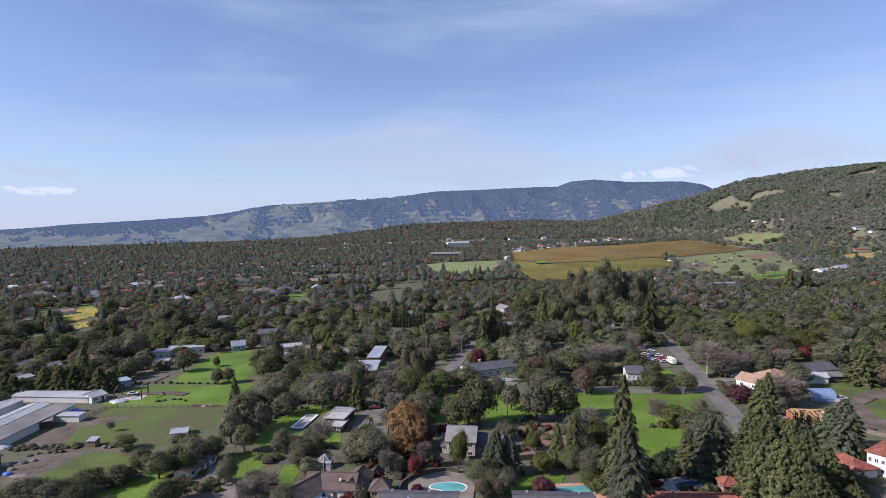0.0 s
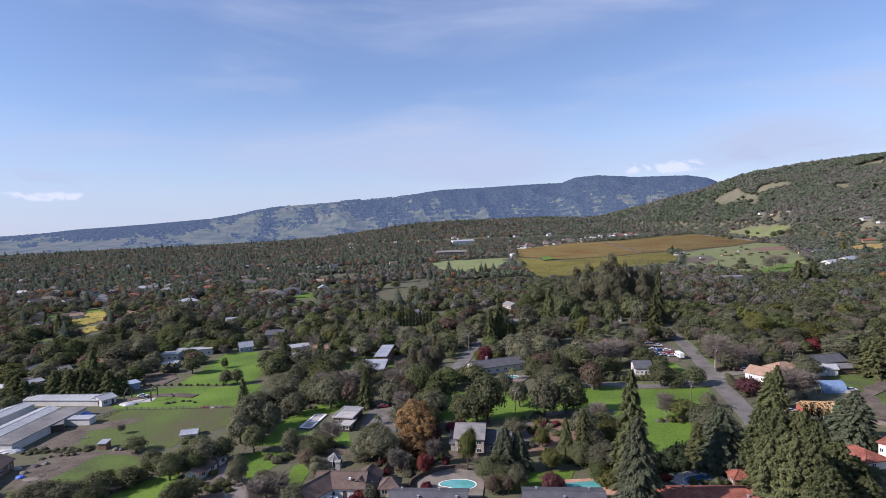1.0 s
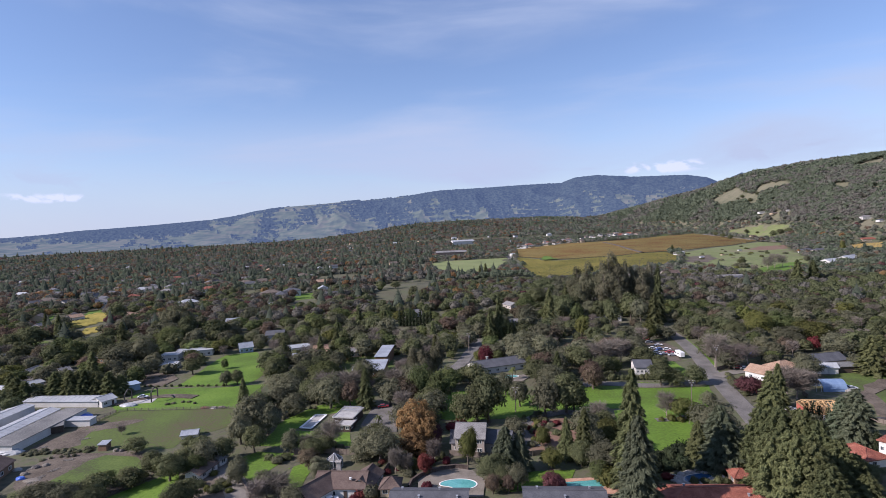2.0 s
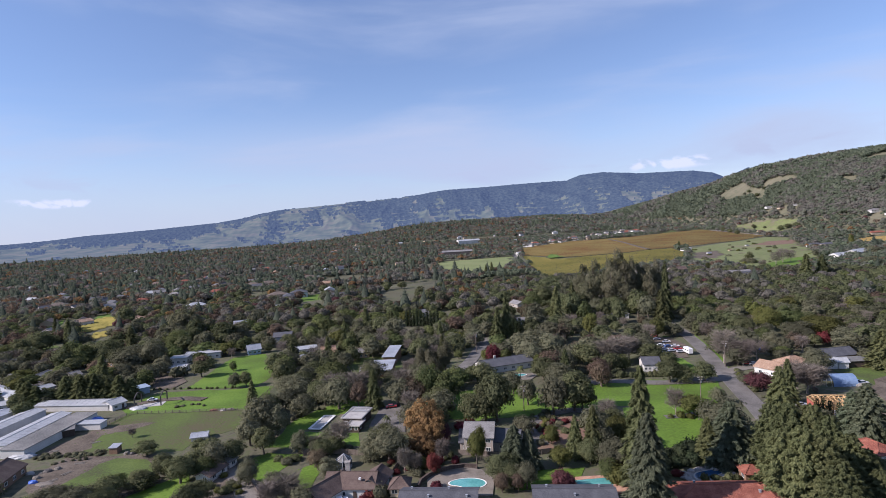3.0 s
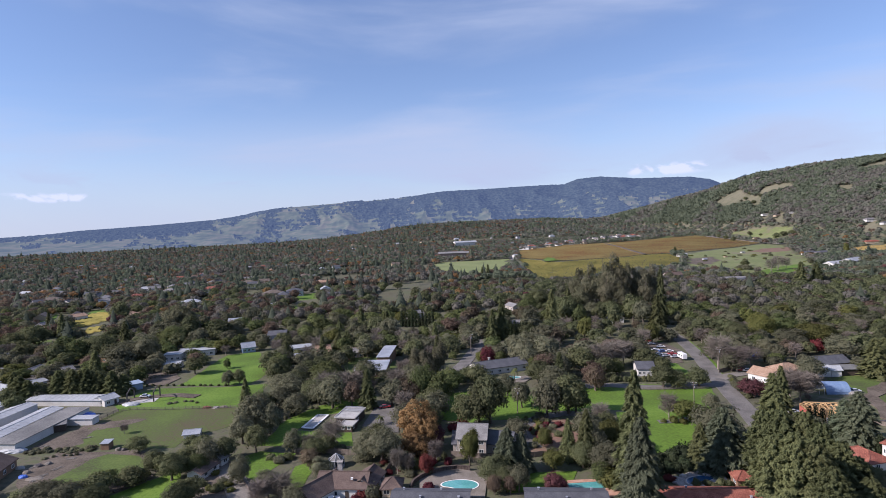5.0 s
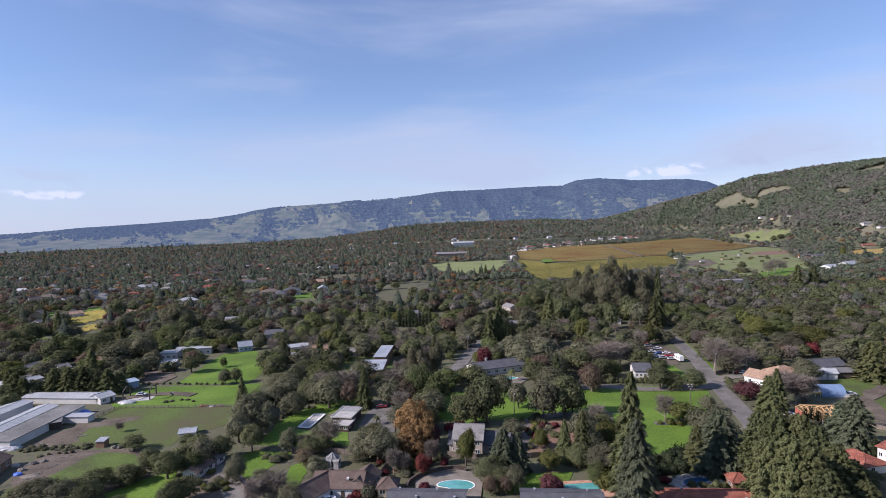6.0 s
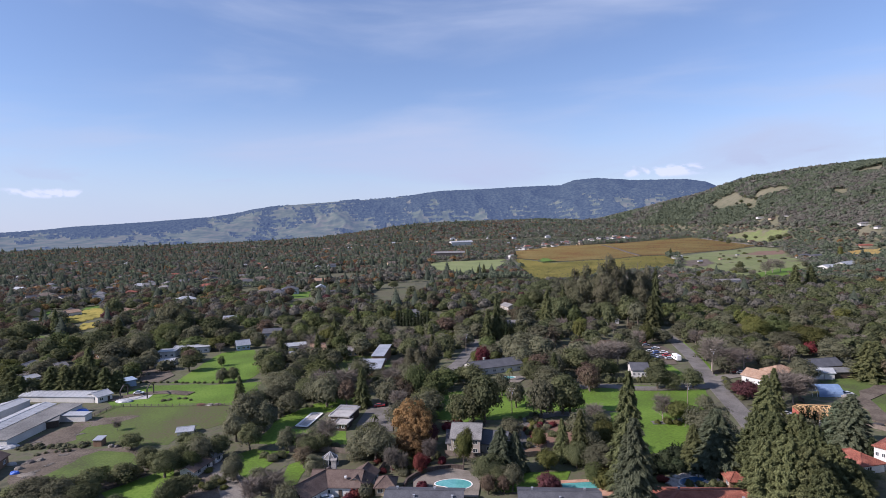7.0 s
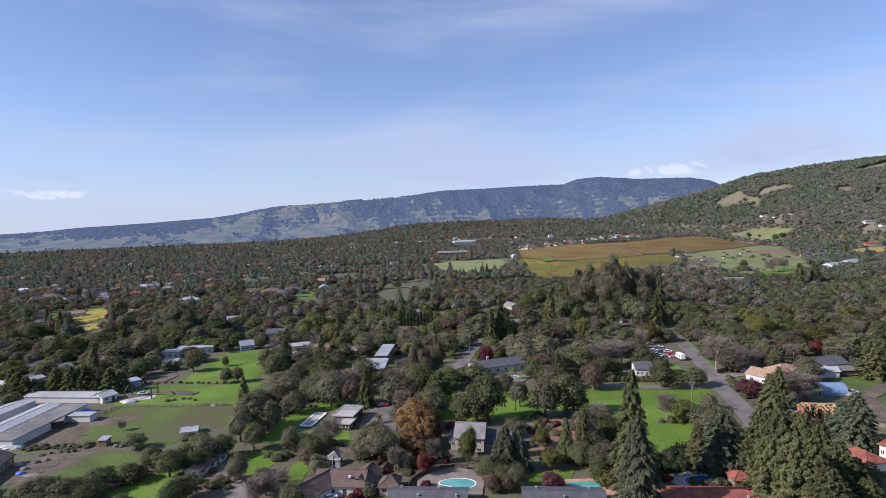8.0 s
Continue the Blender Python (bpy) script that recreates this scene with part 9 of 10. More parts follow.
house(308, 1626, 30, 12, 11, 3.4, 2.6, 'gable', 'taupe_wall', 'brown_roof', 'taupe house with a brown roof beyond the vineyard', front=30, windows=0, sides=False)
house(527, 1886, 30, 12, 11, 5.4, 2.6, 'gable', 'white_wall', 'slate_roof', 'white house with a dark roof beyond the vineyard', front=30, windows=0, sides=False)
house(233, 1535, 30, 16, 11, 5.4, 2.6, 'gable', 'tan_wall', 'grey_roof', 'tan house with a grey roof beyond the vineyard', front=30, windows=0, sides=False)
house(314, 1572, 100, 18, 11, 3.4, 2.6, 'hip', 'white_wall', 'dull_roof', 'white house with a dull brown roof beyond the vineyard', front=30, windows=0, sides=False)
house(600, 1952, 10, 15, 11, 5.4, 2.6, 'gable', 'tan_wall', 'grey_roof', 'tan house with a grey roof beyond the vineyard', front=30, windows=0, sides=False)
house(581, 1954, 10, 16, 11, 3.4, 2.6, 'hip', 'white_wall', 'dull_roof', 'white house with a dull brown roof beyond the vineyard', front=30, windows=0, sides=False)
house(606, 1912, 10, 17, 11, 3.4, 2.6, 'hip', 'white_wall', 'grey_roof', 'white house with a grey roof beyond the vineyard', front=30, windows=0, sides=False)
house(364, 1702, 100, 18, 11, 5.4, 2.6, 'hip', 'white_wall', 'grey_roof', 'white house with a grey roof beyond the vineyard', front=30, windows=0, sides=False)
house(635, 1860, 70, 15, 11, 5.4, 2.6, 'gable', 'taupe_wall', 'tile_roof', 'taupe house with a red tile roof beyond the vineyard', front=30, windows=0, sides=False)
house(612, 1876, 100, 17, 11, 5.4, 2.6, 'hip', 'white_wall', 'grey_roof', 'white house with a grey roof beyond the vineyard', front=30, windows=0, sides=False)
house(478, 1785, 70, 18, 11, 5.4, 2.6, 'hip', 'white_wall', 'dull_roof', 'white house with a dull brown roof beyond the vineyard', front=30, windows=0, sides=False)
house(632, 1921, 10, 15, 11, 5.4, 2.6, 'gable', 'taupe_wall', 'tile_roof', 'taupe house with a red tile roof beyond the vineyard', front=30, windows=0, sides=False)
house(255, 1525, 10, 18, 11, 3.4, 2.6, 'hip', 'white_wall', 'slate_roof', 'white house with a dark roof beyond the vineyard', front=30, windows=0, sides=False)
house(582, 1915, 100, 13, 11, 3.4, 2.6, 'gable', 'white_wall', 'grey_roof', 'white house with a grey roof beyond the vineyard', front=30, windows=0, sides=False)
house(542, 1837, -20, 12, 11, 3.4, 2.6, 'hip', 'white_wall', 'slate_roof', 'white house with a dark roof beyond the vineyard', front=30, windows=0, sides=False)
house(490, 1848, 10, 16, 11, 3.4, 2.6, 'gable', 'tan_wall', 'grey_roof', 'tan house with a grey roof beyond the vineyard', front=30, windows=0, sides=False)
house(463, 1819, 100, 12, 11, 5.4, 2.6, 'gable', 'taupe_wall', 'brown_roof', 'taupe house with a brown roof beyond the vineyard', front=30, windows=0, sides=False)
clear([(187, 1403), (262, 1511), (342, 1599), (403, 1654), (469, 1712), (524, 1726), (576, 1725), (606, 1738), (666, 1909), (633, 1895), (578, 1900), (514, 1877), (434, 1781), (363, 1698), (279, 1605), (199, 1490)])

# more of the left-hand gardens
sheet('yard', [(-238.1, 305.2), (-229.5, 319.4), (-198.0, 284.8), (-201.8, 266.5), (-220.2, 279.9)], 'asphalt', 'grey drive among conifers', 'yard', z=0.03, keep=False)
sheet('field', [(-303.7, 396.6), (-297.1, 412.6), (-280.6, 403.7), (-281.1, 381.9)], 'grass', 'green garden lawn among trees', 'field')
sheet('field', [(-163.6, 301.5), (-153.1, 308.1), (-140.5, 289.4), (-141.0, 277.2), (-150.4, 276.5)], 'soil', 'bare garden beds with low plants', 'field')
sheet('field', [(162.6, 220.9), (174.1, 233.3), (185.6, 240.2), (199.4, 236.6), (189.5, 225.0), (179.7, 227.8), (169.7, 221.5), (163.3, 207.1), (164.2, 194.8), (154.6, 183.5), (154.0, 198.3)], 'soil', 'brown dirt track across a field', 'field', z=0.12, ragged=1.0)
clear([(153.4, 220.6), (165.4, 237.8), (177.5, 236.2), (151.3, 197.4), (142.8, 199.6)])
clear([(114.1, 171.2), (138.1, 200.1), (152.4, 200.3), (136.1, 173.5), (126.0, 170.1)])
strip('road', [(-149.5, 248.5), (-143.4, 255.8), (-129.5, 259.2), (-116.2, 255.8)], 5, 'soil', 'brown dirt track beside the steel frames', keep=False)
house(-209.4, 305.2, 56.1, 5.0, 8, 3.2, 1.6, 'gable', 'white_wall', 'grey_roof', 'white house with a grey roof behind conifers', front=4)
house(-246.1, 311.0, 47.7, 5.5, 8, 3.0, 1.4, 'gable', 'taupe_wall', 'grey_roof', 'taupe house with a pale grey roof', front=14)
house(-255.6, 338.3, 35.7, 7.6, 9, 3.2, 1.2, 'gable', 'grey_wall', 'grey_roof', 'grey house with a grey roof', front=14)
house(-187.4, 321.9, 14.4, 6.4, 8, 3.2, 1.0, 'gable', 'white_wall', 'grey_roof', 'low pale-roofed house among trees', front=14)
tree('lime_tree', -238.1, 305.2, 8.6, 7.1)
tree('olive_tree', -190.7, 256.6, 5.7, 4.3)
tree('lime_tree', -221.1, 280.0, 9.9, 5.5)
tree('lime_tree', -179.0, 315.6, 6.4, 5.5)
tree('lime_tree', -140.1, 346.6, 9.5, 6.8)
tree('leafy_tree', -159.3, 354.5, 8.6, 8.7)
tree('leafy_tree', -147.8, 352.5, 7.8, 7.0)
tree('leafy_tree', -122.2, 307.1, 6.2, 2.4)
tree('olive_tree', -108.5, 272.8, 8.3, 3.9)
tree('oak', -103.4, 274.1, 8.4, 3.6)
tree('cypress', -93.8, 324.6, 9.9, 1.7)
tree('cypress', -89.5, 317.2, 9.7, 1.7)
tree('bare_tree', -124.3, 210.8, 3.9, 2.0)
tree('palm', 30.4, 263.5, 6.5, 2.2)
tree('palm', -27.0, 209.9, 4.1, 2.0)
car(114.3, 310.9, 5, 'white_paint', 'white car in a row on bare earth')
car(117.1, 307.7, 8, 'blue_paint', 'blue car in a row on bare earth')
car(120.6, 307.1, -5, 'white_paint', 'white car in a row on bare earth')
car(107.4, 294.9, 10, 'silver_paint', 'silver car in a row on bare earth')
car(118.5, 294.3, 0, 'silver_paint', 'silver car in a row on bare earth')
car(110.7, 288.2, 5, 'black_paint', 'black car in a row on bare earth')
car(106.9, 288.8, 0, 'white_paint', 'white car in a row on bare earth')
house(-77.7, 172.2, 76.1, 8.7, 5, 2.3, 1.1, 'gable', 'white_wall', 'brown_roof', 'long low white shed with a brown roof', front=10, windows=2, name='shed', category='shed', group='small outbuildings')
house(-75.9, 180.0, 68.9, 3.5, 5, 2.4, 1.2, 'gable', 'white_wall', 'grey_roof', 'small white shed with a grey roof', front=6, windows=1, name='shed', category='shed', group='small outbuildings')
house(-96.2, 206.1, 11.7, 5.4, 5, 1.5, 0.8, 'gable', 'white_wall', 'metal_roof', 'low shed with a pale metal roof among oaks', front=4, windows=1, name='shed', category='shed', group='small outbuildings')

# scrub and clutter of the yards
hedge([(-147.8, 193.1), (-142.6, 195.6), (-133.0, 196.1), (-126.6, 195.5)], 1.5, 1.5, 'olive_shrub', 1.5)
hedge([(-141.4, 188.3), (-135.5, 191.0), (-127.9, 191.3)], 1.1, 1.1, 'olive_shrub', 2.2)
hedge([(-151.9, 276.7), (-137.5, 275.7), (-108.5, 272.8)], 1.1, 1.0, 'shrub', 3.0)
hedge([(-156.4, 289.4), (-150.9, 297.4), (-147.4, 301.4)], 0.9, 0.9, 'olive_shrub', 2.6)
hedge([(-125.4, 245.6), (-117.2, 249.3), (-111.7, 245.5)], 1.2, 1.1, 'olive_shrub', 2.8)
hedge([(-102.3, 167.3), (-96.7, 172.9), (-90.8, 175.2)], 1.4, 1.3, 'shrub', 2.8)
plank_stack(-131.2, 174.3, 20)
plank_stack(-130.5, 175.8, 60)
plank_stack(-131.3, 172.0, 110)
plank_stack(-147.5, 201.1, 15)
plank_stack(-136.6, 208.0, 40)
plank_stack(-129.4, 180.7, 70)
plank_stack(-130.1, 188.7, 10)
plank_stack(-139.2, 181.5, 35)
plank_stack(123.9, 189.3, 20)
plank_stack(131.9, 191.1, 70)
plank_stack(140.1, 198.7, 10)
heap(-142.2, 181.8, 1.6, 1.0, 0.8, 'concrete', 'pale covered pile in the yard')
heap(-137.2, 178.0, 1.4, 1.0, 0.9, 'gravel', 'grey pile of stone in the yard')
heap(-137.2, 183.1, 1.6, 1.2, 0.8, 'steel', 'dark pile of scrap in the yard')
heap(-134.9, 184.6, 1.2, 1.0, 0.8, 'gravel', 'grey pile of rubble in the yard')
heap(-136.0, 174.7, 1.5, 1.0, 0.9, 'tarp', 'blue sheet over a pile in the yard')
heap(-117.2, 194.6, 1.2, 0.8, 1.0, 'gravel', 'grey trough beside the shelter')
heap(-115.1, 194.4, 1.0, 0.8, 0.9, 'steel', 'dark trough beside the shelter')
heap(-104.6, 238.6, 2.0, 0.8, 0.9, 'tile_roof', 'red pile beside the paddock fence')
heap(-100.5, 238.1, 2.0, 0.8, 0.8, 'stone', 'grey pile beside the paddock fence')
heap(-97.2, 238.4, 1.8, 0.8, 0.9, 'terrace', 'pale pile beside the paddock fence')
heap(163.0, 226.1, 2.2, 1.4, 1.2, 'stone', 'grey pile beside parked cars')
heap(151.1, 194.6, 2.5, 1.2, 1.0, 'steel', 'dark pile beside the fence')

# houses along the near streets of the town
house(-447.6, 612.5, -15.4, 15.6, 10, 5.2, 2.6, 'hip', 'tan_wall', 'grey_roof', 'pale tan house with a grey roof on a town street', front=16, windows=0, rows=2, sides=False)
house(-454.3, 623.6, 49.7, 10.6, 10, 5.2, 2.6, 'gable', 'white_wall', 'brown_roof', 'white house with a brown roof on a town street', front=16, windows=0, rows=2, sides=False)
house(-403.6, 641.2, 18.3, 11.3, 10, 5.2, 2.6, 'hip', 'tan_wall', 'dull_roof', 'pale tan house with a dull brown roof on a town street', front=16, windows=0, rows=2, sides=False)
house(-384.2, 636.1, -39.3, 17.2, 10, 5.2, 2.6, 'gable', 'white_wall', 'slate_roof', 'white two-storey house with a dark slate roof on a town street', front=16, windows=0, rows=2, sides=False)
house(-412.7, 665.7, 99.4, 15.7, 10, 5.2, 2.6, 'gable', 'white_wall', 'slate_roof', 'white two-storey house with a dark slate roof on a town street', front=16, windows=0, rows=2, sides=False)
house(-405.8, 690.8, -17.6, 13.8, 10, 5.2, 2.6, 'gable', 'white_wall', 'slate_roof', 'white house with a dark roof on a town street', front=16, windows=0, rows=2, sides=False)
house(-350.7, 631.4, 60.3, 13.2, 10, 3.4, 2.6, 'hip', 'tan_wall', 'tan_roof', 'tan house with a peach roof on a town street', front=16, windows=0, rows=1, sides=False)
house(-391.8, 760.1, -38.4, 14.8, 10, 5.2, 2.6, 'gable', 'white_wall', 'slate_roof', 'white house with a dark roof on a town street', front=16, windows=0, rows=2, sides=False)
house(-452.6, 867.9, -21.4, 15.6, 10, 5.2, 2.6, 'gable', 'white_wall', 'brown_roof', 'white house with a brown roof on a town street', front=16, windows=0, rows=2, sides=False)
house(-363.3, 751.8, 65.2, 16.3, 10, 5.2, 2.6, 'hip', 'tan_wall', 'grey_roof', 'pale tan house with a grey roof on a town street', front=16, windows=0, rows=2, sides=False)
house(-348.7, 764.1, -19.9, 16.7, 10, 5.2, 2.6, 'gable', 'white_wall', 'slate_roof', 'white two-storey house with a dark slate roof on a town street', front=16, windows=0, rows=2, sides=False)
house(-349.1, 780.6, 50.9, 16.2, 10, 5.2, 2.6, 'gable', 'white_wall', 'slate_roof', 'white house with a dark roof on a town street', front=16, windows=0, rows=2, sides=False)
house(-325.5, 782.2, -20.5, 13.5, 10, 5.2, 2.6, 'hip', 'tan_wall', 'grey_roof', 'pale tan house with a grey roof on a town street', front=16, windows=0, rows=2, sides=False)
house(-320.0, 788.5, 73.3, 13.0, 10, 5.2, 2.6, 'gable', 'white_wall', 'slate_roof', 'white two-storey house with a dark slate roof on a town street', front=16, windows=0, rows=2, sides=False)
house(-582.4, 902.5, 107.2, 15.4, 10, 5.2, 2.6, 'gable', 'white_wall', 'brown_roof', 'white house with a brown roof on a town street', front=16, windows=0, rows=2, sides=False)
house(-430.4, 743.1, -18.7, 13.4, 10, 5.2, 2.6, 'hip', 'tan_wall', 'dull_roof', 'pale tan house with a dull brown roof on a town street', front=16, windows=0, rows=2, sides=False)
house(-543.4, 750.0, 96.3, 16.4, 10, 5.2, 2.6, 'hip', 'tan_wall', 'dull_roof', 'pale tan house with a dull brown roof on a town street', front=16, windows=0, rows=2, sides=False)
house(-490.1, 712.3, -17.5, 13.1, 10, 5.2, 2.6, 'gable', 'white_wall', 'slate_roof', 'white two-storey house with a dark slate roof on a town street', front=16, windows=0, rows=2, sides=False)
house(-528.5, 763.9, -37.6, 16.5, 10, 5.2, 2.6, 'gable', 'white_wall', 'slate_roof', 'white house with a dark roof on a town street', front=16, windows=0, rows=2, sides=False)
house(-410.8, 613.1, 76.5, 13.8, 10, 5.2, 2.6, 'gable', 'white_wall', 'slate_roof', 'white house with a dark roof on a town street', front=16, windows=0, rows=2, sides=False)
house(-326.1, 453.5, 88.2, 12.7, 10, 5.2, 2.6, 'gable', 'white_wall', 'grey_roof', 'white two-storey house with a grey roof on a town street', front=16, windows=2, rows=2, sides=False)
house(-541.2, 723.0, -17.4, 14.2, 10, 5.2, 2.6, 'gable', 'white_wall', 'white_roof', 'white house with a pale roof on a town street', front=16, windows=0, rows=2, sides=False)
house(-512.3, 770.8, -18.7, 15.3, 10, 5.2, 2.6, 'hip', 'tan_wall', 'dull_roof', 'pale tan house with a dull brown roof on a town street', front=16, windows=0, rows=2, sides=False)
house(-395.2, 886.2, -22.3, 13.2, 10, 5.2, 2.6, 'gable', 'white_wall', 'brown_roof', 'white house with a brown roof on a town street', front=16, windows=0, rows=2, sides=False)
house(-384.2, 939.6, 70.8, 17.2, 10, 5.2, 2.6, 'hip', 'tan_wall', 'dull_roof', 'pale tan house with a dull brown roof on a town street', front=16, windows=0, rows=2, sides=False)
house(-339.6, 690.5, -18.1, 17.4, 10, 5.2, 2.6, 'hip', 'tan_wall', 'grey_roof', 'pale tan house with a grey roof on a town street', front=16, windows=0, rows=2, sides=False)
house(-485.1, 862.3, 37.5, 13.1, 10, 5.2, 2.6, 'gable', 'white_wall', 'grey_roof', 'white two-storey house with a grey roof on a town street', front=16, windows=0, rows=2, sides=False)
strip('path', [(-103.0, 162.3), (-101.0, 168.7), (-96.2, 171.3)], 4.5, 'soil', 'bare brown earth bank above a lawn', keep=False)
strip('road', [(100.0, 209.3), (93.9, 208.1), (83.4, 203.2), (75.1, 202.9)], 3, 'asphalt', 'narrow grey track across the lawn', z=0.12)
hedge([(75.6, 201.7), (82.7, 201.5), (91.7, 204.1)], 2.2, 1.8, 'lime_shrub', 2.4)


# ---- town ----
def town():
    """Far houses of the town, among its trees, with roofs of several colours."""
    r = np.random.RandomState(9)
    looks = [("tan_wall", "dull_roof", "tan house with a dull brown roof"), ("tan_wall", "brown_roof", "tan house with a brown roof"), ("white_wall", "white_roof", "white house with a pale roof"), ("grey_wall", "slate_roof", "grey house with a slate roof"), ("tan_wall", "tan_roof", "tan house with a peach roof"), ("white_wall", "tile_roof", "white house with a red tile roof")]
    made = {}
    count = 0
    areas = [(p, p.min(0), p.max(0)) for p in KEEP]
    while count < 200:
        d = 620 + 1900 * r.uniform() ** 1.2
        az = r.uniform(-40, 8) if r.uniform() < 0.93 else r.uniform(6, 14)
        x, y = d * math.sin(radians(az)), d * math.cos(radians(az))
        if az > -12 and d < 1000:
            continue
        if any(lo[0] < x < hi[0] and lo[1] < y < hi[1] and point_in(p, np.array([x]), np.array([y]))[0] for p, lo, hi in areas):
            continue
        k, form = r.choice([0, 0, 0, 1, 2, 2, 3, 3, 4, 5]), r.randint(3)
        wall, roof, text = looks[k]
        if (k, form) not in made:
            w, dp, h = ((15, 10, 3.4), (18, 12, 6.0), (13, 11, 5.6))[form]
            kind = ("gable", "hip", "gable")[form]
            made[k, form] = (link_mesh("wall", gable_walls(w, dp, h, 2.6 if kind == "gable" else 0), wall), link_mesh("roof", roof_mesh(kind, w, dp, h, 2.6, 0.5), roof), w, dp)
        a, b, w, dp = made[k, form]
        rz = 20 + 90 * r.randint(2) + r.uniform(-8, 8)
        e = thing("town_house", x, y, rz, land(x, y), text + " far off among trees", "house", "houses of the town")
        for n, me in (("wall", a), ("roof", b)):
            o = new(n, me)
            o.parent = e
        clear_box(x, y, rz, w, dp, 1.5, 16 if d < 1200 else 34)
        count += 1


town()


# ---- scattered trees ----
def spots(d0, d1, cell, seed, half=43.0, thin=0.0, gaps=60.0):
    """Jittered places over a fan of land, out of the kept areas, with clearings."""
    r = np.random.RandomState(seed)
    k = int(d1 / cell) + 2
    gx, gy = np.meshgrid(np.arange(-k, k), np.arange(0, k))
    x = (gx + 0.5 * (gy % 2)).ravel() * cell + r.uniform(-0.42, 0.42, gx.size) * cell
    y = gy.ravel() * cell * 0.9 + r.uniform(-0.42, 0.42, gx.size) * cell
    d, az = np.hypot(x, y), np.degrees(np.arctan2(x, y))
    ok = (d > d0) & (d < d1) & (np.abs(az) < half)
    x, y = x[ok], y[ok]
    ok = waves(x, y, gaps, seed + 1) + r.uniform(-0.4, 0.4, len(x)) > thin - 0.62
    x, y = x[ok], y[ok]
    for p in KEEP:
        lo, hi = p.min(0), p.max(0)
        near = (x > lo[0]) & (x < hi[0]) & (y > lo[1]) & (y < hi[1])
        if near.any():
            out = ~near
            out[near] = ~point_in(p, x[near], y[near])
            x, y = x[out], y[out]
    return x, y


def near_woods():
    r = np.random.RandomState(41)
    x, y = spots(160, 480, 9.5, 21, 42.0, -0.02)
    T = np.array(TREES)
    kinds = ["oak"] * 27 + ["olive_tree"] * 24 + ["leafy_tree"] * 13 + ["conifer"] * 2 + ["lime_tree"] * 2 + ["russet_tree"] * 3 + ["bare_tree"] * 7 + ["shrub"] * 8 + ["olive_shrub"] * 5
    dry = ["olive_tree"] * 38 + ["oak"] * 30 + ["bare_tree"] * 11 + ["russet_tree"] * 5 + ["leafy_tree"] * 5 + ["lime_tree"] * 2 + ["conifer"] * 1 + ["olive_shrub"] * 6
    for a, b in zip(x, y):
        if (np.hypot(T[:, 0] - a, T[:, 1] - b) < T[:, 2] * 0.8 + 2.5).any():
            continue
        k = kinds[r.randint(len(kinds))] if a < 20 else dry[r.randint(len(dry))]
        if SPECIES[k]["count"] >= 295:
            k = "leafy_tree" if SPECIES["leafy_tree"]["count"] < 295 else "russet_tree"
        f = SPECIES[k]["form"]
        s = r.uniform(0.72, 1.2) * (1.08 + 0.28 * float(waves(a, b, 70.0, 8)))
        h, w = {"round": (8.8, 5.3), "cone": (15, 3.6), "bare": (8.5, 4.2), "bush": (2.6, 2.4)}.get(f, (9, 4.5))
        tree(k, float(a), float(b), float(h * s), float(w * s * r.uniform(0.9, 1.15)))


near_woods()


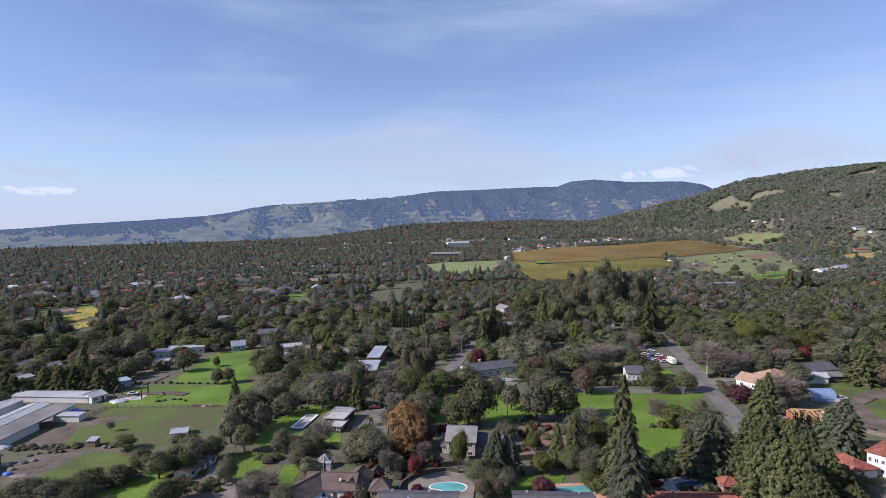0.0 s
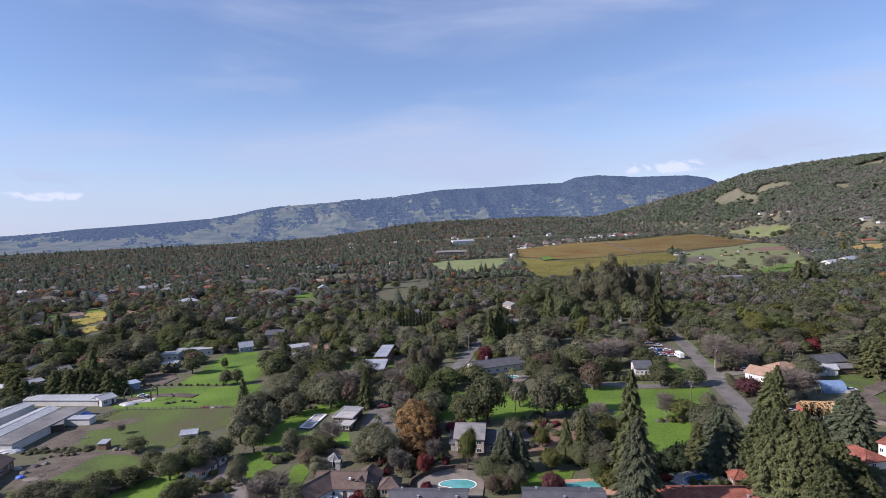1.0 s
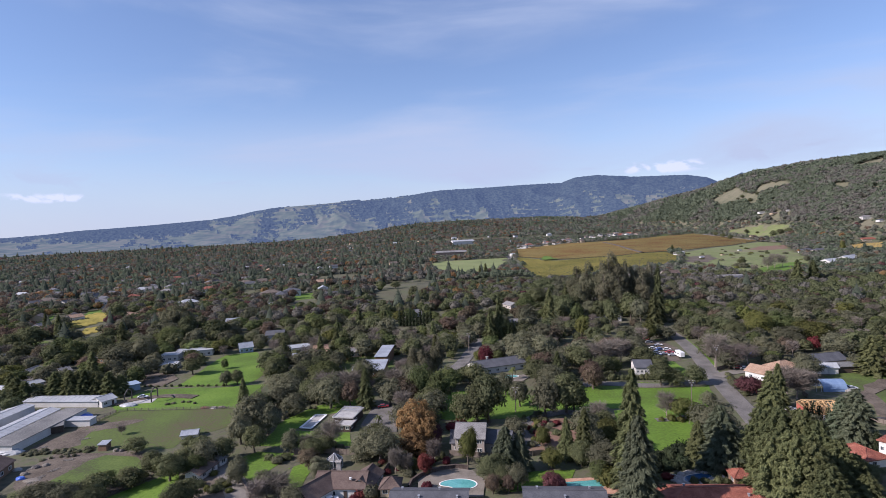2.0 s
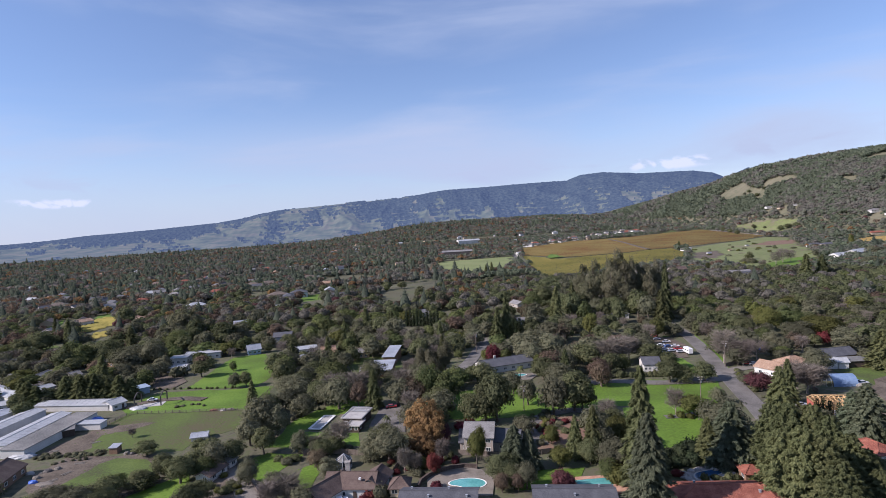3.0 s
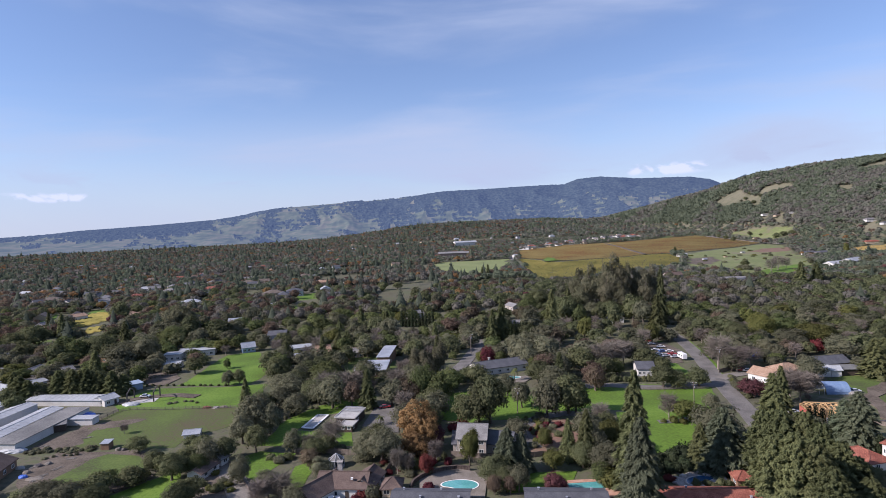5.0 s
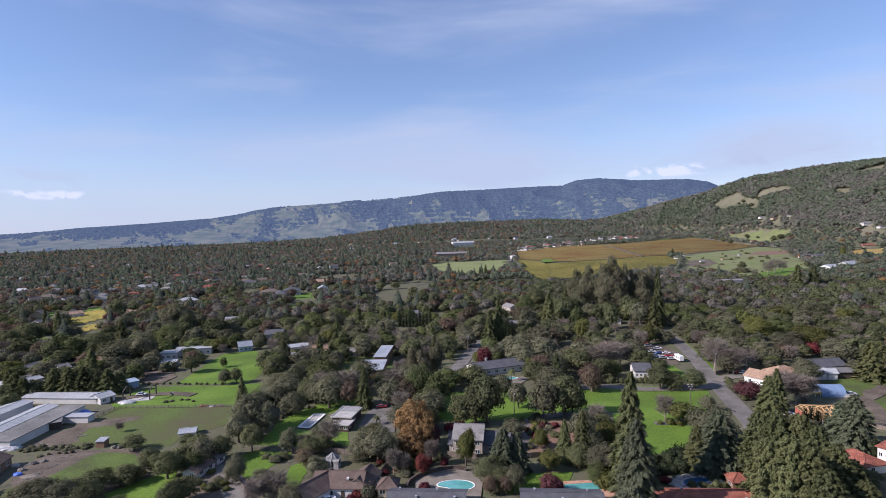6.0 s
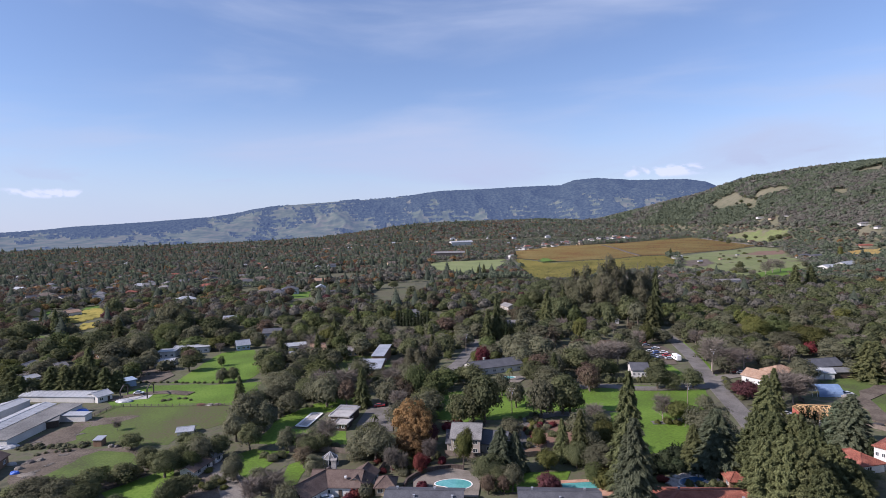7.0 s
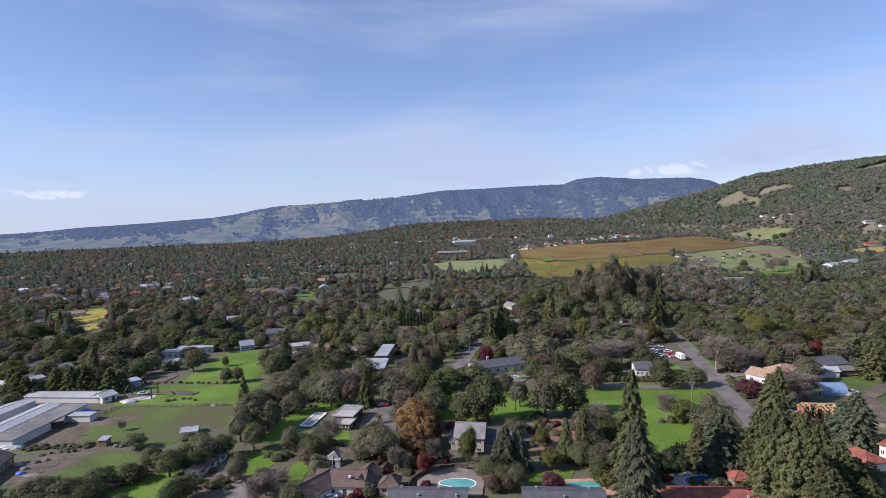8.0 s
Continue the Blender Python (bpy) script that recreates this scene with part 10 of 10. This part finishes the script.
def far_woods(name, label, x, y, h, w, form, material, n, seed):
    """Many far trees as one object: each a small crown of leaf clumps over a stub of trunk."""
    r = np.random.RandomState(seed)
    V, F, k = [], [], 0
    protos = []
    for q in range(6):
        if form == "cone":
            m = int(n * 1.5)
            f = r.uniform(0, 1, m) ** 1.25
            a = r.uniform(0, 6.283, m)
            rad = (1 - f) ** 0.85 * r.uniform(0.6, 1.05, m)
            c = np.stack([np.cos(a) * rad, np.sin(a) * rad, 0.05 + 0.95 * f], -1)
            nn = np.stack([np.cos(a), np.sin(a), np.full(m, 0.55)], -1) + r.normal(size=(m, 3)) * 0.25
            size = 2.6 / math.sqrt(m) * (1.25 - f)
            tall = np.array([1, 1, 0.26])
            body = np.array([(math.cos(k * 1.2566) * 0.78, math.sin(k * 1.2566) * 0.78, 0.02) for k in range(5)] + [(0, 0, 0.9)])
            bf = np.array([(k, (k + 1) % 5, 5) for k in range(5)])
        else:
            m = n
            d = r.normal(size=(m, 3))
            d /= np.linalg.norm(d, axis=1, keepdims=True)
            d[:, 2] = np.abs(d[:, 2]) * 1.15 - 0.25
            bumps = r.normal(size=(9, 3))
            bumps /= np.linalg.norm(bumps, axis=1, keepdims=True)
            near = np.clip((d @ bumps.T).max(1) - 0.75, 0, 1)
            c = d * (r.uniform(0.72, 0.98, m) + near * 0.7)[:, None] * np.array([1, 1, 0.44]) + [0, 0, 0.54]
            nn = d + r.normal(size=(m, 3)) * 0.28
            size = np.full(m, 2.7 / math.sqrt(m))
            tall = np.array([1, 1, 0.55])
            if m > 60:
                body, bf = ball(0.74, np.zeros(3), r, 0.14)
            else:
                body = np.array([(1, 0, 0), (0, 1, 0), (-1, 0, 0), (0, -1, 0), (0, 0, 1.0)]) * (0.8 * (1 + r.uniform(-0.12, 0.12, (5, 1))))
                bf = np.array([(0, 1, 4), (1, 2, 4), (2, 3, 4), (3, 0, 4)])
            body = body * np.array([1, 1, 0.46]) + [0, 0, 0.5]
        nn = nn / np.linalg.norm(nn, axis=1, keepdims=True)
        u = np.cross(nn, r.normal(size=(m, 3)))
        u /= np.linalg.norm(u, axis=1, keepdims=True)
        v = np.cross(nn, u)
        s = (size * r.uniform(0.65, 1.3, m))[:, None]
        vs = np.stack([c + u * s * 0.66 * tall, c + (v * 0.56 - u * 0.36) * s * tall, c - (v * 0.56 + u * 0.36) * s * tall], 1).reshape(-1, 3)
        fs = np.arange(3 * m).reshape(m, 3)
        fs = np.concatenate([fs, bf + len(vs), np.array([(0, 1, 3), (1, 2, 3), (2, 0, 3)]) + len(vs) + len(body)])
        vs = np.concatenate([vs, body, [(0.08, 0, 0), (-0.05, 0.07, 0), (-0.05, -0.07, 0), (0, 0, 0.6)]])
        protos.append((vs, fs))
    z = terrain(x, y)
    pick = r.randint(0, 6, len(x))
    for q, (vs, fs) in enumerate(protos):
        m = np.where(pick == q)[0]
        a = r.uniform(0, 6.283, len(m))
        c, s = np.cos(a)[:, None], np.sin(a)[:, None]
        ww = w[m][:, None]
        X = (vs[None, :, 0] * c - vs[None, :, 1] * s) * ww + x[m][:, None]
        Y = (vs[None, :, 0] * s + vs[None, :, 1] * c) * ww + y[m][:, None]
        Z = vs[None, :, 2] * h[m][:, None] + z[m][:, None] - 0.2
        V.append(np.stack([X, Y, Z], -1).reshape(-1, 3))
        F.append((fs[None] + (np.arange(len(m)) * len(vs))[:, None, None]).reshape(-1, 3) + k)
        k += len(m) * len(vs)
    ob = new(name, tri_mesh(name, np.concatenate(V), np.concatenate(F), material))
    tagged(ob, label, "woods", kind="stuff")


def woods():
    r = np.random.RandomState(77)
    mixes = {
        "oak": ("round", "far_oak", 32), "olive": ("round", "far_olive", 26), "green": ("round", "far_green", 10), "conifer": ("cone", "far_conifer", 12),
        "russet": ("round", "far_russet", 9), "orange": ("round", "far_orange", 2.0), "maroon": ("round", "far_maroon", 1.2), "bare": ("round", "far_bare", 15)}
    names = list(mixes)
    p = np.array([mixes[k][2] for k in names], float)
    p /= p.sum()
    for tag, d0, d1, cell, n, half, size in (("near", 470, 720, 9.0, 130, 41, 1.0), ("middle", 720, 1050, 9.0, 54, 41, 1.0), ("distant", 1050, 2100, 12.0, 26, 41, 1.1), ("remote", 2100, 3400, 17.5, 13, 41, 1.35)):
        x, y = spots(d0, d1, cell, int(d0), half, 0.05, 110.0)
        if d0 > 1000:
            hx, hy = spots(d0, d1, cell * 0.85, int(d0) + 7, half, -0.2, 90.0)
            m = terrain(hx, hy) > 42
            x, y = np.concatenate([x, hx[m]]), np.concatenate([y, hy[m]])
        az = np.degrees(np.arctan2(x, y))
        ok = np.hypot(x, y) < np.interp(az, [-40, -15, 0, 10], [2750, 2900, 3350, 3400])
        x, y, az = x[ok], y[ok], az[ok]
        kind = r.choice(len(names), len(x), p=p)
        hill = terrain(x, y) > 40 + 20 * (np.hypot(x, y) > 2600)
        swap = hill & (kind > 1)
        kind[swap] = r.randint(0, 2, swap.sum())
        patch = waves(x, y, 260, 31) + 0.5 * waves(x, y, 90, 32)
        kind[(patch > 0.34) & (kind > 0) & (kind < 3)] = 0
        dull = (patch < -0.30) & (kind < 3)
        kind[dull] = r.choice([1, 1, 7, 4], dull.sum())
        slope = waves(x, y, 520, 33) + 0.6 * waves(x, y, 170, 34)
        kind[hill] = np.where(slope[hill] + r.uniform(-0.35, 0.35, hill.sum()) > -0.05, 0, r.choice([1, 1, 7, 7], hill.sum()))
        town = (~hill) & (az < 8)
        swap = town & (r.uniform(0, 1, len(x)) < 0.26)
        kind[swap] = r.choice([3, 3, 3, 4, 4, 4, 4, 5, 7, 7, 7], swap.sum())
        swap = (kind > 4) & (kind < 7) & (r.uniform(0, 1, len(x)) < 0.12)
        kind[swap] = r.randint(0, 2, swap.sum())
        swap = (az > 8) & (kind > 3) & (kind < 7) & (r.uniform(0, 1, len(x)) < 0.6)
        kind[swap] = r.randint(0, 2, swap.sum())
        swap = (kind == 3) & (d0 < 700) & (r.uniform(0, 1, len(x)) < 0.6)
        kind[swap] = r.randint(0, 3, swap.sum())
        swap = (az > 4) & (kind == 3) & (r.uniform(0, 1, len(x)) < 0.75)
        kind[swap] = r.randint(0, 2, swap.sum())
        swap = (az > 4) & (kind == 2) & (r.uniform(0, 1, len(x)) < 0.7)
        kind[swap] = 1
        for i, k in enumerate(names):
            m = kind == i
            form, mat, _ = mixes[k]
            # broadleaf trees of the nearest band take leaf colours without the haze tint
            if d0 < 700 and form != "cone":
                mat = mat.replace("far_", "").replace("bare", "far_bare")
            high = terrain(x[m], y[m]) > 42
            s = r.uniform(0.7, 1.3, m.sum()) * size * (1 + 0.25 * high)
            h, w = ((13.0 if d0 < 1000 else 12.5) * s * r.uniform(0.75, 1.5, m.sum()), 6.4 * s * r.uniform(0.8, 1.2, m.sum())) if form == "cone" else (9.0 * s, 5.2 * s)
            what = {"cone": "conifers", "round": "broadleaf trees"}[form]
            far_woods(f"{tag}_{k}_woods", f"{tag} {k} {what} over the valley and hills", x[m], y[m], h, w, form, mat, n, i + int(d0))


woods()


# ---- rough grass ----
def tufts():
    """Uneven tufts over the near fields, as one object for each kind of grass."""
    r = np.random.RandomState(15)
    for material, label in (("grass", "rough green grass tufts on the lawns"), ("bright_grass", "bright green grass tufts in the paddocks"), ("pasture", "short worn tufts over the grazed pasture")):
        pts = []
        for poly, mat in FIELDS:
            lo, hi = poly.min(0), poly.max(0)
            if mat != material or np.hypot(*poly.mean(0)) > 340:
                continue
            n = int((hi - lo).prod() / 5.0)
            x, y = r.uniform(lo[0], hi[0], n), r.uniform(lo[1], hi[1], n)
            ok = point_in(poly, x, y) & (waves(x, y, 14, 4) + r.uniform(-0.6, 0.6, n) > 0.0)
            pts.append(np.stack([x[ok], y[ok]], -1))
        p = np.concatenate(pts)
        n = len(p)
        w, h, a = r.uniform(0.3, 0.8, n), r.uniform(0.05, 0.14, n), r.uniform(0, 6.283, n)
        rim = [np.stack([p[:, 0] + np.cos(a + q * 1.571) * w, p[:, 1] + np.sin(a + q * 1.571) * w, np.full(n, 0.02)], -1) for q in range(4)]
        tip = np.stack([p[:, 0], p[:, 1], h + 0.14], -1)
        v = np.stack(rim + [tip], 1).reshape(-1, 3)
        f = (np.array([(0, 1, 4), (1, 2, 4), (2, 3, 4), (3, 0, 4)])[None] + (np.arange(n) * 5)[:, None, None]).reshape(-1, 3)
        tagged(new(material + "_tufts", tri_mesh(material + "_tufts", v, f, material)), label, "grass", kind="stuff")


tufts()
